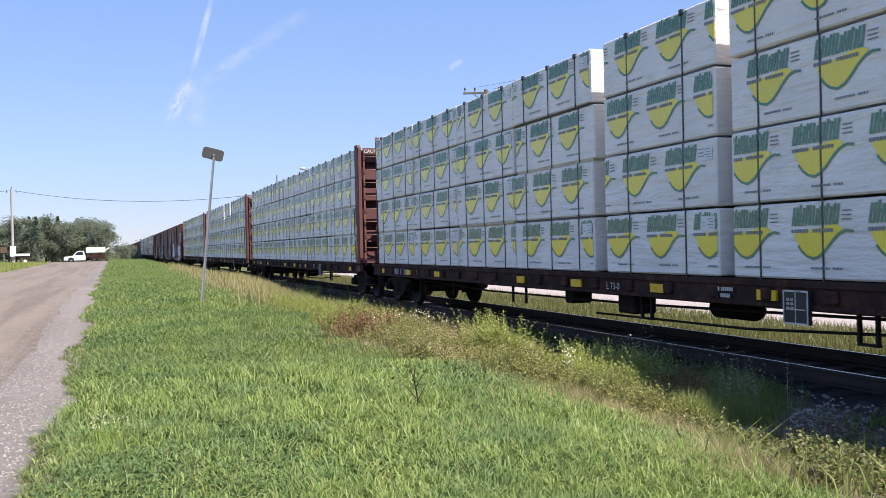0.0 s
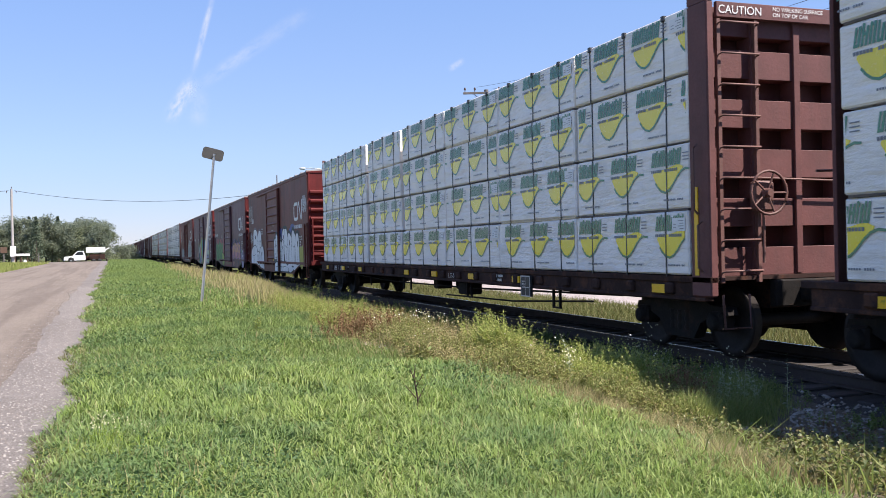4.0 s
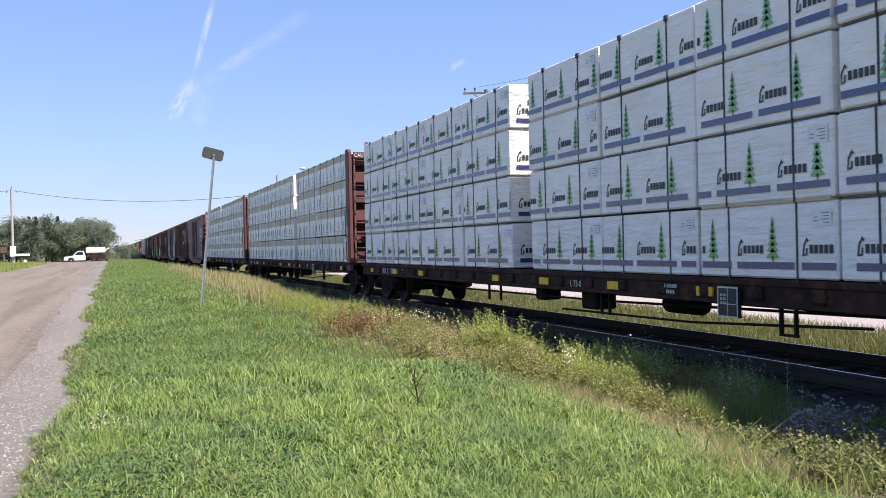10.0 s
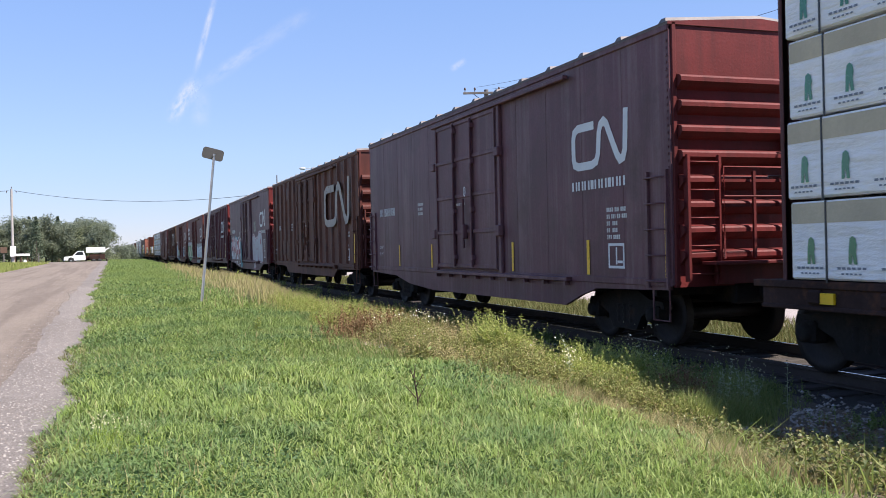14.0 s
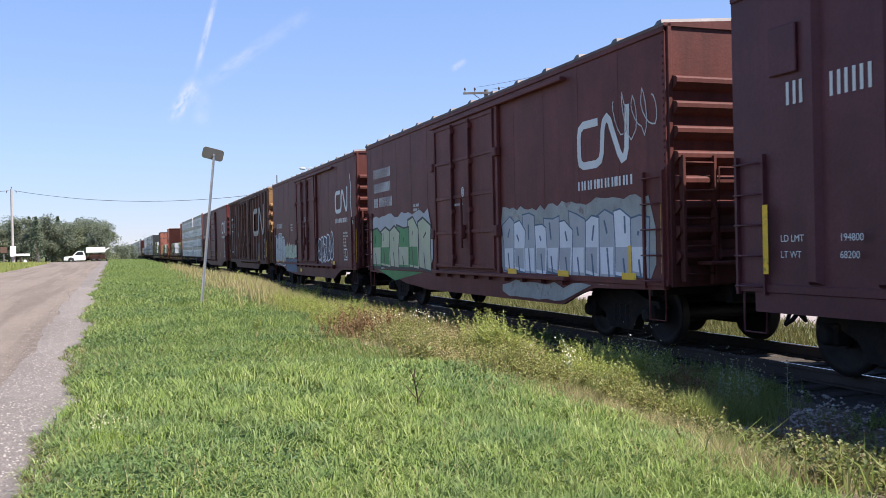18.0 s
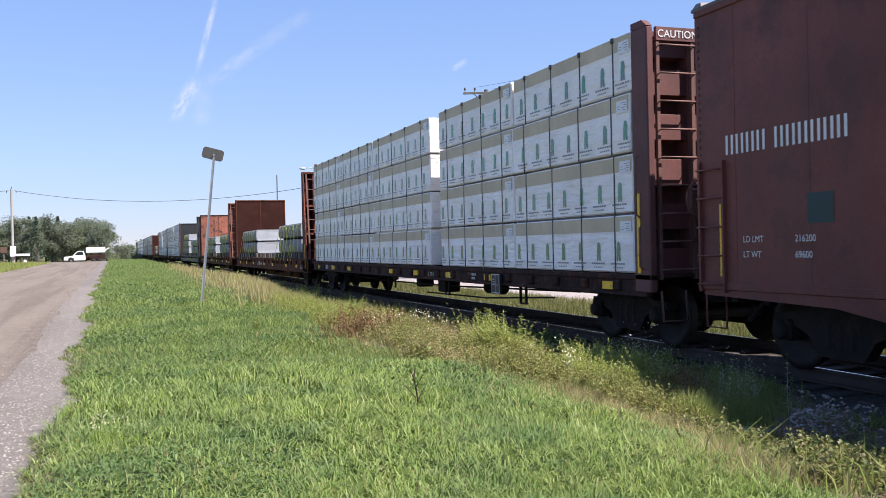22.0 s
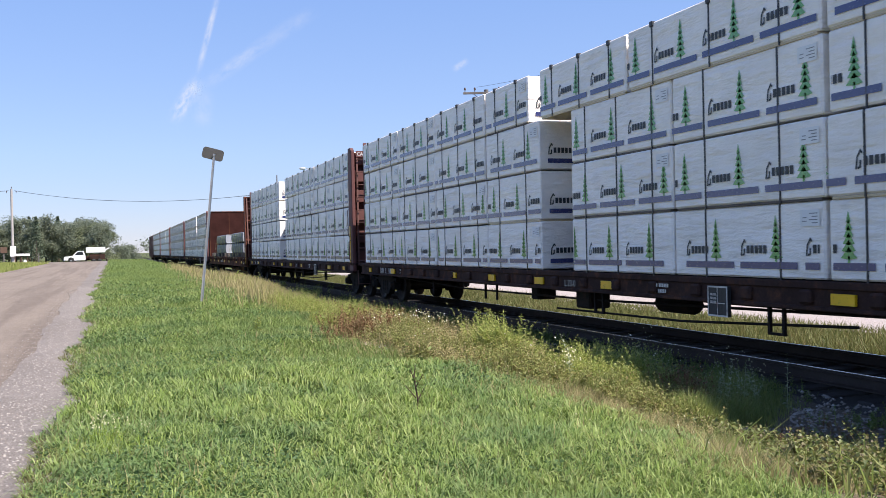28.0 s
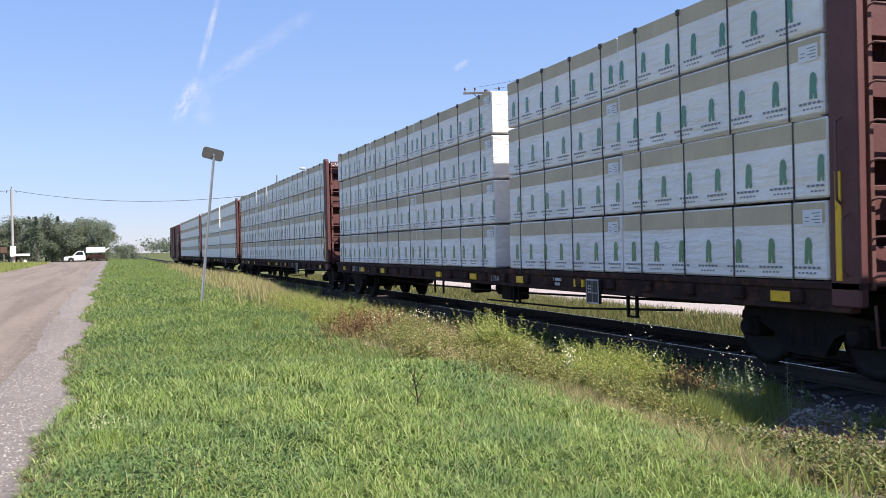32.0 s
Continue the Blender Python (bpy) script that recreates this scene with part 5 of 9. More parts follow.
scrawl(c, 4.2, 4.9, 2.5, 3.1, "g_mint", 53, 0.03, 4)
scrawl(c, 6.6, 7.2, 1.5, 1.9, "g_mint", 54, 0.03, 4)
c = boxcar(298.0, 15.65, "ribbed", "plug", "wine", "endred", "dark wine-red ribbed boxcar with yellow reflective strips", [(0.75, 1.1, 2.0), (3.45, 1.0, 1.6), (6.05, 1.0, 1.6), (8.0, 1.3, 1.75), (9.75, 1.0, 1.6), (12.2, 1.05, 1.5), (15.0, 1.15, 1.95)], None, number=("xx  xxx", 14.7, 3.05, 0.26))
company_mark(c, 2.85, 2.75, 1.78, 0.8).location.x = -0.078
marking(c, "lettering", bars(["xxxixx xx"], 2.95, 2.44, 0.145, 1.12, 0.2), "white", 0.08)
scrawl(c, 0.05, 0.6, 1.3, 1.9, "g_white", 57, 0.02, 5)
for words, z in (("194800", 1.52), ("68200", 1.34)):
    part("lettering", text_mesh(words, 0.11, "white"), c, "white load figures", pose(N_SIDE - 0.080, 13.85, z))["kind"] = "stuff"
c = boxcar(315.1, 15.65, "smooth", "plug", "darkred", "endbrown", "dark red boxcar with silver and green graffiti", [(0.12, 1.1, 2.1), (1.0, 1.0, 1.5)], (2.55, 2.72, 1.62, 0.84), number=("xxxxxxxx", 14.9, 3.5, 0.26))
marking(c, "lettering", bars(["xxxxxxxx", "xx xxxxxx"], 14.9, 3.1, 0.26), "white")
block_piece(c, 0.5, 5.6, 1.0, 2.15, 11, ["silver", "g_white"], "g_fadeblue", "broad silver block letter graffiti", "g_grey", 61, 0.03)
sprayed(c, [(0, q) for q in ragged(1.2, 5.7, 0.56, 0.92, random.Random(8), 14, 0.12)], ["g_grey"], "silver overspray along the sill", (30, 31, 0.1))
block_piece(c, 10.0, 15.1, 0.98, 2.35, 6, ["g_cream", "g_cream", "g_green"], "g_black", "cream and green pointed graffiti with black outlines", "silver", 62, 0.06)
marking(c, "graffiti", [rect(10.1, 15.3, 0.98, 1.25), [(10.1, 0.98), (13.0, 0.66), (14.6, 0.92), (15.3, 0.98)]], "g_green", 0.003, "green sprayed ground")
scrawl(c, 0.25, 1.3, 3.0, 3.8, "whiteworn", 63, 0.02, 4)
for u in (1.0, 3.1, 5.2):
    marking(c, "reflector", [rect(u - 0.2, u + 0.2, 1.0, 1.1)], "yellow", 0.03, "yellow reflective patch")
c = boxcar(332.1, 15.5, "smooth", "plug", "darkred", "endbrown", "dark red boxcar with small silver and black graffiti", [(0.05, 1.1, 2.15)], SIGN, number=("xx xxxxxx", 14.5, 2.5, 0.2))
graffiti(c, 3.2, 5.6, 1.1, 2.05, 5, ["g_navy"], "g_white", 71, "navy letter graffiti with white outlines", None, "g_white")
bubble_piece(c, [(14.2, 14.9, 0.95, 2.1, 0), (13.6, 14.3, 0.9, 2.2, 0), (13.1, 13.7, 0.9, 2.15, 0), (12.5, 13.2, 0.9, 2.0, 0)], ["silver"], "g_fadeblue", "g_white", "silver bubble graffiti with blue outlines", "g_white", 0.05, 0.09, 72)
graffiti(c, 9.8, 12.4, 1.2, 1.75, 6, ["g_mint"], "g_mint", 73, "pale green letters", None)
marking(c, "graffiti", [rect(9.9, 12.3, 0.62, 1.15)], "g_fadeblue", 0.004, "faded blue sprayed ground")
for u, z in ((14.3, 0.98), (12.9, 1.0), (3.1, 1.0)):
    marking(c, "reflector", [rect(u - 0.17, u + 0.17, z, z + 0.12)], "yellow", 0.03, "yellow reflective plate")
marking(c, "reflector", [rect(8.7, 9.05, 0.66, 0.78)], "yellow", 0.03, "yellow reflective plate")
marking(c, "graffiti", ribbon([(0.75, 3.9), (0.62, 3.5), (0.7, 3.0), (0.55, 2.5), (0.40, 2.3)], 0.10), "whiteworn", 0.01, "white drooping stroke")
c = boxcar(349.0, 15.6, "ribbed", "plug", "rustbrown", "endyellow", "brown ribbed boxcar with huge white sign and ochre end", [(0.3, 1.2, 2.0), (3.0, 1.0, 1.4), (14.7, 1.1, 1.9)], None, number=("xx  xxx", 14.3, 2.95, 0.28))
company_mark(c, 4.5, 2.28, 3.65, 1.5, "signworn").location.x = -0.078
marking(c, "primer_patch", [rect(2.6, 3.9, 1.0, 1.9)], "primer", 0.004, "grey-green repaint patch")
marking(c, "lettering", [rect(12.95, 13.6, 3.42, 3.48), rect(12.95, 13.6, 2.7, 2.76), rect(13.25, 13.32, 1.5, 2.7), rect(12.95, 13.6, 1.44, 1.5)], "white", 0.08, "white ruled marks")
c = boxcar(366.0, 16.0, "smooth", "slide", "brown", "endred", "plain brown boxcar with a ribbed sliding door", [(0.35, 1.1, 2.1), (4.0, 1.0, 1.45), (6.0, 1.0, 1.45), (15.5, 1.1, 2.0)], SIGN, number=("xxxx xxxxxx", 15.4, 2.6, 0.24))
for words, z in (("216200", 1.52), ("69600", 1.34)):
    part("lettering", text_mesh(words, 0.11, "white"), c, "white load figures", pose(N_SIDE - 0.008, 14.2, z))["kind"] = "stuff"
marking(c, "primer_patch", [rect(13.6, 14.0, 1.72, 2.05)], "g_deepteal", 0.004, "dark green repaint patch")
c = boxcar(647.2, 16.0, "smooth", "slide", "brown", "endred", "red-brown boxcar at the tail of the train", STRIPS[:1], SIGN)


# -- centerbeam flatcars --
def centerbeam_bulkhead(car, at, deep):
    """End frame that faces -y: back plate in a red darkened for recess shade, side flanges, posts, cross plates and a
    top board; deep: width of the flanges.
    """
    b = part("bulkhead", kept("cb_plate", lambda: Shape().box(-1.42, 1.42, -0.05, -0.02, 1.05, 4.60).mesh("bulkhead", ["beamshaded"])), car, "red-brown end frame", at)
    def flange():
        s = Shape().box(-0.06, 0.06, -deep, -0.02, 0.82, 4.62, 0, 0.02)
        return s.prism([(-deep, 4.62), (-0.02, 4.62), (-0.02, 4.72), (-deep * 0.7, 4.72)], -0.05, 0.05, "x").mesh("flange", ["beamred"])
    for x in ((-1.44, 1.44) if deep > 0.1 else (-1.39, 1.39)):
        part("flange", kept(("cb_flange", deep), flange), b, at=pose(x, 0, 0))
    for x in (-0.70, 0.0, 0.70):
        part("post", kept(("cb_post", deep), lambda: Shape().box(-0.05, 0.05, -min(0.34, deep), -0.05, 1.1, 4.55, 0, 0.005).mesh("post", ["beamred"])), b, at=pose(x, 0, 0))
    for i in range(6):
        part("cross_plate", kept(("cb_cross", deep), lambda: Shape().box(-1.32, 1.32, -min(0.30, deep - 0.004), -0.052, 0, 0.37, 0, 0.005).mesh("cross_plate", ["beamred"])), b, at=pose(0, 0, 1.08 + 0.645 * i - (0.1 if i == 5 else 0)))
    part("top_board", kept(("cb_top", deep), lambda: Shape().box(-1.32, 1.32, -min(0.42, deep + 0.03), -min(0.36, deep - 0.01), 4.42, 4.62, 0, 0.005).mesh("top_board", ["beamred"])), b)
    return b


def bulkhead_rungs():
    s = Shape()
    for z in [1.15 + 0.40 * i for i in range(9)]:
        s.tube([(-1.30, -0.36, z - 0.03), (-1.30, -0.48, z), (-0.72, -0.48, z), (-0.72, -0.36, z - 0.03)], 0.015, 5)
    s.box(-1.32, -1.27, -0.42, -0.36, 1.0, 4.4)
    s.box(-0.74, -0.69, -0.42, -0.36, 1.0, 4.4)
    s.tube([(-1.52, -0.22, 1.9), (-1.58, -0.22, 1.95), (-1.58, -0.22, 2.75), (-1.52, -0.22, 2.8)], 0.016, 5)
    s.tube([(-1.52, -0.30, 1.15), (-1.58, -0.30, 1.2), (-1.58, -0.30, 1.75), (-1.52, -0.30, 1.8)], 0.016, 5)
    s.tube([(-1.35, -0.48, 0.85), (-1.35, -0.52, 0.42), (-0.95, -0.52, 0.42), (-0.95, -0.48, 0.85)], 0.018, 5)
    s.tube([(-0.7, -0.46, 2.35), (1.3, -0.46, 2.3)], 0.015, 5)
    return s.mesh("ladder", ["rung"])


def centerbeam_frame():
    s = Shape()
    for sx in (-1, 1):
        s.box(*sorted((sx * 1.38, sx * 1.50)), -0.44, 22.94, 1.0, 1.085, 0, 0.01)
        s.box(*sorted((sx * 1.44, sx * 1.47)), -0.30, 22.8, 0.80, 1.0)
        s.box(*sorted((sx * 1.36, sx * 1.50)), -0.30, 22.8, 0.76, 0.81, 0, 0.01)
        for i in range(22):
            u = 0.5 + i * 1.02
            s.box(*sorted((sx * 1.44, sx * 1.53)), u - 0.10, u + 0.10, 0.83, 0.99, 0, 0.025)
    s.box(-1.40, 1.40, -0.40, 22.9, 1.03, 1.08)
    for i in range(14):
        u = 0.4 + i * 1.67
        s.box(-1.42, 1.42, u - 0.05, u + 0.05, 0.82, 1.03)
    s.box(-0.32, 0.32, -0.1, 22.6, 0.62, 1.03)
    return s.mesh("underframe", ["silldark"])


def center_beam():
    s = Shape()
    s.box(-0.14, 0.14, 0.0, 22.5, 4.46, 4.60, 0, 0.02)
    s.box(-0.05, 0.05, 0.0, 22.5, 1.1, 1.6)
    for i in range(12):
        u = 0.6 + i * 1.93
        s.box(-0.09, 0.09, u - 0.09, u + 0.09, 1.1, 4.46, 0, 0.01)
        if i < 11:
            s.prism([(u + 0.1, 1.6), (u + 0.3, 1.6), (u + 1.8, 4.4), (u + 1.6, 4.4)], -0.04, 0.04, "x")
    return s.mesh("center_beam", ["beamred"])


def hanging_gear():
    """Pipes, rods and brackets under the frame."""
    s = Shape()
    s.tube([(-1.1, 2.4, 0.72), (-1.1, 9.0, 0.60), (-1.1, 15.0, 0.58), (-1.1, 20.2, 0.70)], 0.02, 5)
    s.tube([(-1.3, 3.0, 0.60), (-1.3, 6.2, 0.45), (-1.3, 10.0, 0.42)], 0.018, 5)
    for u in (4.1, 4.35, 8.3, 8.55, 12.6, 13.2, 16.5):
        s.box(-1.36, -1.32, u - 0.02, u + 0.02, 0.44, 0.80)
    for u in (4.22, 8.42):
        s.box(-1.36, -1.32, u - 0.15, u + 0.15, 0.42, 0.45)
    s.box(-1.2, -0.8, 9.0, 9.5, 0.45, 0.75, 0, 0.03).box(-1.1, -0.7, 11.2, 11.5, 0.5, 0.78, 0, 0.03)
    return s.mesh("brake_rigging", ["iron"])


def placard():
    s = Shape()
    x = N_SIDE - 0.06
    s.box(x, x + 0.05, 4.85, 5.25, 0.60, 0.98, 0)
    s.sheet([rect(4.85, 5.25, 0.60, 0.62), rect(4.85, 5.25, 0.96, 0.98), rect(4.85, 4.87, 0.62, 0.96), rect(5.23, 5.25, 0.62, 0.96), rect(4.90, 5.20, 0.76, 0.772), rect(5.044, 5.056, 0.62, 0.96)], x - 0.005, 1)
    s.sheet(bars(["xx xx", "xx xx", "xx xx"], 5.19, 0.86, 0.03), x - 0.005, 1)
    return s.mesh("data_placard", ["black", "whiteworn"])


TIERS = [(1.10, 1.955), (1.99, 2.85), (2.885, 3.745), (3.78, 4.62)]


def logo_polys(kind):
    """Printed marks in (p, q), p to the reader's right; each with the index of its ink."""
    out = []
    if kind == "swoosh":                    # green title blocks over a yellow wave
        n, w = 7, 0.084
        for i in range(n):
            p = 0.0 + i * (w + 0.018)
            hgt = 0.205 + 0.008 * ((i * 3) % 4)
            out.append((1, rect(p, p + w * 0.36, 0.555, 0.555 + hgt, 0.04)))
            out.append((1, rect(p + w * 0.58, p + w, 0.555, 0.555 + hgt * (0.85 if i % 2 else 1), 0.04)))
            out.append((1, rect(p + w * 0.2 + 0.02 * (i % 3), p + w * 0.7 + 0.02, 0.555 + (0.0, hgt * 0.45, hgt * 0.8)[i % 3], 0.555 + (0.0, hgt * 0.45, hgt * 0.8)[i % 3] + 0.032)))
        top = [(0.05, 0.47), (0.18, 0.50), (0.32, 0.51), (0.46, 0.53), (0.58, 0.555), (0.68, 0.555), (0.77, 0.52)]
        low = [(0.04, 0.44), (0.12, 0.32), (0.24, 0.225), (0.36, 0.205), (0.48, 0.27), (0.60, 0.38), (0.74, 0.475)]
        out += [(0, [low[i], low[i + 1], top[i + 1], top[i]]) for i in range(6)]
        wave = [(0.10, 0.335), (0.16, 0.27), (0.24, 0.215), (0.34, 0.190), (0.44, 0.222), (0.54, 0.305), (0.63, 0.395), (0.72, 0.460), (0.82, 0.490), (0.92, 0.478)]
        out += [(1, q) for q in ribbon(wave, 0.030)]
        out += [(2, rect(0.0 + i * 0.045, 0.035 + i * 0.045, 0.475, 0.515)) for i in range(6)]
        out += [(2, rect(0.33 + i * 0.045, 0.365 + i * 0.045, 0.475, 0.515)) for i in range(7)]
        out += [(2, rect(0.30 + i * 0.036, 0.325 + i * 0.036, 0.075, 0.10)) for i in range(13) if i != 8]
        out += [(2, rect(0.76, 0.90, 0.60 + 0.045 * i, 0.615 + 0.045 * i)) for i in range(3)]
    elif kind == "tree":                    # spruce, curl, dark title blocks, navy bar
        for i in range(6):
            q, w = 0.22 + i * 0.075, 0.115 * (1 - i / 7.0)
            out.append((0, [(0.62 - w, q), (0.62, q - 0.015), (0.62 + w, q), (0.62 + w * 0.35, q + 0.075), (0.62, q + 0.12), (0.62 - w * 0.35, q + 0.075)]))
        out.append((0, rect(0.605, 0.635, 0.16, 0.24)))
        out += [(1, rect(0.10 + i * 0.075, 0.155 + i * 0.075, 0.27, 0.365)) for i in range(5)]
        out += [(1, q) for q in ribbon([(0.0, 0.24), (0.015, 0.36), (0.06, 0.43), (0.085, 0.40)], 0.022)] + [(1, q) for q in ribbon([(0.02, 0.25), (0.055, 0.26), (0.06, 0.33)], 0.022)]
        out.append((2, rect(-0.02, 0.98, 0.09, 0.17)))
    else:                                   # small green figure with grey lines under it
        out.append((0, [(0.0, 0.13), (0.045, 0.13), (0.055, 0.23), (0.075, 0.13), (0.12, 0.13), (0.105, 0.26), (0.118, 0.33), (0.10, 0.40), (0.06, 0.425), (0.02, 0.40), (0.005, 0.30)]))
        out += [(1, rect(-0.16 + i * 0.07, -0.11 + i * 0.07, 0.075, 0.10)) for i in range(6)]
        out += [(1, rect(-0.10 + i * 0.06, -0.065 + i * 0.06, 0.02, 0.038)) for i in range(5)]
    return out


INKS = {"swoosh": ["lemon", "darkgreen", "ink"], "tree": ["leafgreen", "blackink", "navy"], "figure": ["green", "ink"]}
PITCH = {"swoosh": 1.12, "tree": 1.12, "figure": 0.60}


def logo_mesh(kind, a, b):
    """One printed mark, cut off at the pack's ends when a or b says so; its start lies at u = 0."""
    s = Shape()
    for k, poly in logo_polys(kind):
        c = clip(poly, a, b)
        if c:
            s.sheet([[(-p, q) for p, q in c]], (-0.008 if k == 0 else -0.010) - (0.002 if k == 2 else 0), k)
    return s.mesh("printed_mark", INKS[kind])


def pack_mesh(w, h, far):
    s = Shape()
    s.box(-0.001, 1.33, 0, w, 0, h, 0, 0.022)
    return s.mesh("wrap", [far])


PACK_LABEL = {"swoosh": "white-wrapped lumber pack printed with green titles and yellow waves", "tree": "white-wrapped lumber pack printed with green spruces and navy bars", "figure": "white-wrapped lumber pack with a tan top and green figures"}


def lumber_pack(y, u0, u1, tier, kind, rng, endprint):
    z0, z1 = TIERS[tier]
    dy, dx = rng.uniform(-0.03, 0.03), rng.uniform(-0.02, 0.015)
    w, h = round(u1 - u0, 2), z1 - z0
    pack = rides(tagged(new("lumber_pack"), PACK_LABEL[kind], "lumber pack", "wrapped lumber packs on the train"), y + u0 + dy, XC + N_SIDE + 0.01 + dx, z0)
    film = "wrap" if kind == "swoosh" else "wrapblue"
    part("wrap", kept(("pack", w, tier, film), lambda: pack_mesh(w, h, film)), pack)
    base = h * (0.045 if kind == "swoosh" else 0.02 if kind == "tree" else 0.05)
    P = PITCH[kind]
    p = -rng.uniform(0, P) if kind != "figure" else rng.uniform(0.05, 0.45)
    size = 1.0
    lo, hi = (-0.02, 0.92) if kind == "swoosh" else (-0.02, 0.98) if kind == "tree" else (-0.16, 0.31)
    while p < w:
        a, b = max(lo, 0.03 - p), min(hi, w - 0.03 - p)
        if b - a > 0.12:
            a, b = (lo if a <= lo else round(a, 1)), (hi if b >= hi else round(b, 1))
            if b - a > 0.1:
                part("printed_mark", kept(("logo", kind, a, b), lambda: logo_mesh(kind, a, b)), pack, at=pose(0, w - p, base))["kind"] = "stuff"
        p += P
    if kind == "figure":
        part("top_band", kept(("band", w), lambda: Shape().sheet([rect(0.03, w - 0.03, h - 0.24, h - 0.02)], -0.005).mesh("top_band", ["tanwrap"])), pack, "tan paper band")
    if kind == "tree" and endprint:
        part("printed_mark", kept(("logo", kind, -0.02, 0.98), lambda: logo_mesh(kind, -0.02, 0.98)), pack, at=Matrix.Translation((0.18, 0, base)) @ Matrix.Rotation(radians(90), 4, "Z"))["kind"] = "stuff"
    if tier and rng.random() < (0.7 if kind == "tree" else 0.35):
        wood = "tanwrap" if rng.random() < 0.5 else "timber"
        part("bearer", kept(("bearer", w, wood), lambda: Shape().box(0.004, 1.3, 0.06, w - 0.06, -0.034, -0.003, 0, 0.004).mesh("bearer", [wood])), pack, "bare timber bearer under the pack")
    n = max(2, round(w / 1.15))
    for i in range(n):
        u = round((i + 0.5) * w / n, 2)
        part("strap", kept(("strap", tier == 3), lambda: strap_mesh(h, tier == 3)), pack, at=pose(0, u, 0))
    if rng.random() < 0.75:
        part("tag", kept("tag", lambda: Shape().sheet([rect(0, 0.30, 0, 0.18)], -0.012).sheet([rect(0.03, 0.12 + 0.04 * (i % 2), 0.03 + 0.035 * i, 0.04 + 0.035 * i) for i in range(4)] + [rect(0.2, 0.27, 0.05, 0.06), rect(0.2, 0.26, 0.09, 0.1)], -0.014, 1).mesh("tag", ["paper", "ink"])), pack, "white paper tag", pose(0, 0.06, h - 0.27))
    return pack


def strap_mesh(h, top):
    s = Shape().box(-0.012, 0.0, -0.011, 0.011, -0.03, h + 0.004)
    if top:
        s.box(-0.03, 0.10, -0.035, 0.035, h - 0.07, h + 0.012, 0, 0.01)
    return s.mesh("strap", ["strap"])


def centerbeam(y, kind, stacks, colour, seed, wheel=True, special=None):
    """A loaded centerbeam car; y: where its load begins."""
    rng = random.Random(seed)
    car = rides(tagged(new("centerbeam_flatcar"), "red-brown centerbeam flatcar loaded with wrapped lumber", "flatcar", "cars of the freight train"), y)
    part("underframe", kept("cb_frame", centerbeam_frame), car, "dirty dark side sills and deck")
    part("center_beam", kept("cb_beam", center_beam), car)
    for at, deep in ((None, 0.44), (pose(0, 22.42, 0, 0, 0, 180), 0.07)):
        b = centerbeam_bulkhead(car, at, deep)
        part("ladder", kept("cb_rungs", bulkhead_rungs), b)
    part("reflector", kept("flange_strip", lambda: Shape().box(-1.512, -1.50, -0.20, -0.12, 1.1, 2.25).mesh("reflector", ["yellow"])), car, "yellow reflective strip")
    if wheel:
        part("brake_wheel", kept("brake_wheel", brake_wheel_mesh), car, at=pose(-0.72, -0.56, 2.15))
    w = part("lettering", kept("caution", lambda: text_mesh("CAUTION", 0.15, "white")), car, "white warning lettering")
    w.matrix_basis = Matrix.Translation((-1.30, -0.43, 4.47)) @ Matrix.Rotation(radians(90), 4, "Z")
    w = part("lettering", kept("caution2", lambda: text_mesh("NO WALKING SURFACE\nON TOP OF CAR", 0.075, "white")), car)
    w.matrix_basis = Matrix.Translation((-0.45, -0.43, 4.54)) @ Matrix.Rotation(radians(90), 4, "Z")
    part("brake_rigging", kept("cb_rig", hanging_gear), car)
    part("air_tank", kept("air_tank", air_tank), car, at=pose(-0.55, 7.4 if seed % 2 else 10.6, 0.60))
    part("data_placard", kept("placard", placard), car, "black data placard with a white frame")
    for k, u in enumerate((0.75, 3.0, 5.6, 7.9, 10.3, 12.5, 14.7, 17.2, 19.4, 21.8)):
        if (k + seed) % 5 != 4:
            part("reflector", kept("reflector", lambda: Shape().box(N_SIDE - 0.012, N_SIDE + 0.02, -0.17, 0.17, 0.84, 0.96).mesh("reflector", ["yellow"])), car, "yellow reflective plate", pose(0, u, 0))
    w = part("lettering", kept("il", lambda: text_mesh("L 73-0", 0.15, "whiteworn")), car, "white stencilled length")
    w.matrix_basis = pose(N_SIDE - 0.008, 9.3, 0.84)
    marking(car, "lettering", bars(["xxx  xxxxxx"], 20.6, 0.83, 0.15), "whiteworn", 0.008)
    marking(car, "small_print", bars(["xx xxx xxxxxx", "xx xx  xxxxx"], 6.7, 0.92, 0.05), "whiteworn", 0.008)
    for words, z in (("LD LMT", 0.92), ("LT WT", 0.83)):
        part("lettering", kept(("sill_weights", words), lambda: text_mesh(words, 0.08, "whiteworn")), car, "white load and weight lettering", pose(N_SIDE - 0.008, 18.9, z))["kind"] = "stuff"
    running_gear(car, -0.45, 22.95, 0.9, 21.6)
    if y > 590:
        tail = Shape()
        for a, b in stacks:
            for z0, z1 in TIERS:
                tail.box(-1.49, -0.16, a, b, z0, z1, 0, 0.022)
                tail.sheet([rect(a + 0.03, b - 0.03, z1 - 0.24, z1 - 0.02)], -1.495, 1)
        rides(tagged(new("lumber_stack", tail.mesh("lumber_stack", ["wrapblue", "tanwrap"])), "white-wrapped lumber packs near the tail of the train", "lumber stack", kind="stuff"), y)
        stacks_now = []
    else:
        stacks_now = stacks
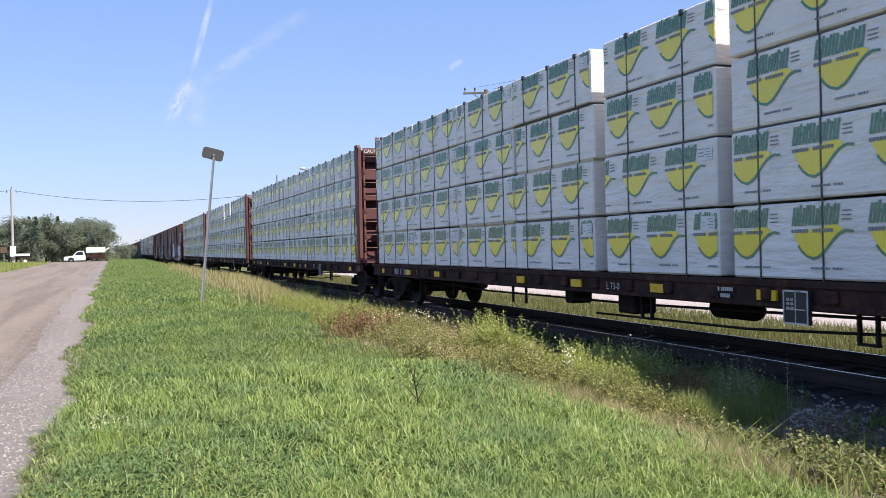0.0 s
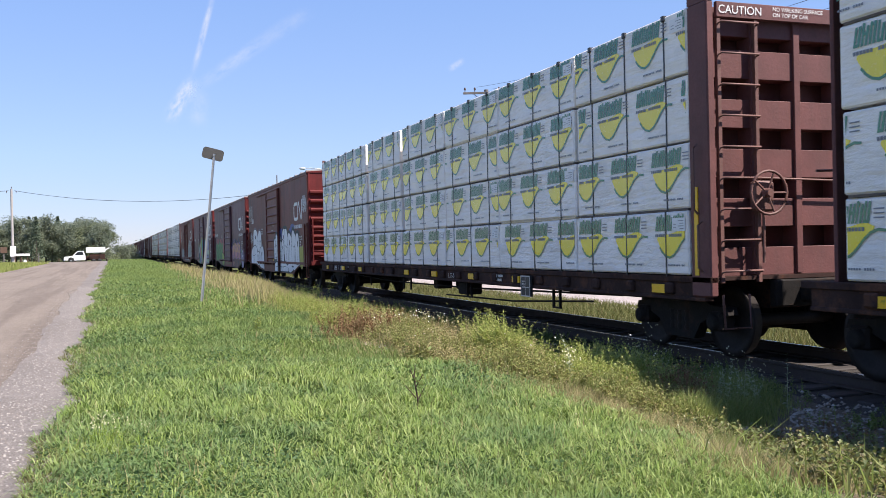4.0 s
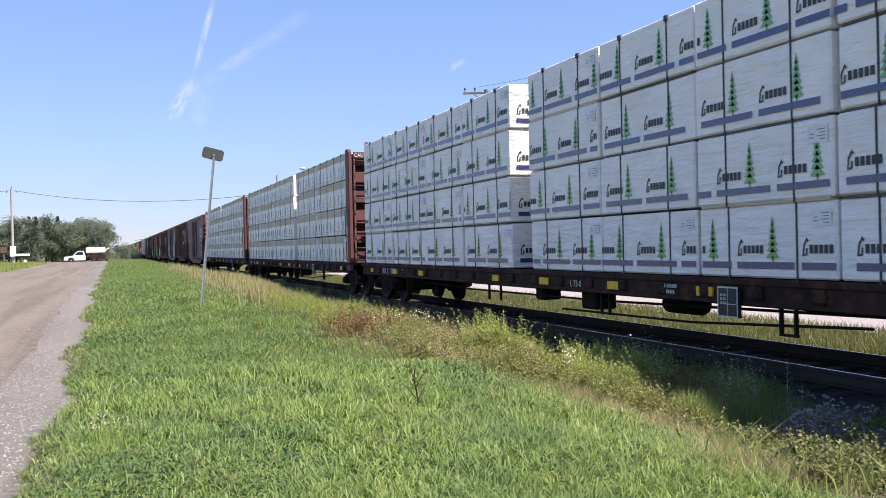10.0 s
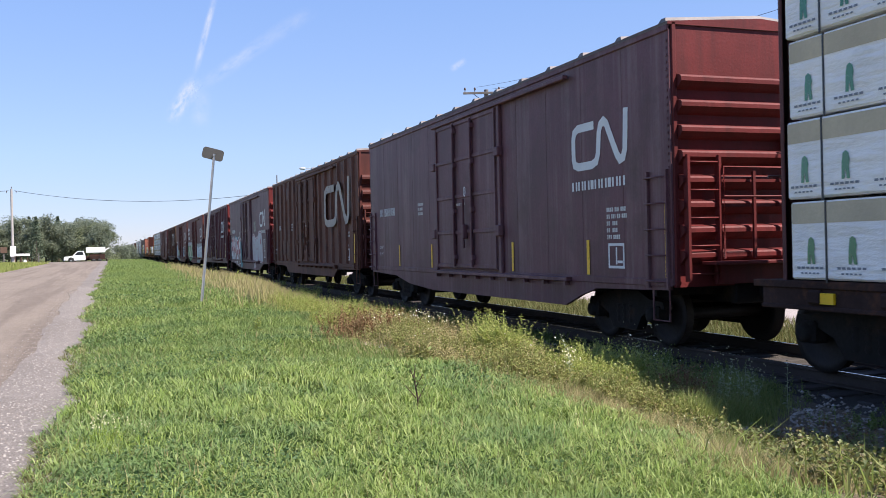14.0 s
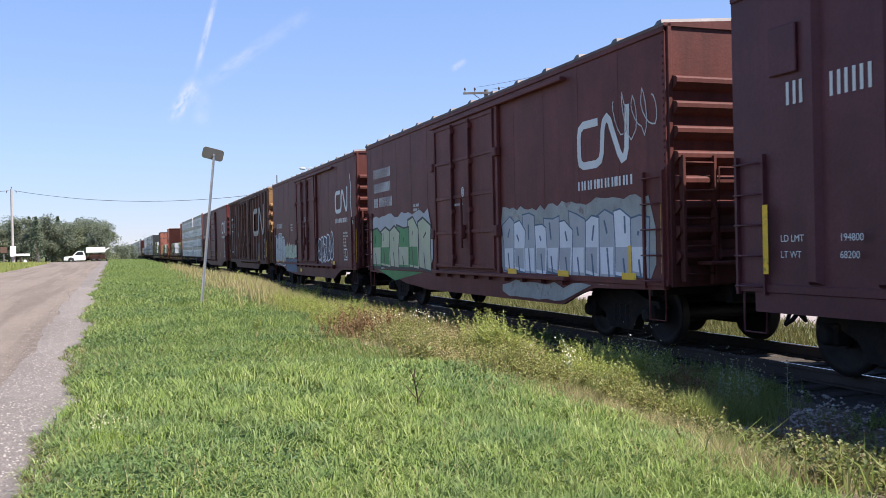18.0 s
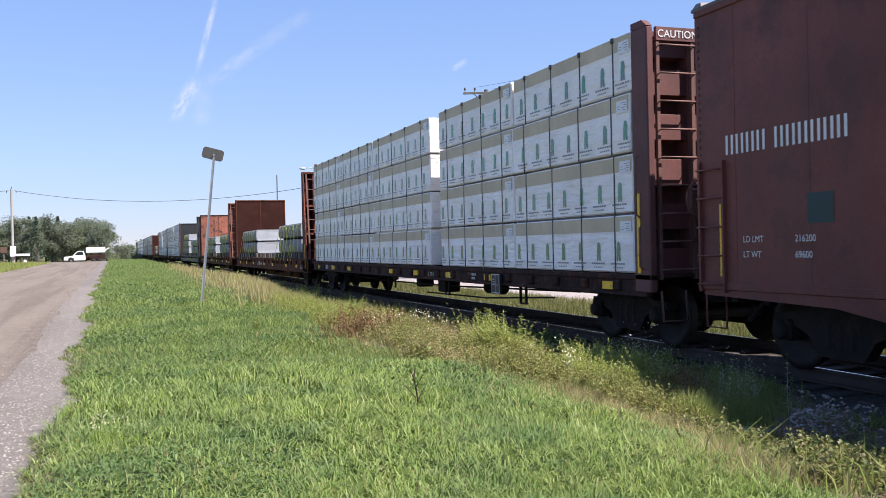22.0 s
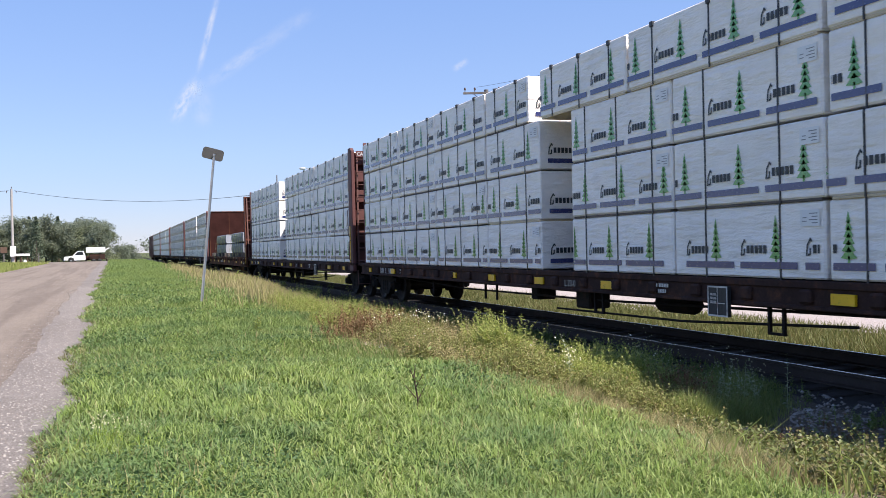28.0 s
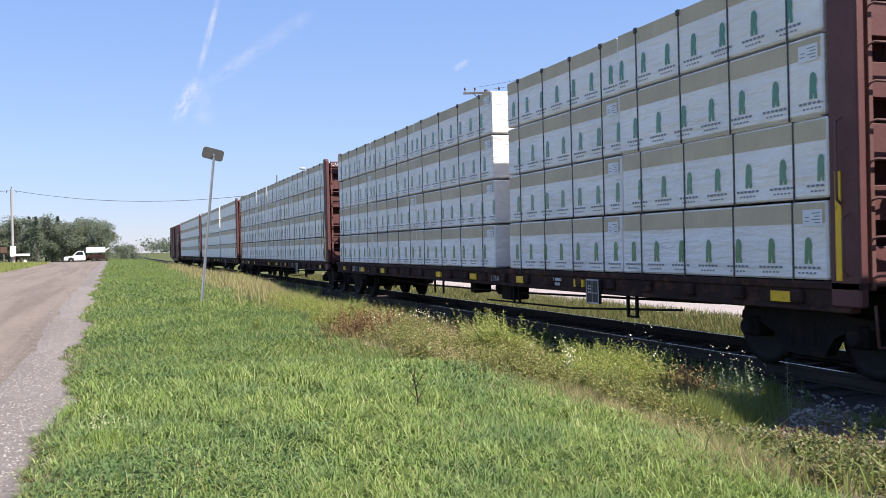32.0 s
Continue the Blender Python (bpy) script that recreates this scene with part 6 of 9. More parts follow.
    for i, (a, b) in enumerate(stacks_now):
        for tier in range(4):
            aa, bb = a, b
            if special == "step" and tier == 3 and i == 2:
                aa, bb = a + 1.15, b + 1.15
            if special == "step" and tier == 3 and i == 1:
                bb = b + 1.1
            if special == "step" and tier == 3 and i == 3:
                aa = a + 0.45
            lumber_pack(y, aa, bb, tier, kind, rng, i > 0 and a - stacks[i - 1][1] > 0.5)
    mid = stacks[len(stacks) // 2][0]
    far = Shape()
    for z0, z1 in TIERS:
        for a, b in ((0.0, mid - 0.3), (mid, 22.3)):
            far.box(0.16, 1.49, a, b, z0, z1, 0, 0.022)
    rides(tagged(new("lumber_stack", far.mesh("lumber_stack", ["wrap" if kind == "swoosh" else "wrapblue"])), "white-wrapped lumber packs on the far side of the beam", "lumber stack", kind="stuff"), y)
    return car


CH = [(0, 3.1), (3.14, 6.2), (6.5, 9.3), (9.65, 12.65), (12.7, 15.7), (15.75, 18.85), (18.9, 22.2)]
CB = [(0, 3.4), (3.45, 6.8), (6.95, 9.4), (9.55, 11.95), (12.1, 15.1), (15.15, 18.4), (18.45, 22.3)]
CC = [(0, 3.3), (3.35, 6.7), (7.1, 9.9), (10.4, 13.25), (13.3, 16.1), (16.15, 19.4), (19.45, 22.3)]
CD = [(0, 3.1), (3.15, 6.3), (6.35, 9.4), (9.45, 12.6), (12.85, 16.0), (16.3, 19.2), (19.25, 22.3)]
T1 = [(0, 3.25), (3.3, 5.7), (5.75, 8.2), (8.25, 10.8), (11.7, 14.2), (14.25, 16.65), (16.7, 19.6), (19.65, 22.4)]
T2 = [(0, 3.2), (3.25, 6.05), (6.1, 9.0), (10.2, 12.65), (12.7, 15.75), (15.8, 18.7), (18.75, 22.2)]
T3 = [(0, 2.6), (2.65, 5.25), (5.3, 8.8), (8.85, 11.35), (13.0, 15.75), (15.8, 18.3), (18.35, 21.7)]
R1 = [(0, 4.2), (4.23, 8.35), (9.1, 14.1), (14.13, 18.2), (18.23, 22.3)]
R3 = [(0, 4.9), (4.93, 8.2), (8.23, 11.05), (11.2, 15.5), (15.53, 18.95), (19.0, 22.3)]
for y, kind, stacks, special in ((3.3, "swoosh", CH, None), (28.05, "swoosh", CB, None), (53.0, "swoosh", CC, None), (78.0, "swoosh", CD, None),
                                 (173.5, "tree", T1, None), (198.25, "figure", R1, None), (222.8, "figure", R3, None), (383.6, "figure", R1, None),
                                 (477.9, "tree", T2, "step"), (502.1, "tree", T3, None),
                                 (548.7, "figure", R1, None), (573.3, "figure", CD, None), (598.0, "figure", R1, None), (622.6, "figure", R3, None)):
    centerbeam(y, kind, stacks, "beamred", int(y), special=special)


# -- bulkhead flatcars with cast metal slabs --
def flat_bulkhead(car, plate, frame, at):
    """A tall end wall: plate towards the load (+y), sloping braces outside (-y)."""
    b = part("bulkhead", kept(("fb", plate), lambda: Shape().box(-1.5, 1.5, -0.06, 0.0, 1.1, 4.60, 0, 0.015).mesh("bulkhead", [plate])), car, "tall steel end wall", at)
    part("rim", kept(("rim", plate), lambda: Shape().box(-1.5, -1.44, 0.002, 0.035, 1.1, 4.60, 0, 0.008).box(1.44, 1.5, 0.002, 0.035, 1.1, 4.60, 0, 0.008).box(-1.44, 1.44, 0.002, 0.035, 4.53, 4.60, 0, 0.008).box(-0.012, 0.012, 0.002, 0.008, 1.2, 4.5).mesh("rim", ["black" if plate == "black" else "rustsill" if plate == "rust" else "silldark"])), b, "worn steel rim with chipped paint")
    for x in (-1.5, 1.46):
        part("side_plate", kept(("sp", frame), lambda: Shape().prism([(-0.78, 0.66), (0.0, 0.66), (0.0, 4.60), (-0.24, 4.60)], 0, 0.04, "x").mesh("side_plate", [frame])), b, at=pose(x, 0, 0))
    part("top_rail", kept(("tr", frame), lambda: Shape().box(-1.46, 1.46, -0.24, -0.06, 4.52, 4.60, 0, 0.01).mesh("top_rail", [frame])), b)
    for x in (-0.42, -0.2, 0.62, 0.84):
        part("brace", kept(("br", frame), lambda: Shape().prism([(-0.76, 0.95), (-0.64, 0.95), (-0.12, 4.52), (-0.24, 4.52)], -0.06, 0.06, "x").mesh("brace", [frame])), b, at=pose(x, 0, 0))
    for z in (2.1, 3.2):
        part("cross_rail", kept(("cr", frame), lambda: Shape().box(-1.45, 1.45, -0.30, -0.06, 0, 0.09, 0, 0.01).mesh("cross_rail", [frame])), b, at=pose(0, 0, z))
    for x in (-1.05, 0.2, 1.15):
        part("stiffener", kept(("st", frame), lambda: Shape().box(-0.05, 0.05, -0.20, -0.06, 1.1, 4.5, 0, 0.01).mesh("stiffener", [frame])), b, at=pose(x, 0, 0))
    return b


def flat_ladder(frame):
    s = Shape()
    for x in (-1.36, -0.84):
        s.prism([(-0.80, 0.95), (-0.74, 0.95), (-0.22, 4.50), (-0.28, 4.50)], x - 0.03, x + 0.03, "x")
    for i in range(9):
        z = 1.1 + i * 0.4
        y = -0.77 + (z - 0.95) / 3.55 * 0.52
        s.tube([(-1.36, y, z), (-0.84, y, z)], 0.016, 5)
    s.tube([(-0.84, -0.62, 2.35), (1.4, -0.62, 2.28)], 0.018, 5)
    return s.mesh("ladder", ["rung" if frame != "black" else "black"])


def flat_frame(L, sill):
    s = Shape()
    for sx in (-1, 1):
        s.box(*sorted((sx * 1.46, sx * 1.50)), -0.1, L + 0.1, 0.66, 1.14)
        s.box(*sorted((sx * 1.38, sx * 1.52)), -0.1, L + 0.1, 1.12, 1.17, 0, 0.01)
        s.box(*sorted((sx * 1.38, sx * 1.52)), -0.1, L + 0.1, 0.62, 0.67, 0, 0.01)
        for i in range(18):
            u = 1.0 + i * (L - 2) / 17
            s.box(*sorted((sx * 1.5, sx * 1.57)), u - 0.09, u + 0.09, 0.92, 1.08, 0, 0.025)
    s.box(-1.40, 1.40, -0.1, L + 0.1, 1.08, 1.15, 1)
    s.box(-0.35, 0.35, 0, L, 0.62, 1.08)
    s.prism([(3.8, 0.62), (4.6, 0.20), (L - 4.6, 0.20), (L - 3.8, 0.62)], -0.35, 0.35, "x")
    for i in range(12):
        u = 0.5 + i * (L - 1) / 11
        s.box(-1.44, 1.44, u - 0.05, u + 0.05, 0.7, 1.08)
    s.box(-1.3, 1.3, -0.75, -0.1, 1.0, 1.06, 1)
    return s.mesh("underframe", [sill, "darkwood"])


def slab_mesh(L, h, w=2.5, seed=0):
    """A cast slab: bowed sides, rounded edges, pale sawn ends."""
    s = Shape()
    hw = w / 2
    prof = [(-hw + 0.06, 0), (hw - 0.06, 0), (hw, 0.05), (hw + 0.03, h * 0.5), (hw, h - 0.05), (hw - 0.06, h), (-hw + 0.06, h), (-hw, h - 0.05), (-hw - 0.03, h * 0.5), (-hw, 0.05)]
    n, k = len(prof), 7
    vs = []
    for i in range(k):
        t = i / (k - 1)
        for x, z in prof:
            vs.append((x + 0.012 * math.sin(5 * t + seed), t * L + 0.03 * math.sin(z / h * 3.0) * (1 if i in (0, k - 1) else 0), z))
    s.add(vs, [[i * n + j, i * n + (j + 1) % n, (i + 1) * n + (j + 1) % n, (i + 1) * n + j] for i in range(k - 1) for j in range(n)], 0)
    s.add(vs[:n], [list(range(n))], 1)
    s.add(vs[-n:], [list(range(n))], 1)
    s.sheet(bars(["xxx xxxxx"], L * 0.6, h * 0.55, 0.10), -hw - 0.065, 2)
    return s.mesh("metal_slab", ["ingot", "ingotend", "blackink"])


def tie_down(z_top, lean):
    s = Shape()
    w = 0.031
    def band(p, q, ww):
        s.add([(p[0], p[1] - ww, p[2]), (p[0], p[1] + ww, p[2]), (q[0], q[1] + ww, q[2]), (q[0], q[1] - ww, q[2]),
               (p[0] - 0.006, p[1] - ww, p[2]), (p[0] - 0.006, p[1] + ww, p[2]), (q[0] - 0.006, q[1] + ww, q[2]), (q[0] - 0.006, q[1] - ww, q[2])],
              [(0, 1, 2, 3), (4, 5, 6, 7), (0, 4, 7, 3), (1, 5, 6, 2), (0, 1, 5, 4), (3, 2, 6, 7)])
    band((-1.34, 0.0, z_top - 0.08), (-1.53, lean, 1.02), w)
    band((-1.34, -0.12, z_top - 0.08), (-1.335, -0.16, 1.42), w)
    band((-1.34, -0.12, z_top - 0.08), (-0.95, -0.12, z_top + 0.012), w)
    band((-0.95, -0.12, z_top + 0.012), (1.0, -0.12, z_top + 0.012), w)
    for k in range(7):
        t = 0.08 + 0.13 * k
        p = Vector((-1.348, 0.0, z_top - 0.08)).lerp(Vector((-1.538, lean, 1.02)), t)
        q = Vector((-1.348, 0.0, z_top - 0.08)).lerp(Vector((-1.538, lean, 1.02)), t + 0.05)
        s.add([(p.x, p.y - 0.008, p.z), (p.x, p.y + 0.008, p.z), (q.x, q.y + 0.008, q.z), (q.x, q.y - 0.008, q.z)], [(0, 1, 2, 3)], 1)
    band((-1.34, -0.02, z_top - 0.08), (-0.95, 0.0, z_top + 0.012), w)
    band((-0.95, 0.0, z_top + 0.012), (1.0, 0.0, z_top + 0.012), w)
    s.box(-1.56, -1.50, lean - 0.05, lean + 0.05, 0.93, 1.06, 1, 0.01)
    return s


def flatcar(y, L, inner, plate, frame, frame2, sill, label, groups, layers, web, seed):
    rng = random.Random(seed)
    car = rides(tagged(new("bulkhead_flatcar"), label, "flatcar", "cars of the freight train"), y)
    part("underframe", kept(("flat", L, sill), lambda: flat_frame(L, sill)), car, "rust-streaked side sills and wooden deck")
    for fr, at in ((frame, pose(0, 0.80, 0)), (frame2, pose(0, inner, 0, 0, 0, 180))):
        b = flat_bulkhead(car, plate, fr, at)
        part("ladder", kept(("fl", fr), lambda: flat_ladder(fr)), b)
    part("brake_wheel", kept("brake_wheel", brake_wheel_mesh), car, "iron hand-brake wheel", pose(0.1, -0.12, 2.25))
    part("brake_rigging", kept("cb_rig", hanging_gear), car)
    marking(car, "reflector", [rect(0.32, 0.40, 0.78, 1.75)], "yellow", 0.012, "yellow reflective strip")
    for k, u in enumerate((2.2, 4.6, 8.2, 10.7, 14.4, 17.0, 19.6)):
        part("reflector", kept("reflector2", lambda: Shape().box(N_SIDE - 0.012, N_SIDE + 0.02, -0.17, 0.17, 0.80, 0.94).mesh("reflector", ["yellow"])), car, "yellow reflective plate", pose(0, u, 0))
    marking(car, "data_panel", [rect(1.0, 1.4, 0.78, 0.81), rect(1.0, 1.4, 1.05, 1.08), rect(1.0, 1.03, 0.8, 1.06), rect(1.37, 1.4, 0.8, 1.06), rect(1.19, 1.21, 0.8, 1.06)], "white", 0.008, "white-framed data panel")
    marking(car, "lettering", bars(["xx xxxxxx"], 12.8, 0.80, 0.2), "whiteworn", 0.008)
    running_gear(car, -0.1, L + 0.1, 2.4, L - 2.4)
    k = 0
    while 1.5 + k * 0.66 < inner - 0.5:
        rides(tagged(new("timber_block", kept(("block", k % 3 == 2), lambda: Shape().box(-1.38, 1.38, -0.13, 0.13, 0, 0.25, 0, 0.015).mesh("timber_block", ["timber" if k % 3 < 2 else "darkwood"]))), "weathered timber block on a flatcar deck", "timber", "timber blocks on the flatcars"), y + 1.5 + k * 0.66 + rng.uniform(-0.05, 0.05), XC + rng.uniform(-0.05, 0.05), 1.152)
        k += 1
    for a, b2, tops in groups:
        w = b2 - a
        z = 1.405
        for i in range(tops):
            h = layers
            rides(tagged(new("metal_slab", kept(("slab", round(w, 1), h), lambda: slab_mesh(w, h))), "grey cast aluminium slab with a pale sawn end", "metal slab", "metal slabs on the flatcars"), y + a + rng.uniform(-0.06, 0.06), XC + rng.uniform(-0.03, 0.03), z)
            z += h
            if i + 1 < tops:
                for u in (0.5, w / 2, w - 0.5):
                    rides(tagged(new("spacer", kept("spacer", lambda: Shape().box(-1.15, 1.15, -0.06, 0.06, 0, 0.075, 0, 0.01).mesh("spacer", ["darkwood"]))), "dark timber spacer between two metal slabs", "spacer", "timber spacers between slabs"), y + a + u, XC, z)
                z += 0.075
        n = 6
        for k in range(n):
            u = a + 0.54 + k * (w - 1.16) / (n - 1)
            m = web if rng.random() < 0.85 else "webbing" if web == "webgrey" else "webgrey"
            zt = round(z, 2)
            lean = rng.choice((0.42, 0.52, 0.62))
            rides(tagged(new("tie_down_strap", kept(("tie", zt, lean, m), lambda: tie_down(zt, lean).mesh("tie_down_strap", [m, "iron"]))), "yellow webbing strap over metal slabs", "strap", "tie-down straps"), y + u)
    return car


flatcar(407.5, 22.0, 21.33, "rust", "orangedirty", "rust", "rustsill", "rusty bulkhead flatcar with orange braces carrying metal slabs", [(2.35, 7.6, 2), (14.68, 19.94, 2)], 0.585, "webbing", 1)
flatcar(431.9, 20.9, 20.2, "orange", "orangedirty", "rust", "rustsill", "bulkhead flatcar with flaking orange end walls carrying metal slabs", [(2.75, 8.1, 2), (11.1, 16.7, 2)], 0.585, "webbing", 2)
flatcar(455.0, 21.2, 20.55, "black", "black", "black", "black", "black bulkhead flatcar carrying stacked metal slabs", [(1.2, 9.6, 2), (13.0, 18.45, 3)], 0.585, "webbing", 3)
flatcar(525.9, 21.0, 20.3, "rust", "orangedirty", "rust", "rustsill", "rusty bulkhead flatcar with an orange leading frame and metal slabs", [(2.95, 8.43, 2), (11.53, 17.07, 2)], 0.585, "webgrey", 4)


# ---- plants ----
def mass(name, V, F, mat, label, category, smooth=False):
    """One mesh out of many alike pieces. V: pieces x points x 3; F: the triangles of one piece."""
    k, p = V.shape[0], V.shape[1]
    idx = (F[None] + (np.arange(k) * p)[:, None, None]).reshape(-1).astype(np.int32)
    me = bpy.data.meshes.new(name)
    me.vertices.add(k * p)
    me.vertices.foreach_set("co", V.reshape(-1).astype(np.float32))
    me.loops.add(len(idx))
    me.loops.foreach_set("vertex_index", idx)
    nt = len(idx) // 3
    me.polygons.add(nt)
    me.polygons.foreach_set("loop_start", np.arange(0, nt * 3, 3, dtype=np.int32))
    me.update(calc_edges=True)
    me.materials.append(mat)
    ob = new(name, me)
    return tagged(ob, label, category, kind="stuff") if label else ob


BLADE = np.array([(0, 1, 2), (1, 3, 2), (2, 3, 4)])


def blades(x, y, h, w, lean=0.45):
    n = len(x)
    z = land(x, y) - 0.01
    a, b = np.random.uniform(0, math.tau, n), np.random.uniform(0, math.tau, n)
    dx, dy = np.cos(a) * w / 2, np.sin(a) * w / 2
    l = h * np.random.uniform(0.1, 1.0, n) * lean
    lx, ly = np.cos(b) * l, np.sin(b) * l
    P = np.stack([np.stack([x - dx, y - dy, z], 1), np.stack([x + dx, y + dy, z], 1),
                  np.stack([x - dx * 0.8 + lx * 0.3, y - dy * 0.8 + ly * 0.3, z + h * 0.55], 1), np.stack([x + dx * 0.8 + lx * 0.3, y + dy * 0.8 + ly * 0.3, z + h * 0.55], 1),
                  np.stack([x + lx, y + ly, z + h * np.random.uniform(0.8, 1.0, n)], 1)], 1)
    return P


def patchy(x, y, f, s):
    return 0.5 + 0.25 * np.sin(f * x + 1.3 * np.sin(f * 0.7 * y + s)) + 0.25 * np.sin(f * 0.8 * y + 1.7 * np.sin(f * 0.6 * x + 2 * s))


M["grass"] = island("meadow_grass", [(0.10, 0.155, 0.035), (0.17, 0.25, 0.055), (0.23, 0.32, 0.075), (0.40, 0.46, 0.18), (0.21, 0.285, 0.07), (0.29, 0.37, 0.10)], 0.5, 0.38, 0.32,
                   wave=(((0.10, 0.19, 0.08), 0.9, 0.46, 0.62, 0.50), ((0.33, 0.39, 0.12), 1.7, 0.50, 0.68, 0.32), ((0.08, 0.12, 0.035), 5.0, 0.52, 0.70, 0.40)))
M["clover"] = island("clover_leaves", [(0.09, 0.15, 0.045), (0.13, 0.21, 0.06), (0.18, 0.26, 0.08), (0.12, 0.20, 0.075)], 0.6, 0.32, 0.25, wave=(((0.06, 0.12, 0.065), 1.0, 0.45, 0.6, 0.5),))
M["straw"] = island("dry_grass", [(0.33, 0.27, 0.13), (0.42, 0.35, 0.18), (0.30, 0.29, 0.11), (0.35, 0.28, 0.15)], 0.7, 0.25)
M["weed"] = island("weed_leaves", [(0.10, 0.145, 0.035), (0.16, 0.21, 0.055), (0.22, 0.26, 0.08), (0.13, 0.165, 0.045)], 0.6, 0.35)
M["ivy"] = island("broad_leaves", [(0.085, 0.115, 0.03), (0.16, 0.19, 0.055), (0.21, 0.20, 0.07), (0.12, 0.09, 0.045)], 0.5, 0.3, 0.4)
M["weedyellow"] = island("yellowed_weeds", [(0.31, 0.36, 0.08), (0.22, 0.28, 0.06), (0.41, 0.43, 0.14), (0.33, 0.31, 0.10)], 0.55, 0.4)
M["dock"] = island("red_brown_weed", [(0.20, 0.10, 0.05), (0.28, 0.15, 0.08), (0.15, 0.10, 0.045), (0.24, 0.20, 0.08)], 0.7, 0.2)
M["bankgrass"] = island("bank_grass", [(0.18, 0.24, 0.055), (0.24, 0.29, 0.075), (0.33, 0.34, 0.12), (0.15, 0.19, 0.05)], 0.5, 0.4)
M["palegreen"] = island("pale_weed_leaves", [(0.24, 0.29, 0.15), (0.34, 0.38, 0.22), (0.44, 0.46, 0.31), (0.20, 0.25, 0.12)], 0.6, 0.35)
M["herb"] = island("bank_herb_leaves", [(0.17, 0.20, 0.05), (0.26, 0.28, 0.08), (0.22, 0.17, 0.07), (0.33, 0.34, 0.12), (0.15, 0.18, 0.05)], 0.6, 0.35)
M["freshgreen"] = island("fresh_herb_leaves", [(0.20, 0.30, 0.04), (0.28, 0.38, 0.06), (0.36, 0.42, 0.10)], 0.5, 0.4)
M["verge"] = island("verge_grass", [(0.13, 0.145, 0.045), (0.19, 0.18, 0.065), (0.11, 0.14, 0.04), (0.19, 0.145, 0.065)], 0.6, 0.3)
M["cream"] = island("cream_petals", [(0.48, 0.47, 0.28), (0.58, 0.55, 0.38)], 0.6, 0.3)
M["petal"] = island("white_petals", [(0.75, 0.75, 0.70), (0.85, 0.84, 0.8), (0.78, 0.76, 0.6)], 0.6, 0.3)

ARCH = np.array([(0, 1, 2), (1, 3, 2), (2, 3, 4), (3, 5, 4), (4, 5, 6)])
SPIKE = np.array([(0, 1, 2)])


def arched(x, y, h, w, a, reach):
    """Broad blades that arch over towards the heading a and droop at the tip."""
    z = land(x, y) - 0.01
    sx, sy = -np.sin(a) * w / 2, np.cos(a) * w / 2
    cx, cy = np.cos(a) * reach, np.sin(a) * reach
    tip = np.random.uniform(0.35, 1.0, len(x))
    rows = []
    for t, k, wd in ((0.0, 0.0, 0.7), (0.10, 0.55, 1.0), (0.42, 0.93, 0.85)):
        for e in (-1, 1):
            rows.append(np.stack([x + cx * t + e * sx * wd, y + cy * t + e * sy * wd, z + h * k], 1))
    rows.append(np.stack([x + cx, y + cy, z + h * tip], 1))
    return np.stack(rows, 1)


def spikes(x, y, h, w):
    """Far blades, one narrow triangle each."""
    z = land(x, y) - 0.01
    a, b = np.random.uniform(0, math.tau, len(x)), np.random.uniform(0, math.tau, len(x))
    l = h * np.random.uniform(0.1, 0.9, len(x))
    return np.stack([np.stack([x - np.cos(a) * w / 2, y - np.sin(a) * w / 2, z], 1), np.stack([x + np.cos(a) * w / 2, y + np.sin(a) * w / 2, z], 1), np.stack([x + np.cos(b) * l, y + np.sin(b) * l, z + h], 1)], 1)


def meadow(n, y0, y1, more=0.0):
    """Spots in the meadow between the road and the bank, closer together near the viewer."""
    y = 1.0 / (1.0 / y0 + (1.0 / y1 - 1.0 / y0) * np.random.rand(n))
    lo, hi = -0.42 + edge_wobble(y), bank_edge(y) + more
    return lo + (hi - lo) * np.random.rand(n), y


def tufts(n, per, y0, y1, spread, low, high, wide, shape):
    cx, cy = meadow(n, y0, y1, 0.12)
    tall = np.random.uniform(0.55, 1.15, n) * (0.6 + 0.7 * patchy(cx, cy, 1.1, 0.6))
    to = np.random.uniform(0, math.tau, n)
    i = np.repeat(np.arange(n), per)
    k = len(i)
    ang = np.random.uniform(0, math.tau, k)
    rad = np.abs(np.random.normal(0, spread, k)) * (1 + cy[i] * 0.04)
    x, y = cx[i] + rad * np.cos(ang), cy[i] + rad * np.sin(ang)
    keep = x > -0.46 + edge_wobble(y)
    i, x, y, ang = i[keep], x[keep], y[keep], ang[keep]
    h = np.random.uniform(low, high, len(x)) * tall[i]
    a = np.where(np.random.rand(len(x)) < 0.55, to[i] + np.random.normal(0, 0.6, len(x)), ang)
    w = np.random.uniform(0.6, 1.1, len(x)) * wide * (y / 4) ** 0.72
    V = arched(x, y, h, w, a, h * np.random.uniform(0.2, 1.7, len(x))) if shape is ARCH else blades(x, y, h, w, 1.0)
    mass("meadow_grass", V, shape, M["grass"], "bright green uncut meadow grass", "grass")


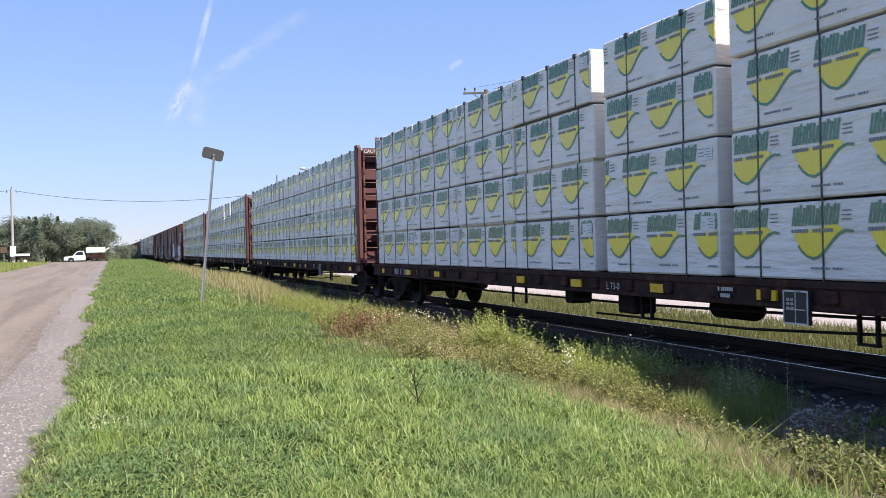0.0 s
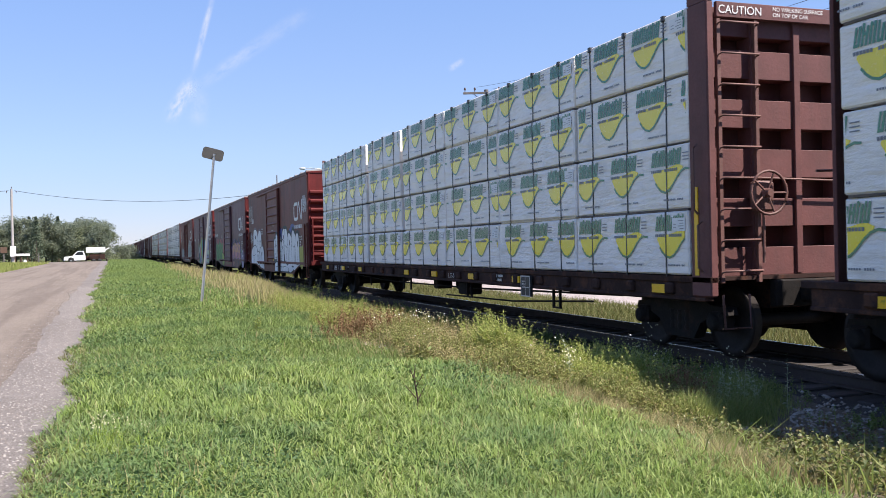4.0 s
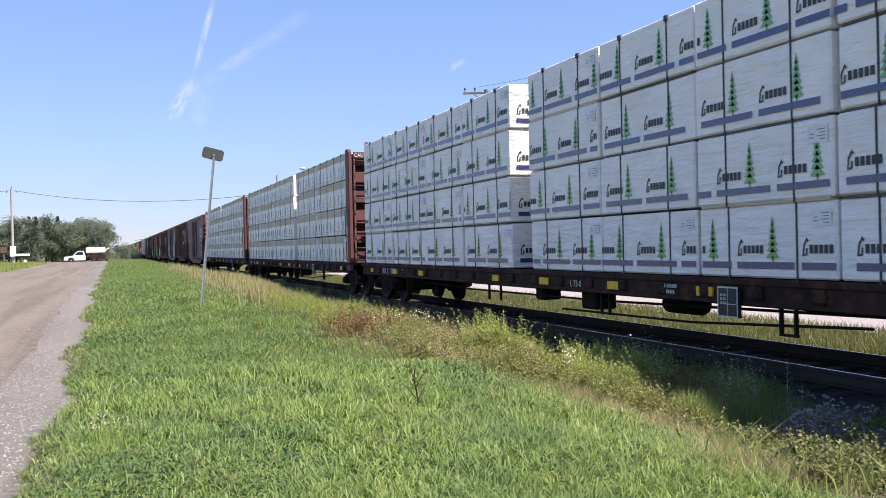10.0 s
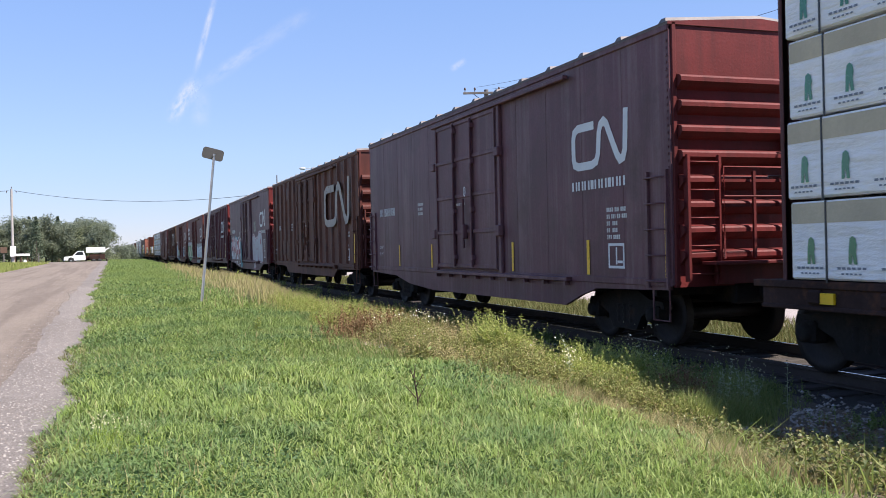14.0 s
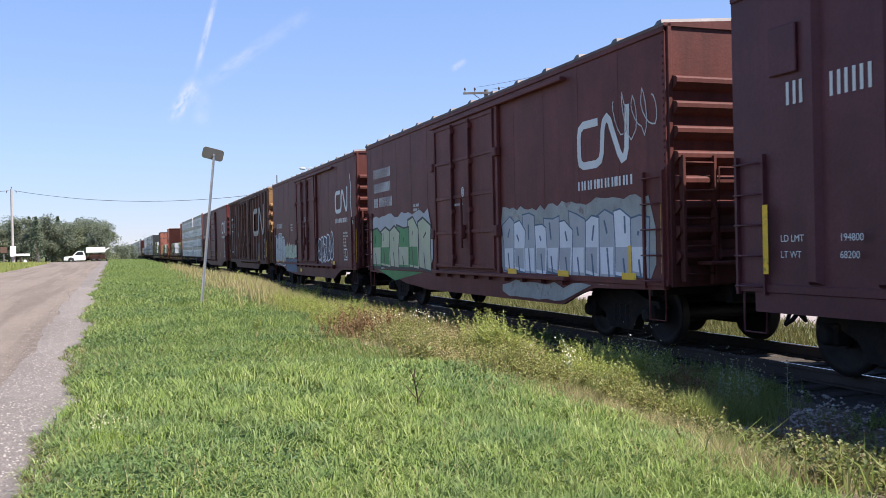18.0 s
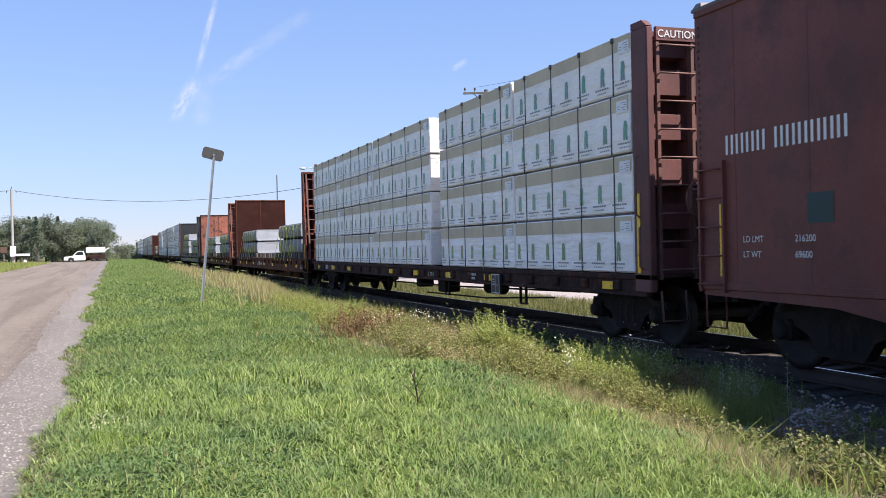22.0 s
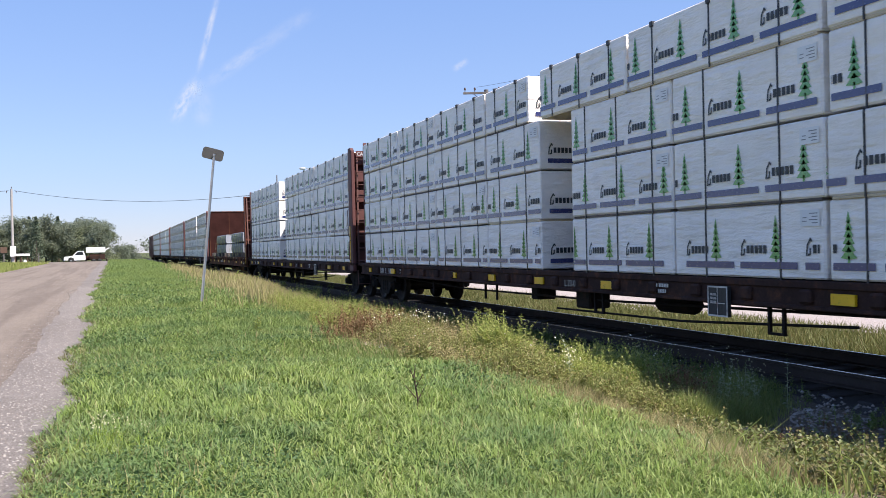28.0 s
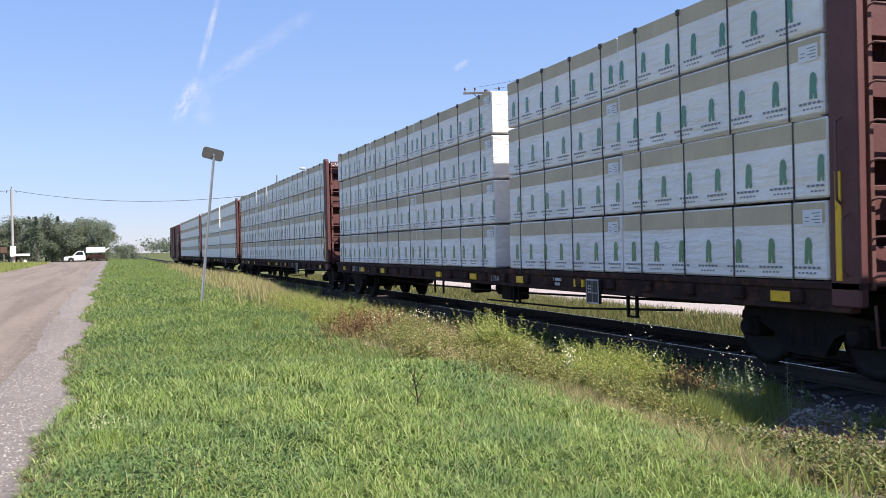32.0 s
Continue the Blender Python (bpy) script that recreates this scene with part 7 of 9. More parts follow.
tufts(9500, 15, 2.5, 9.5, 0.045, 0.05, 0.155, 0.0072, ARCH)
tufts(11000, 15, 9.0, 28, 0.06, 0.06, 0.15, 0.0068, BLADE)
x, y = meadow(160000, 25, 78, 0.4)
mass("meadow_grass", spikes(x, y, np.random.uniform(0.03, 0.11, len(x)), np.random.uniform(0.014, 0.034, len(x))), SPIKE, M["grass"], "bright green uncut meadow grass", "grass")
x, y = meadow(9000, 2.5, 30)
h = np.random.uniform(0.08, 0.2, len(x))
mass("dry_stalks", blades(x, y, h, np.random.uniform(0.002, 0.005, len(x)) * (y / 4) ** 0.6, 0.6), BLADE, M["straw"], "dry straw-coloured stalks in the grass", "grass")
n = 16000                                   # worn olive growth along the edge of the road
y = 1.0 / (1.0 / 3.0 + (1.0 / 60 - 1.0 / 3.0) * np.random.rand(n))
x = -0.40 + edge_wobble(y) + np.abs(np.random.normal(0, 0.10, n)) - 0.05
mass("road_edge_grass", blades(x, y, np.random.uniform(0.03, 0.11, n), np.random.uniform(0.004, 0.009, n) * (y / 4) ** 0.7, 1.1), BLADE, M["verge"], "dull olive grass along the road's edge", "grass")

n = 70000                                   # the meadow goes on behind and beside the camera
x = np.random.uniform(-0.35, 4.4, n)
y = np.random.uniform(-26, 4.5, n)
keep = (x > -0.3 + edge_wobble(y)) & (x < bank_edge(y) + 0.4) & ((x * x + y * y) > 0.3)
x, y = x[keep], y[keep]
mass("meadow_grass", blades(x, y, np.random.uniform(0.06, 0.17, len(x)), np.random.uniform(0.006, 0.014, len(x)), 1.1), BLADE, M["grass"], "bright green uncut meadow grass", "grass")
n = 14000
y = np.random.uniform(-26, 4.5, n)
x = bank_edge(y) + (7.2 - bank_edge(y)) * np.random.rand(n)
mass("bank_grass", blades(x, y, np.random.uniform(0.10, 0.35, n), np.random.uniform(0.008, 0.016, n), 0.9), BLADE, M["bankgrass"], "yellow-green grass on the railway bank", "grass")
n = 60000
y = 15 + 49 * np.random.rand(n) ** 1.4
x = bank_edge(y) + np.random.normal(0.7, 0.6, n)
keep = np.random.rand(n) < np.clip((y - 16.5 + 7 * (patchy(x, y, 1.6, 2.0) - 0.5)) / 6, 0, 1)
x, y = x[keep], y[keep]
n = len(x)
h = np.random.uniform(0.22, 0.55, n) * (0.5 + 0.7 * patchy(x, y, 0.9, 2.0))
mass("tall_dry_grass", blades(x, y, h, np.random.uniform(0.006, 0.012, n) * (y / 14) ** 0.6, 0.5), BLADE, M["straw"], "tall tan and yellow grass along the bank", "grass")
n = 60000
y = 4 + 66 * np.random.rand(n) ** 2
x = bank_edge(y) - 0.2 + (7.2 - bank_edge(y)) * np.random.rand(n)
keep = (patchy(x, y, 3.1, 4.0) > 0.58) & ~(bare_patch(x, y) & (np.random.rand(n) > 0.04))
x, y = x[keep], y[keep]
mass("bank_grass", blades(x, y, np.random.uniform(0.05, 0.20, len(x)), np.random.uniform(0.004, 0.008, len(x)) * (y / 6) ** 0.6, 0.9), BLADE, M["bankgrass"], "yellow-green grass on the railway bank", "grass")
n = 26000
y = 1.0 / (1.0 / 3.8 + (1.0 / 24 - 1.0 / 3.8) * np.random.rand(n))
x = bank_edge(y) + np.random.normal(0.22, 0.28, n)
keep = (patchy(x, y, 2.3, 1.0) + np.random.normal(0, 0.15, n) > 0.5) & ~(bare_patch(x, y) & (np.random.rand(n) > 0.1))
x, y = x[keep], y[keep]
mass("withered_grass", blades(x, y, np.random.uniform(0.04, 0.17, len(x)), np.random.uniform(0.003, 0.006, len(x)) * (y / 6) ** 0.6, 1.0), BLADE, M["straw"], "withered tan grass at the top of the bank", "grass")


def mounds(name, spots, height, wide, mat, label):
    """Fine upright grass in soft mounds. spots: x, y, reach, count."""
    X, Y, H = [], [], []
    for cx, cy, rad, n in spots:
        d = np.random.normal(0, 1, (n, 2))
        X.append(cx + d[:, 0] * rad)
        Y.append(cy + d[:, 1] * rad)
        H.append(np.exp(-0.35 * (d ** 2).sum(1)) * np.random.uniform(0.6, 1.05, n))
    x, y, h = np.concatenate(X), np.concatenate(Y), np.concatenate(H) * height
    V = blades(x, y, h, np.random.uniform(0.7, 1.3, len(x)) * wide, 0.55)
    V[:, :, 2] += (np.maximum(land(x, y), np.interp(x, [XC - 2.45, XC - 2.0, XC - 1.55], [-0.62, -0.36, -0.19])) - land(x, y))[:, None]
    mass(name, V, BLADE, M[mat], label, "grass")


mounds("grass_mound", [(4.75, 6.85, 0.20, 2600), (4.55, 6.55, 0.16, 1500), (5.55, 7.35, 0.20, 2200), (5.15, 7.2, 0.18, 1400), (6.3, 8.3, 0.3, 2600), (6.7, 9.0, 0.35, 2400), (5.9, 7.8, 0.2, 1500), (4.3, 7.4, 0.22, 1400)], 0.36, 0.005, "bankgrass", "fine bright green grass mound on the bank")
mounds("red_grass", [(5.55, 8.15, 0.16, 1100), (5.35, 7.9, 0.14, 600), (3.35, 12.75, 0.22, 900), (3.75, 12.4, 0.2, 600), (6.0, 9.4, 0.2, 700)], 0.42, 0.005, "dock", "red-brown dry grass on the bank")
n = 80000
y = 5 + 63 * np.random.rand(n) ** 1.5
x = np.random.uniform(11.0, 14.2, n)
mass("far_verge_grass", spikes(x, y, np.random.uniform(0.06, 0.26, n), np.random.uniform(0.010, 0.022, n) * (1 + y / 30)), SPIKE, M["verge"], "yellow-green grass beyond the track", "grass")
n = 25000
y = np.random.uniform(50, 108, n)
x = -6.2 - 9 * np.random.rand(n)
mass("roadside_grass", spikes(x, y, np.random.uniform(0.10, 0.35, n), np.random.uniform(0.03, 0.07, n)), SPIKE, M["weedyellow"], "yellowing grass across the road", "grass")
n = 40000
y = 60 + 90 * np.random.rand(n)
x = -0.2 + 5.0 * np.random.rand(n)
mass("distant_grass", spikes(x, y, np.random.uniform(0.06, 0.20, n), np.random.uniform(0.05, 0.10, n)), SPIKE, M["grass"], "green grass far along the railway", "grass")

LEAF = np.array([(0, 1, 2), (0, 2, 3)])


def leaves_at(P, size, flat=0.5):
    """Small leaves at the points P, turned every way."""
    n = len(P)
    d = np.random.normal(0, 1, (n, 3))
    d[:, 2] *= flat
    d /= np.linalg.norm(d, axis=1)[:, None]
    e = np.cross(d, np.random.normal(0, 1, (n, 3)))
    e /= np.linalg.norm(e, axis=1)[:, None] + 1e-6
    s = np.broadcast_to(size, (n,))[:, None]
    return np.stack([P, P + d * s * 0.5 + e * s * 0.28, P + d * s, P + d * s * 0.5 - e * s * 0.28], 1)


x, y = meadow(190000, 2.5, 34)
keep = patchy(x, y, 1.9, 2.2) + 0.35 * patchy(x, y, 5.2, 0.4) + np.random.normal(0, 0.08, len(x)) > 0.70
x, y = x[keep], y[keep]
P = np.stack([x, y, land(x, y) + np.random.uniform(0.02, 0.085, len(x))], 1)
mass("clover", leaves_at(P, np.random.uniform(0.014, 0.03, len(x)) * (y / 4) ** 0.55, 0.35), LEAF, M["clover"], "dark green clover and small herbs among the grass", "clover")


def foot(x, y):
    return np.maximum(land(x, y), np.interp(x, [XC - 2.45, XC - 2.0, XC - 1.55], [-0.62, -0.36, -0.19]))


def sprigs(name, spots, height, per, leaf, mat, label, lean=0.55, slim=0.22, low=0.08, tip=0.35):
    """Upright weeds: a thin stem each, set round with narrow leaves that shorten upward. spots: x, y, reach, count."""
    X, Y, H = [], [], []
    for cx, cy, rad, n in spots:
        X.append(cx + np.random.normal(0, rad, n))
        H.append(np.full(n, random.uniform(0.5, 1.15)) * np.random.uniform(0.5, 1.05, n))
        Y.append(cy + np.random.normal(0, rad * 1.1, n))
    x, y = np.concatenate(X), np.concatenate(Y)
    n = len(x)
    z = foot(x, y) - 0.01
    h = height * np.concatenate(H)
    b = np.random.uniform(0, math.tau, n)
    tilt = h * np.random.uniform(0, lean, n)
    tx, ty = np.cos(b) * tilt, np.sin(b) * tilt
    t = (np.linspace(low, 1.0, per)[None] + np.random.normal(0, 0.03, (n, per))).clip(low, 1.02)
    a = np.random.uniform(0, math.tau, (n, 1)) + np.arange(per)[None] * 2.4 + np.random.normal(0, 0.3, (n, per))
    e = np.random.uniform(-0.1, 0.9, (n, per)) + 0.5 * t
    P = np.stack([x[:, None] + tx[:, None] * t ** 1.6, y[:, None] + ty[:, None] * t ** 1.6, z[:, None] + h[:, None] * t], -1)
    d = np.stack([np.cos(a) * np.cos(e), np.sin(a) * np.cos(e), np.sin(e)], -1)
    s = np.stack([-np.sin(a), np.cos(a), np.random.normal(0, 0.3, (n, per))], -1)
    ln = (leaf * np.random.uniform(0.6, 1.2, (n, per)) * (1.0 - (1 - tip) * t))[..., None]
    V = np.stack([P, P + d * ln * 0.5 + s * ln * slim, P + d * ln + np.array([0, 0, -0.25]) * ln, P + d * ln * 0.5 - s * ln * slim], 2).reshape(-1, 4, 3)
    mass(name, V, LEAF, M[mat], label, "weeds")
    dx, dy = 0.003 * np.cos(b + 1.57), 0.003 * np.sin(b + 1.57)
    S = np.stack([np.stack([x - dx, y - dy, z], 1), np.stack([x + dx, y + dy, z], 1), np.stack([x + tx * 0.33 - dx, y + ty * 0.33 - dy, z + h * 0.5], 1), np.stack([x + tx * 0.33 + dx, y + ty * 0.33 + dy, z + h * 0.5], 1), np.stack([x + tx, y + ty, z + h], 1)], 1)
    mass(name + "_stems", S, BLADE, M[mat], label + ", stems", "weeds")


def along(y0, y1, x0, x1, n, rad, per):
    return [(random.uniform(x0, x1), random.uniform(y0, y1), rad * random.uniform(0.6, 1.3), per) for _ in range(n)]


sprigs("tan_weeds", along(9.2, 13.6, 3.3, 4.8, 26, 0.13, 34), 0.36, 18, 0.07, "straw", "tan withered stalks among the bank weeds")
bushes = [(4.3, 10.1, 0.15, 120), (4.55, 10.4, 0.17, 120), (4.6, 8.55, 0.16, 170), (4.95, 8.9, 0.18, 190), (5.3, 9.3, 0.2, 170), (4.35, 8.2, 0.13, 110), (5.0, 9.6, 0.2, 150), (4.8, 8.1, 0.13, 120), (5.25, 8.5, 0.16, 140)]
sprigs("goldenrod", bushes + along(9.8, 11.6, 4.2, 5.0, 6, 0.15, 60), 0.50, 30, 0.105, "weedyellow", "bushy yellow-green goldenrod on the railway bank", 0.5, 0.15, 0.12)
sprigs("far_goldenrod", along(14, 20, 3.2, 4.2, 22, 0.18, 50), 0.38, 24, 0.08, "weedyellow", "yellow-green goldenrod farther along the bank", 0.5, 0.16)
sprigs("goldenrod_undergrowth", bushes, 0.30, 20, 0.09, "weed", "dark green undergrowth below the goldenrod", 0.7, 0.2)
sprigs("mugwort", [(5.55, 9.0, 0.12, 12), (5.75, 9.2, 0.14, 8), (5.95, 8.3, 0.10, 8), (6.15, 8.1, 0.10, 6), (5.7, 7.7, 0.1, 6), (4.05, 7.9, 0.06, 3), (6.35, 8.0, 0.1, 6)], 0.66, 28, 0.075, "palegreen", "tall pale grey-green feathery weeds beside the track", 0.4, 0.22)
sprigs("bank_herbs", along(6.6, 9.4, 3.7, 4.5, 16, 0.14, 70) + along(7.4, 8.8, 4.9, 5.9, 14, 0.16, 70) + along(9.6, 12.4, 3.3, 4.4, 20, 0.13, 60), 0.36, 18, 0.075, "herb", "low olive and yellow-green herbs on the bank", 0.6, 0.22)
sprigs("track_weeds", along(5.0, 30, 6.7, 7.3, 60, 0.25, 40), 0.20, 16, 0.07, "weed", "low weeds along the foot of the ballast")
sprigs("shaded_weeds", along(9.6, 28, 5.4, 7.0, 80, 0.26, 46), 0.34, 20, 0.075, "weed", "dense green weeds in the shade of the train")
sprigs("yellow_weeds", along(17, 30, 3.2, 4.3, 34, 0.2, 30), 0.42, 20, 0.06, "weedyellow", "yellowing weeds at the top of the bank", slim=0.17)
sprigs("bank_weeds", along(26, 70, 4.6, 6.8, 60, 0.6, 26), 0.48, 14, 0.16, "weedyellow", "tall yellow-green weeds far along the bank", slim=0.25)
sprigs("dry_weeds", along(5.4, 9.6, 3.4, 4.2, 22, 0.16, 20) + along(9.8, 13, 2.9, 3.8, 14, 0.2, 22), 0.20, 14, 0.035, "straw", "withered tan weeds at the edge of the grass")
sprigs("red_dock", [(3.3, 12.6, 0.2, 46), (3.7, 12.9, 0.2, 40), (3.0, 12.2, 0.2, 30), (3.6, 12.2, 0.2, 20), (5.5, 8.2, 0.13, 50), (5.7, 8.3, 0.12, 40), (5.3, 7.9, 0.12, 30), (4.6, 18.0, 0.4, 30), (3.3, 13.4, 0.2, 40), (3.9, 13.3, 0.2, 40)], 0.46, 26, 0.055, "dock", "red-brown withered dock plants", tip=0.7)
sprigs("gravel_weeds", [(5.6, 6.3, 0.2, 34), (5.9, 6.6, 0.2, 30), (5.2, 6.0, 0.16, 24), (6.3, 6.8, 0.2, 20)], 0.15, 14, 0.04, "dock", "small red-brown weeds on the gravel", 0.8, tip=0.7)
sprigs("edge_herbs", along(5.0, 9.8, 3.5, 4.3, 26, 0.2, 26) + along(10, 17, 2.8, 3.8, 24, 0.25, 22), 0.16, 14, 0.045, "weed", "low green herbs at the edge of the grass", slim=0.24)
sprigs("broad_leaf_plants", [(3.6, 4.0, 0.2, 40), (4.0, 4.4, 0.2, 46), (4.4, 4.8, 0.2, 50), (4.8, 5.1, 0.2, 50), (5.2, 5.3, 0.2, 46), (4.3, 4.2, 0.2, 40), (4.8, 4.6, 0.22, 46), (5.6, 5.5, 0.22, 40), (5.3, 4.9, 0.25, 46), (4.5, 5.2, 0.15, 24), (5.0, 5.6, 0.15, 24)], 0.30, 17, 0.065, "ivy", "broad-leaved plants in green and brown on the bank", 0.6, 0.32, 0.2, 0.6)
sprigs("creeping_plants", along(4.2, 6.2, 4.0, 6.2, 34, 0.2, 40), 0.16, 12, 0.05, "ivy", "low brownish creeping plants on the gravel", 0.9, 0.3, 0.2, 0.7)
sprigs("meadow_herbs", [(1.9, 13.2, 0.16, 26), (2.0, 13.0, 0.12, 10), (2.4, 16.0, 0.3, 40), (1.2, 21, 0.8, 60), (2.8, 17, 0.4, 40), (0.4, 9, 0.3, 14), (2.4, 11.4, 0.4, 20), (1.0, 8.0, 0.4, 14)], 0.20, 12, 0.06, "weed", "dark green herbs in the meadow", slim=0.3)
sprigs("roadside_herb", [(-0.08, 6.35, 0.10, 70), (0.10, 6.25, 0.14, 60), (0.02, 6.0, 0.12, 50)], 0.20, 16, 0.03, "freshgreen", "bright yellow-green herb cushion beside the road", 0.6, 0.2)
sprigs("mullein", [(1.95, 13.3, 0.05, 3)], 0.55, 40, 0.06, "weedyellow", "yellow-green flower spike in the meadow", 0.05, 0.3, 0.1, 0.7)


def flowers(name, spots, size, label, mat="petal"):
    P = []
    for cx, cy, rad, h, n in spots:
        px, py = cx + np.random.normal(0, rad, n), cy + np.random.normal(0, rad, n)
        P.append(np.stack([px, py, land(px, py) + h * np.random.uniform(0.65, 1.1, n)], 1))
    P = np.concatenate(P)
    a = np.arange(8) * math.tau / 8
    ring = np.stack([np.cos(a), 0.6 * np.sin(a), 0.8 * np.sin(a)], 1) * np.where(np.arange(8) % 2, 1.0, 0.6)[:, None]
    V = np.concatenate([P[:, None] + np.array([0, 0, 0.006]), P[:, None] + ring[None] * (np.random.uniform(0.5, 1.2, (len(P), 1, 1)) * size)], 1)
    F = np.array([(0, 1 + i, 1 + (i + 1) % 8) for i in range(8)])
    return mass(name, V, F, M[mat], label, "flowers")


flowers("white_daisies", [(3.6, 12.4, 0.25, 0.30, 7), (4.0, 12.6, 0.3, 0.34, 9), (4.5, 12.6, 0.3, 0.40, 6), (5.0, 12.2, 0.3, 0.42, 3), (3.6, 10.9, 0.2, 0.24, 4), (4.6, 9.3, 0.3, 0.42, 4), (5.6, 8.4, 0.3, 0.6, 6)], 0.011, "white daisies among the bank weeds")
flowers("meadow_blossoms", [(-0.10, 6.4, 0.07, 0.21, 32), (0.0, 6.42, 0.06, 0.22, 16), (0.14, 6.2, 0.08, 0.18, 10), (4.0, 8.6, 0.4, 0.2, 30), (3.6, 9.6, 0.3, 0.16, 14), (4.1, 7.8, 0.3, 0.2, 24), (0.9, 12, 1.5, 0.2, 6), (3.4, 5.6, 0.3, 0.16, 10), (3.1, 4.6, 0.3, 0.14, 8)], 0.0055, "small cream blossoms in the meadow", "cream")
flowers("seed_heads", [(3.9, 12.5, 0.3, 0.34, 40), (4.4, 12.8, 0.3, 0.38, 34), (4.05, 7.8, 0.05, 0.36, 26), (6.05, 8.2, 0.12, 0.62, 24), (5.6, 9.1, 0.15, 0.75, 26), (6.3, 8.0, 0.08, 0.5, 14)], 0.010, "pale fluffy seed heads on the bank", "cream")


def sapling():
    s = Shape()
    z = float(land(2.16, 6.7))
    s.tube([(0, 0, 0), (0.015, 0, 0.16), (-0.01, 0.01, 0.32), (0.0, 0, 0.42)], [0.008, 0.007, 0.005, 0.003], 6)
    for a, b, t in ((0.07, 0.02, 0.18), (-0.08, 0.01, 0.22), (0.05, -0.03, 0.3), (-0.05, -0.02, 0.34)):
        s.tube([(0, 0, t - 0.05), (a, b, t + 0.05)], [0.005, 0.003], 5)
    t = tagged(new("sapling"), "young brown sapling with a few pale leaves in grass", "sapling")
    t.matrix_basis = pose(2.16, 6.7, z)
    part("stem", s.mesh("stem", ["sapwood"]), t)
    P = np.random.normal(0, 1, (46, 3)) * (0.09, 0.09, 0.10) + (0, 0, 0.32)
    ob = mass("leaves", leaves_at(P, 0.045), LEAF, M["weed"], "", "")
    ob.parent = t


M["sapwood"] = paint("sapling_bark", (0.07, 0.04, 0.03), 0.8)
sapling()

M["bark"] = paint("tree_bark", (0.10, 0.075, 0.055), 0.85, var=0.4, bump=0.5, fine=14)
# both leaf palettes are paled and greyed: distance haze mixed into the colour
M["treeleaf"] = island("hazy_tree_leaves", [(0.17, 0.20, 0.14), (0.21, 0.24, 0.165), (0.25, 0.275, 0.19), (0.18, 0.21, 0.15)], 0.6, 0.55)
M["treelight"] = island("hazy_light_tree_leaves", [(0.20, 0.23, 0.14), (0.25, 0.28, 0.165), (0.21, 0.24, 0.15)], 0.6, 0.55)
M["needle"] = island("spruce_needles", [(0.085, 0.115, 0.08), (0.11, 0.14, 0.09), (0.095, 0.125, 0.085)], 0.7, 0.2)


def broadleaf(x, y, h, width, seed, mat, n, leaf, label, group="", z=None, name="tree"):
    rng = np.random.RandomState(seed)
    z = float(land(x, y)) - 0.05 if z is None else z
    t = tagged(new(name), label, name, group)
    t.matrix_basis = pose(x, y, z)
    s = Shape()
    s.tube([(0, 0, 0), (0.05 * h * 0.2, 0, h * 0.3), (-0.02 * h, 0.02 * h, h * 0.6), (0, 0, h * 0.85)], [h * 0.022, h * 0.017, h * 0.011, h * 0.004], 8)
    cl = []
    for i in range(9):
        a, zz = i * 2.4 + rng.uniform(0, 1), h * rng.uniform(0.28, 0.85)
        rr = width * 0.5 * rng.uniform(0.45, 0.95) * (1.0 - 0.55 * max(0, zz / h - 0.5) * 2)
        e = (rr * math.cos(a), rr * math.sin(a), min(h * 0.95, zz + h * 0.08))
        s.tube([(0, 0, zz - h * 0.12), (e[0] * 0.5, e[1] * 0.5, zz), e], [h * 0.008, h * 0.006, h * 0.003], 5)
        cl.append((*e, width * rng.uniform(0.17, 0.27)))
    for i in range(13):
        a, zz = rng.uniform(0, math.tau), h * rng.uniform(0.06, 0.92)
        rr = width * 0.42 * rng.uniform(0.1, 1) * (1.0 - 0.6 * max(0, zz / h - 0.5) * 2)
        cl.append((rr * math.cos(a), rr * math.sin(a), zz, width * rng.uniform(0.13, 0.24)))
    part("trunk", s.mesh("trunk", ["bark"]), t, "thin brown trunk and limbs")
    P = []
    for cx, cy, cz, cr in cl:
        k = n // len(cl)
        d = rng.normal(0, 1, (k, 3))
        d /= np.linalg.norm(d, axis=1)[:, None]
        P.append(np.array([cx, cy, cz]) + d * (cr * rng.rand(k, 1) ** 0.4) * (1, 1, 0.85))
    P = np.concatenate(P)
    P[:, 2] = np.maximum(P[:, 2], 0.1)
    ob = mass("crown", leaves_at(P, leaf * rng.uniform(0.6, 1.2, len(P))), LEAF, M[mat], "", "")
    ob.parent = t
    return t


def spruce(x, y, h, seed, label, group=""):
    rng = np.random.RandomState(seed)
    t = tagged(new("tree"), label, "tree", group)
    t.matrix_basis = pose(x, y, float(land(x, y)) - 0.05)
    s = Shape().tube([(0, 0, 0), (0, 0, h * 0.97)], [h * 0.02, h * 0.003], 7)
    part("trunk", s.mesh("trunk", ["bark"]), t)
    n = 1500
    u = rng.rand(n) ** 0.8
    a = rng.rand(n) * math.tau
    rr = h * 0.25 * (1 - u) * (0.55 + 0.45 * np.abs(np.sin(u * 26 + 3 * np.sin(a)))) * rng.rand(n) ** 0.35
    P = np.stack([rr * np.cos(a), rr * np.sin(a), h * (0.08 + 0.9 * u)], 1)
    ob = mass("crown", leaves_at(P, 0.30, 0.5), LEAF, M["needle"], "", "")
    ob.parent = t


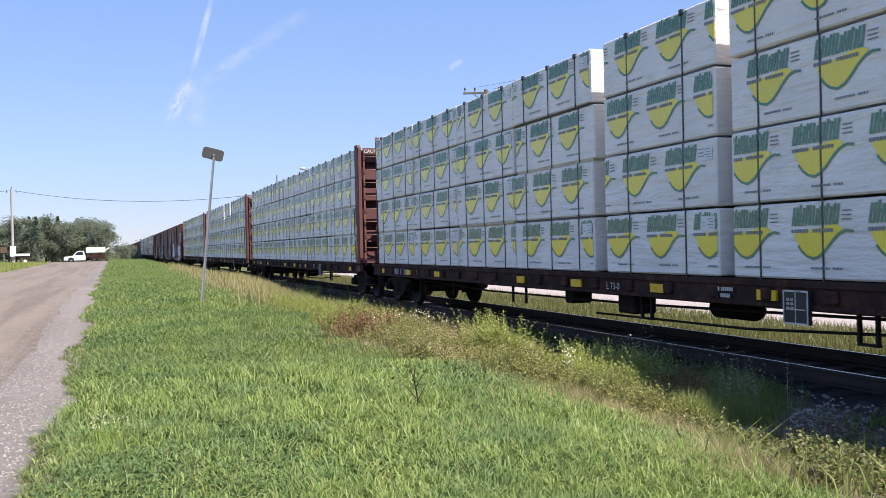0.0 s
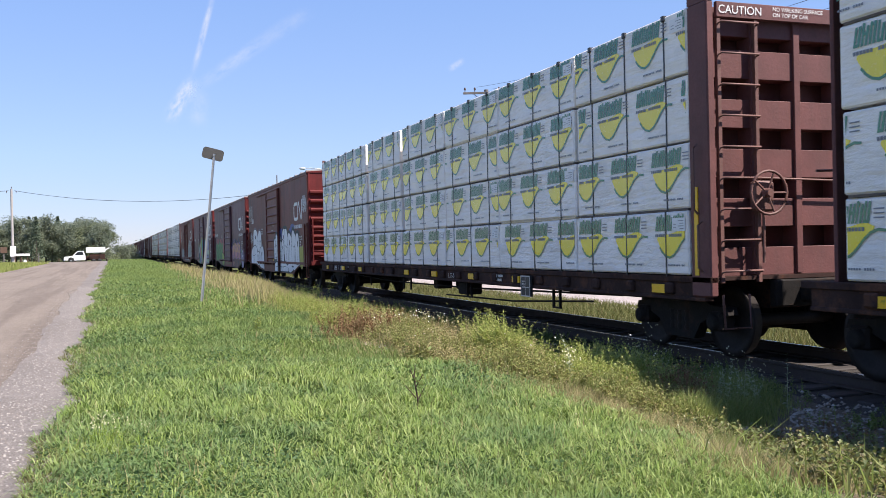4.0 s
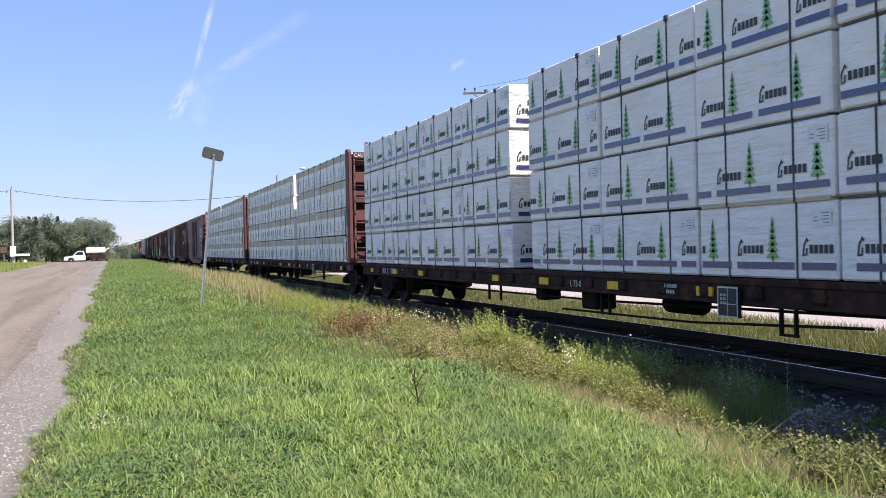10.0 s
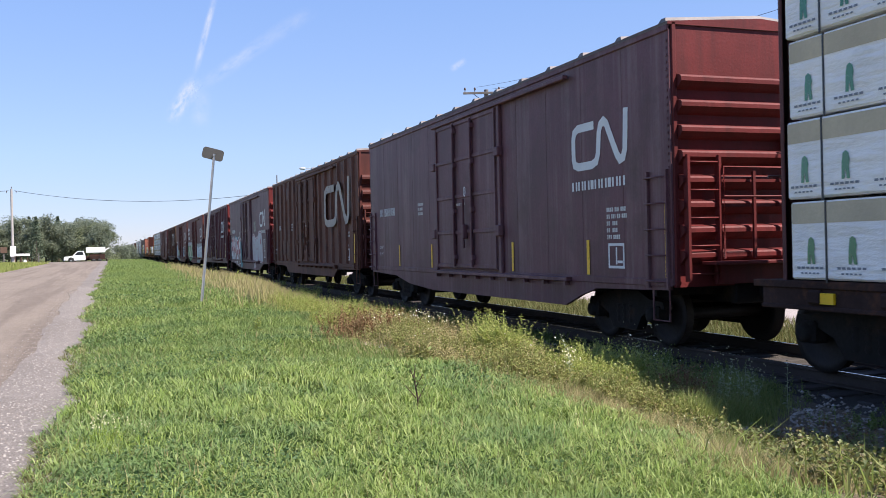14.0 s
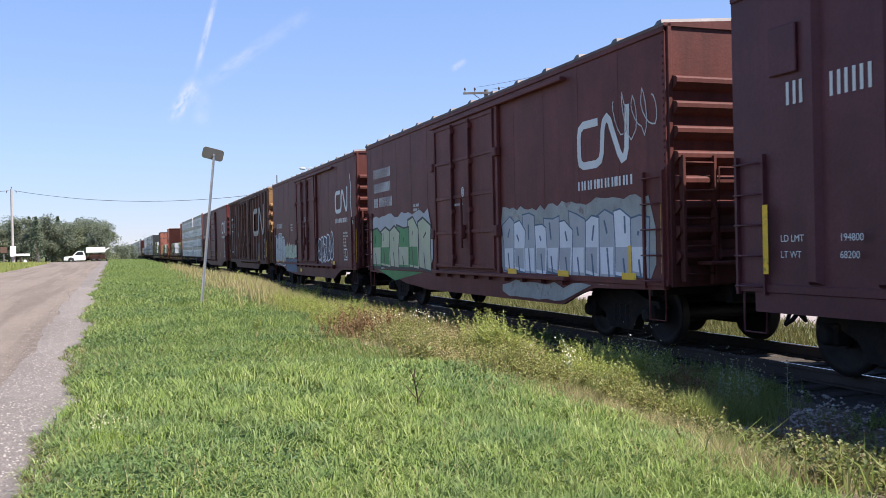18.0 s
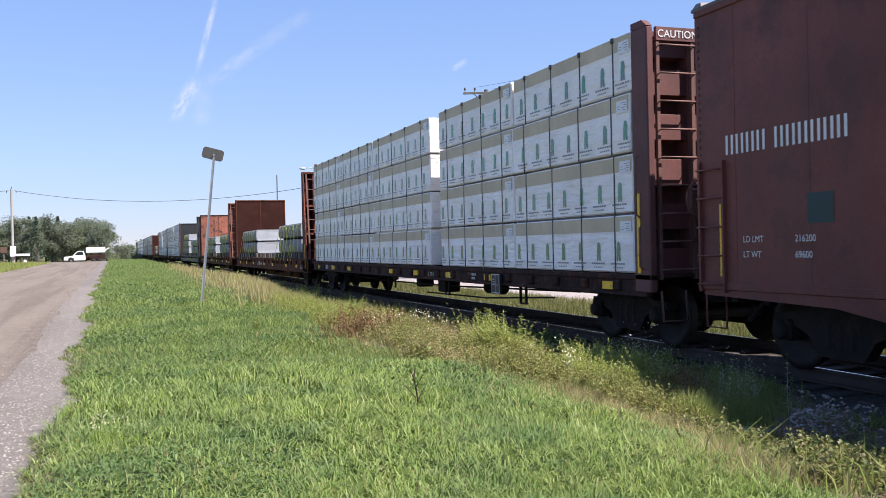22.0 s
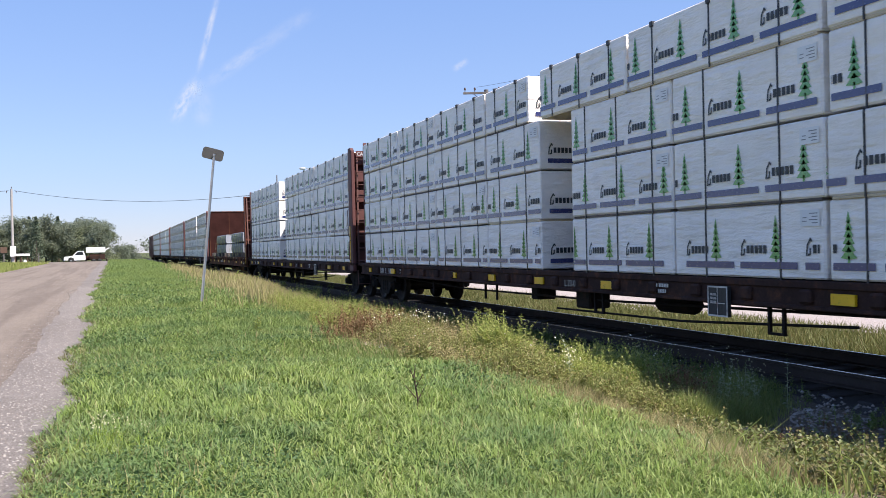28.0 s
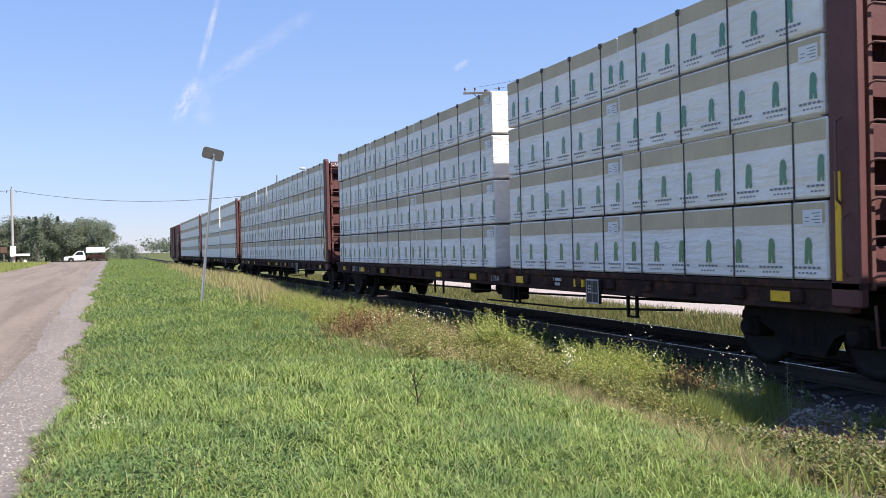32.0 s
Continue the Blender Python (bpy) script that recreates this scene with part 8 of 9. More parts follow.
G = "trees across the road"
for i in range(26):
    px = -22.5 + i * 0.88 + random.uniform(-0.35, 0.35)
    py = 172 + random.uniform(-5, 16)
    hh = 7.7 + random.uniform(-0.9, 0.8) - 1.5 * max(0, (px + 4.8) / 7.8)
    if i % 3 == 1 and px < -6.5:
        spruce(px, py - 4, hh + 0.1, 100 + i, "dark green spruce at the edge of a wood", G)
    else:
        broadleaf(px, py, hh, 5.2, 200 + i, ("treeleaf", "treelight", "treeleaf")[i % 3], 4000, 0.30, "leafy broad-leaved tree at the edge of a wood", G)
for i, (px, py, hh) in enumerate(((2.2, 215, 3.6), (4.2, 230, 3.0), (6.0, 240, 2.2))):
    broadleaf(px, py, hh, 4.6, 300 + i, "treeleaf", 1500, 0.4, "low bushy tree far along the railway", G)


def woods(name, n, x0, x1, y0, y1, h, label):
    k = 90
    cx, cy = np.random.uniform(x0, x1, n), np.random.uniform(y0, y1, n)
    hh = h * np.random.uniform(0.7, 1.15, n)
    d = np.random.normal(0, 1, (n, k, 3)) * 0.33
    P = np.stack([cx[:, None] + d[..., 0] * 4, cy[:, None] + d[..., 1] * 4, 0.3 + hh[:, None] * (0.5 + d[..., 2] * 0.55).clip(0, 1)], -1).reshape(-1, 3)
    mass(name, leaves_at(P, 1.3), LEAF, M["treeleaf"], label, "woods")


woods("far_woods", 70, 16, 120, 480, 560, 9.5, "dark far woods beyond the end of the train")
woods("wood_edge", 60, -36, -5, 192, 220, 7.2, "dense wood behind the roadside trees")

G = "shrubs behind the yard"
for i, (px, py, hh, ww, mt) in enumerate(((25.5, 41.5, 3.6, 2.4, "treeleaf"), (25.2, 39.2, 3.4, 2.6, "treelight"), (25.0, 37.3, 4.4, 2.2, "treelight"), (25.4, 35.6, 3.6, 2.6, "treeleaf"), (25.0, 34.0, 4.3, 2.8, "treelight"), (25.6, 32.4, 3.9, 2.6, "treeleaf"), (26, 30.6, 3.4, 2.8, "treeleaf"))):
    broadleaf(px, py, hh, ww, 400 + i, mt, 3200, 0.16, "green leafy shrub behind the pale yard", G, z=-0.5, name="shrub")

# ---- roadside and background things ----
M["galv"] = paint("galvanised_steel", (0.42, 0.43, 0.44), 0.4, 0.7, var=0.15)
M["palepole"] = paint("pale_pole_wood", (0.36, 0.34, 0.32), 0.8, var=0.15)
M["signback"] = paint("sign_back", (0.17, 0.16, 0.15), 0.55, 0.3, var=0.15)
M["pole"] = paint("grey_pole_wood", (0.17, 0.155, 0.145), 0.85, var=0.25, streak=(0.11, 0.10, 0.09))
M["wire"] = paint("black_cable", (0.02, 0.02, 0.022), 0.5, var=0.1, bump=0)
M["drum"] = paint("transformer_grey", (0.48, 0.50, 0.52), 0.4, 0.3, var=0.1)
M["porcelain"] = paint("insulator", (0.10, 0.07, 0.06), 0.25, var=0.1)
M["carwhite"] = paint("white_car_paint", (0.80, 0.80, 0.80), 0.25, var=0.04, bump=0)
M["glass"] = paint("dark_glass", (0.02, 0.025, 0.03), 0.08, var=0.1, bump=0)
M["tyre"] = paint("tyre_rubber", (0.025, 0.025, 0.025), 0.8, var=0.2)
M["siding"] = paint("pale_siding", (0.62, 0.62, 0.60), 0.6, var=0.08)
M["trim"] = paint("white_trim", (0.82, 0.82, 0.80), 0.5, var=0.05)
M["greenroof"] = paint("green_metal_roof", (0.06, 0.26, 0.17), 0.4, 0.2, var=0.12)
M["shingle"] = paint("brown_shingles", (0.20, 0.155, 0.115), 0.85, var=0.25, fine=9)
M["stucco"] = paint("beige_stucco", (0.60, 0.54, 0.43), 0.8, var=0.08)
M["darksiding"] = paint("grey_brown_siding", (0.17, 0.145, 0.125), 0.7, var=0.1)
M["brownboard"] = paint("brown_board", (0.12, 0.07, 0.045), 0.7, var=0.2)


def road_sign():
    z = float(land(1.76, 20))
    t = tagged(new("road_sign"), "small sign on a leaning metal post, seen from behind", "road sign")
    t.matrix_basis = pose(1.76, 20, z)
    top = Vector((0.34, 0.0, 3.60 - z))
    s = Shape()
    s.add([(-0.03, -0.02, -0.1), (0.0, 0.02, -0.1), (0.03, -0.02, -0.1), (0.0, 0.0, -0.1), top + Vector((-0.026, -0.02, 0)), top + Vector((0, 0.02, 0)), top + Vector((0.026, -0.02, 0)), top],
          [(0, 1, 5, 4), (1, 2, 6, 5), (2, 3, 7, 6), (3, 0, 4, 7), (4, 5, 6, 7)])
    part("post", s.mesh("post", ["galv"]), t, "grey galvanised post")
    pts = []
    for cx, cz, a0 in ((0.16, 0.06, 0), (-0.16, 0.06, 90), (-0.16, -0.06, 180), (0.16, -0.06, 270)):
        for k in range(5):
            a = radians(a0 + k * 22.5)
            pts.append((cx + 0.06 * math.cos(a), cz + 0.06 * math.sin(a)))
    pl = part("plate", Shape().prism(pts, -0.012, 0.012, "y").mesh("plate", ["signback"]), t, "dark grey sign back")
    pl.matrix_basis = Matrix.Translation(top + Vector((-0.02, 0.035, 0.0))) @ Matrix.Rotation(radians(14), 4, "Y") @ Matrix.Rotation(radians(14), 4, "X")
    part("bolt", Shape().lathe([(-0.04, 0.012), (0.02, 0.012)], (0, 0, 0), "y", 8).mesh("bolt", ["galv"]), t, at=Matrix.Translation(top + Vector((-0.01, 0.0, -0.03))))


road_sign()


def sag(a, b, drop, n=24):
    a, b = Vector(a), Vector(b)
    return [a.lerp(b, i / n) - Vector((0, 0, drop * 4 * (i / n) * (1 - i / n))) for i in range(n + 1)]


def cable(a, b, drop, r=0.016, name="power_cable", label="black cable hung between poles"):
    tagged(new(name, Shape().tube(sag(a, b, drop), r, 5).mesh(name, ["wire"])), label, "cable", "overhead cables")


def pole_thing(x, y, base, top, label, r=0.15, mat="pole"):
    t = tagged(new("utility_pole"), label, "utility pole")
    t.matrix_basis = pose(x, y, base)
    part("pole", Shape().tube([(0, 0, -0.2), (0, 0, top - base)], [r, r * 0.72], 10).mesh("pole", [mat]), t, "weathered wooden pole")
    return t


def insulator_mesh():
    return Shape().lathe([(0, 0.02), (0.10, 0.02), (0.11, 0.06), (0.16, 0.05), (0.18, 0.065), (0.24, 0.04), (0.26, 0.02)], (0, 0, 0), "z", 10).mesh("insulator", ["porcelain"])


def crossarm_mesh(w):
    s = Shape().box(-w / 2, w / 2, -0.05, 0.05, -0.06, 0.06, 0, 0.01)
    s.tube([(-w * 0.3, 0.03, -0.02), (0, 0.03, -0.65)], 0.02, 5).tube([(w * 0.3, 0.03, -0.02), (0, 0.03, -0.65)], 0.02, 5)
    return s.mesh("crossarm", ["pole"])


def transformer_mesh():
    s = Shape().lathe([(-0.02, 0.22), (0.0, 0.26), (0.12, 0.27), (0.9, 0.27), (0.94, 0.29), (0.98, 0.27), (1.05, 0.10)], (0, 0, 0), "z", 16)
    s.lathe([(1.0, 0.03), (1.12, 0.05), (1.2, 0.03), (1.28, 0.05), (1.34, 0.02)], (0.08, 0, 0), "z", 8, 1)
    s.box(-0.05, 0.05, 0.25, 0.42, 0.2, 0.8)
    return s.mesh("transformer", ["drum", "porcelain"])


P1 = (20.0, 48.0)
t = pole_thing(*P1, -0.5, 10.25, "tall utility pole with two crossarms and two grey transformers", 0.17)
ARM = pose(0, 0, 0, 0, 0, -20)
for z, w in ((10.55, 2.7), (9.62, 2.7)):
    a = part("crossarm", kept(("arm", w), lambda: crossarm_mesh(w)), t, "wooden crossarm", Matrix.Translation((0, -0.16, z)) @ ARM)
    for k in (-1.25, -0.7, 0.65, 1.25):
        part("insulator", kept("ins", insulator_mesh), a, at=pose(k, 0, 0.06 if z > 10 else -0.30))
for k in (-0.62, 0.68):
    part("transformer", kept("xfo", transformer_mesh), t, "grey pole-mounted transformer", Matrix.Translation((k * 0.94, -0.30 - 0.2 * k, 7.4)))
part("bracket", Shape().box(-0.7, 0.7, -0.2, -0.12, 7.7, 7.8, 0, 0.01).box(-0.7, 0.7, -0.2, -0.12, 8.2, 8.28, 0, 0.01).mesh("bracket", ["galv"]), t)
s = Shape()
for path in ([(-0.6, -0.2, 7.4), (-0.7, -0.2, 6.6), (-0.2, -0.2, 6.1)], [(0.6, -0.3, 7.4), (0.75, -0.3, 6.4), (0.3, -0.2, 6.2), (0.1, -0.2, 6.6)], [(-0.7, -0.2, 8.7), (-0.9, -0.2, 9.2), (-0.7, -0.2, 9.5)], [(0.7, -0.3, 8.7), (0.9, -0.3, 9.3)]):
    s.tube(path, 0.014, 5)
part("leads", s.mesh("leads", ["wire"]), t, "black hanging leads")
NEXT = (20.0, 4.0)
for (dx, dz, z2, dr) in ((-0.6, 10.35, 8.0, 0.75), (0.3, 10.28, 7.8, 0.75), (1.1, 10.05, 7.3, 0.7)):
    cable((P1[0] + dx, P1[1] - 0.1, dz), (NEXT[0] + dx, NEXT[1], z2 + 0.5), dr, 0.008, label="thin power line between poles")
cable((P1[0] + 0.1, P1[1], 6.62), (NEXT[0] + 0.1, NEXT[1], 7.2), 1.75, 0.02)
cable((P1[0] + 0.1, P1[1], 6.24), (NEXT[0] + 0.1, NEXT[1], 6.8), 1.70, 0.02)
cable((37.0, 58.7, 5.4), (22.0, 17.0, 5.9), 0.5, 0.016, label="service cable to a house")
P2 = (19.99, 90.0)
cable((P1[0] - 0.1, P1[1], 6.5), (P2[0], P2[1], 6.9), 0.8, 0.025)
cable((P1[0] - 0.1, P1[1], 6.15), (P2[0], P2[1], 6.5), 0.8, 0.025)
cable((P1[0] + 0.1, P1[1] - 0.1, 6.2), (22.5, 45.0, -0.4), 0.0, 0.01, label="guy wire of a utility pole")


def street_lamp():
    t = pole_thing(*P2, -0.4, 9.5, "wooden pole carrying a street lamp on a long arm", 0.14)
    s = Shape().tube([(0, 0, 9.75), (-1.0, 0, 9.88), (-2.0, 0, 9.86)], 0.035, 6)
    part("arm", s.mesh("arm", ["galv"]), t, "grey lamp arm")
    part("lamp_head", Shape().lathe([(-0.35, 0.03), (-0.2, 0.12), (0.2, 0.13), (0.3, 0.04)], (-2.1, 0, 9.84), "x", 10).mesh("lamp_head", ["drum"]), t, "grey lamp head")


street_lamp()
t = pole_thing(18.76, 110, -0.3, 10.4, "thin bare pole far behind the track", 0.09)
PL = (-10.55, 117.0)
t = pole_thing(*PL, 0.5, 9.2, "pale wooden utility pole across the road", 0.17, "palepole")
part("insulator", kept("ins", insulator_mesh), t, at=pose(0, 0, 8.7))
part("insulator", kept("ins", insulator_mesh), t, at=pose(-0.5, 0, 8.2))
part("insulator", kept("ins", insulator_mesh), t, at=pose(0.5, 0, 8.2))
part("meter_box", Shape().box(-0.25, 0.35, -0.45, -0.16, 0.9, 2.1, 0, 0.03).mesh("meter_box", ["trim"]), t, "white box on a pole")
cable((PL[0] + 0.3, PL[1], 9.0), (P2[0] - 0.1, P2[1], 7.9), 1.45, 0.022)
cable((PL[0] - 0.3, PL[1], 9.0), (-45, 112, 9.0), 1.0, 0.025)


def pickup():
    t = tagged(new("pickup_truck"), "white pickup truck parked beside the gravel road", "pickup truck")
    t.matrix_basis = pose(-6.55, 150, float(land(-5, 150)) + 0.02)
    s = Shape()
    prof = [(0.0, 0.45), (0.02, 0.80), (0.15, 0.98), (1.25, 1.08), (1.35, 1.1), (3.0, 1.1), (3.05, 0.55), (3.0, 0.42), (1.45, 0.40), (1.35, 0.75), (1.0, 0.9), (0.65, 0.75), (0.55, 0.42)]
    s.prism(prof, -0.95, 0.95, "y")
    part("body", s.mesh("body", ["carwhite"]), t, "white painted body")
    s = Shape().prism([(1.20, 1.08), (1.85, 1.72), (2.15, 1.80), (2.75, 1.80), (2.95, 1.10)], -0.86, 0.86, "y")
    part("bed", Shape().box(3.08, 5.2, -0.93, 0.93, 0.62, 1.0, 0, 0.03).box(3.08, 5.2, -0.4, 0.4, 0.4, 0.62).mesh("bed", ["silldark"]), t, "dark flat bed")
    cab = part("cab", s.mesh("cab", ["carwhite"]), t, "white cab")
    for yy in (-0.872, 0.862):
        part("window", Shape().prism([(1.45, 1.16), (1.92, 1.64), (2.18, 1.70), (2.65, 1.70), (2.78, 1.16)], yy, yy + 0.01, "y").mesh("window", ["glass"]), cab, "dark side window")
    part("windscreen", Shape().add([(1.235, -0.75, 1.13), (1.235, 0.75, 1.13), (1.83, 0.7, 1.72), (1.83, -0.7, 1.72)], [(0, 1, 2, 3)]).mesh("windscreen", ["glass"]), cab)
    for u in (1.0, 4.2):
        for yy in (-0.90, 0.90):
            w = part("wheel", Shape().lathe([(-0.12, 0.2), (-0.12, 0.36), (-0.08, 0.39), (0.08, 0.39), (0.12, 0.36), (0.12, 0.2)], (0, 0, 0), "y", 18).mesh("wheel", ["tyre"]), t, at=pose(u, yy, 0.36))
            part("rim", Shape().lathe([(-0.125, 0.04), (-0.11, 0.21), (0.11, 0.21), (0.125, 0.04)], (0, 0, 0), "y", 14).mesh("rim", ["galv"]), w)
    part("bumper", Shape().box(-0.08, 0.06, -0.9, 0.9, 0.38, 0.58, 0, 0.03).mesh("bumper", ["galv"]), t)
    for yy in (-0.7, 0.7):
        part("headlight", Shape().box(-0.02, 0.08, yy - 0.15, yy + 0.15, 0.72, 0.88, 0, 0.02).mesh("headlight", ["glass"]), t)


pickup()


def trailer():
    t = tagged(new("trailer"), "low trailer with a raised white side panel behind a pickup", "trailer")
    t.matrix_basis = pose(-3.05, 148.0, float(land(-3, 148)) + 0.03)
    part("bed", Shape().box(0, 2.4, -0.9, 0.9, 0.5, 0.62, 0, 0.02).box(0.1, 2.3, -0.85, 0.85, 0.62, 1.3, 0, 0.05).mesh("bed", ["silldark"]), t)
    part("panel", Shape().box(-0.35, 2.35, -1.0, -0.92, 1.50, 2.28, 0, 0.02).mesh("panel", ["carwhite"]), t, "white side panel")
    part("flap", Shape().prism([(2.35, 1.75), (2.95, 2.15), (2.90, 2.28), (2.35, 1.95)], -1.0, -0.95, "y").mesh("flap", ["carwhite"]), t, "white slanting flap")
    for u in (0.1, 1.5):
        part("stake", Shape().box(u, u + 0.06, -0.95, -0.90, 0.6, 1.55).mesh("stake", ["iron"]), t)
    for u in (0.7, 1.5):
        part("wheel", Shape().lathe([(-0.1, 0.1), (-0.1, 0.30), (0.1, 0.30), (0.1, 0.1)], (0, 0, 0), "y", 16).mesh("wheel", ["tyre"]), t, at=pose(u, -0.85, 0.3))


trailer()


def mailbox_row():
    z = float(land(-9.2, 112))
    t = tagged(new("market_stand"), "small white roofed stand on legs beside a pole", "stand")
    t.matrix_basis = pose(-10.0, 112, z)
    part("top", Shape().prism([(-0.05, 0.85), (1.6, 0.85), (1.55, 1.10), (0.0, 1.10)], -0.5, 0.5, "y").mesh("top", ["trim"]), t, "white top")
    for u in (0.15, 0.75, 1.4):
        part("leg", Shape().box(u - 0.05, u + 0.05, -0.4, -0.3, -0.05, 0.86).mesh("leg", ["brownboard"]), t)
    part("bag", Shape().lathe([(0.0, 0.12), (0.08, 0.19), (0.3, 0.17), (0.42, 0.06)], (1.15, -0.55, 0), "z", 10).mesh("bag", ["trim"]), t, "white bag")
    t = tagged(new("notice_board"), "small brown notice board on a post", "notice board")
    t.matrix_basis = pose(-11.1, 113, z)
    part("board", Shape().box(-0.35, 0.35, -0.04, 0.04, 1.2, 1.85, 0, 0.02).mesh("board", ["brownboard"]), t)
    part("post", Shape().box(-0.05, 0.05, 0.04, 0.12, -0.05, 1.8).mesh("post", ["pole"]), t)
    t = tagged(new("marker_post"), "short grey post at the roadside", "post")
    t.matrix_basis = pose(-7.5, 112, z)
    part("post", Shape().tube([(0, 0, -0.05), (0, 0, 1.1)], 0.06, 8).mesh("post", ["pole"]), t)


mailbox_row()


def green_house():
    t = tagged(new("house"), "pale house with a green metal roof and white gable trim", "house")
    t.matrix_basis = pose(24.7, 85, -0.4)
    wall = Shape().prism([(-2.9, 0), (2.9, 0), (2.9, 5.6), (0, 7.45), (-2.9, 5.6)], 0, 9, "y")
    part("wall", wall.mesh("wall", ["siding"]), t, "pale siding walls")
    s = Shape()
    for sx in (-1, 1):
        s.add([(0, -0.6, 7.87), (sx * 3.4, -0.6, 5.72), (sx * 3.4, 9.5, 5.72), (0, 9.5, 7.87), (0, -0.6, 7.72), (sx * 3.4, -0.6, 5.58), (sx * 3.4, 9.5, 5.58), (0, 9.5, 7.72)], [(0, 1, 2, 3), (4, 5, 6, 7), (0, 1, 5, 4), (1, 2, 6, 5), (2, 3, 7, 6)])
    roof = part("roof", s.mesh("roof", ["greenroof"]), t, "green metal roof")
    for sx in (-1, 1):
        part("fascia", Shape().add([(0, -0.64, 7.88), (sx * 3.45, -0.64, 5.70), (sx * 3.45, -0.64, 5.32), (0, -0.64, 7.45), (0, -0.58, 7.88), (sx * 3.45, -0.58, 5.70), (sx * 3.45, -0.58, 5.32), (0, -0.58, 7.45)], [(0, 1, 2, 3), (4, 5, 6, 7), (0, 1, 5, 4), (3, 2, 6, 7), (1, 2, 6, 5)]).mesh("fascia", ["trim"]), roof, "white gable board")
    w = part("window", Shape().prism([(-0.6, 4.6), (0.6, 4.6), (0.6, 5.2), (0.42, 5.55), (0.0, 5.7), (-0.42, 5.55), (-0.6, 5.2)], -0.06, 0.02, "y").mesh("window", ["trim"]), t, "arched attic window with white frame")
    part("pane", Shape().prism([(-0.45, 4.7), (0.45, 4.7), (0.45, 5.15), (0.3, 5.42), (0.0, 5.55), (-0.3, 5.42), (-0.45, 5.15)], -0.08, -0.055, "y").mesh("pane", ["glass"]), w)
    for px in (-1.5, 1.5):
        w = part("window", Shape().box(px - 0.5, px + 0.5, -0.06, 0.02, 1.4, 2.7, 0, 0.02).mesh("window", ["trim"]), t)
        part("pane", Shape().box(px - 0.4, px + 0.4, -0.08, -0.055, 1.5, 2.6).mesh("pane", ["glass"]), w)


green_house()


def brown_house():
    t = tagged(new("house"), "two-storey house with brown hip roof and beige chimney", "house")
    t.matrix_basis = pose(29.0, 59.3, -0.4)
    W, D = 9.0, 9.0
    part("lower_wall", Shape().box(0, W, 0, D, 0, 3.9).mesh("lower_wall", ["stucco"]), t, "beige stucco lower wall")
    part("upper_wall", Shape().box(0.005, W, 0.005, D, 3.9, 5.75).mesh("upper_wall", ["darksiding"]), t, "grey-brown upper siding")
    s = Shape().add([(-0.7, -0.7, 5.8), (W + 0.4, -0.7, 5.8), (W + 0.4, D + 0.7, 5.8), (-0.7, D + 0.7, 5.8), (4.3, 4.2, 7.85), (4.3, 5.0, 7.85)], [(0, 1, 4), (1, 2, 5, 4), (2, 3, 5), (3, 0, 4, 5), (0, 3, 2, 1)])
    roof = part("roof", s.mesh("roof", ["shingle"]), t, "brown shingled hip roof")
    part("fascia", Shape().box(-0.74, -0.70, -0.74, D + 0.74, 5.68, 5.86).mesh("fascia", ["trim"]), roof, "white eaves board")
    part("fascia", Shape().box(-0.70, W + 0.4, -0.74, -0.70, 5.68, 5.86).mesh("fascia", ["trim"]), roof, "white eaves board")
    part("vent", Shape().lathe([(0, 0.2), (0.25, 0.2), (0.28, 0.32), (0.45, 0.32)], (4.3, 4.4, 7.75), "z", 10).mesh("vent", ["iron"]), roof)
    ch = part("chimney", Shape().box(3.15, 4.15, -0.45, 0.25, 0, 7.75, 0, 0.02).mesh("chimney", ["stucco"]), t, "beige chimney")
    part("cap", Shape().box(3.05, 4.25, -0.55, 0.35, 7.75, 7.95, 0, 0.03).mesh("cap", ["darksiding"]), ch)
    for xx in (1.0, 5.6):
        w = part("window", Shape().box(xx, xx + 1.3, -0.05, 0.05, 4.2, 5.3, 0, 0.02).mesh("window", ["trim"]), t)
        part("pane", Shape().box(xx + 0.1, xx + 1.2, -0.07, -0.045, 4.3, 5.2).mesh("pane", ["glass"]), w)
    part("downpipe", Shape().tube([(W + 0.02, -0.10, 0), (W + 0.02, -0.10, 5.3), (W + 0.3, -0.6, 5.7)], 0.06, 6).mesh("downpipe", ["trim"]), t, "white downpipe")


brown_house()


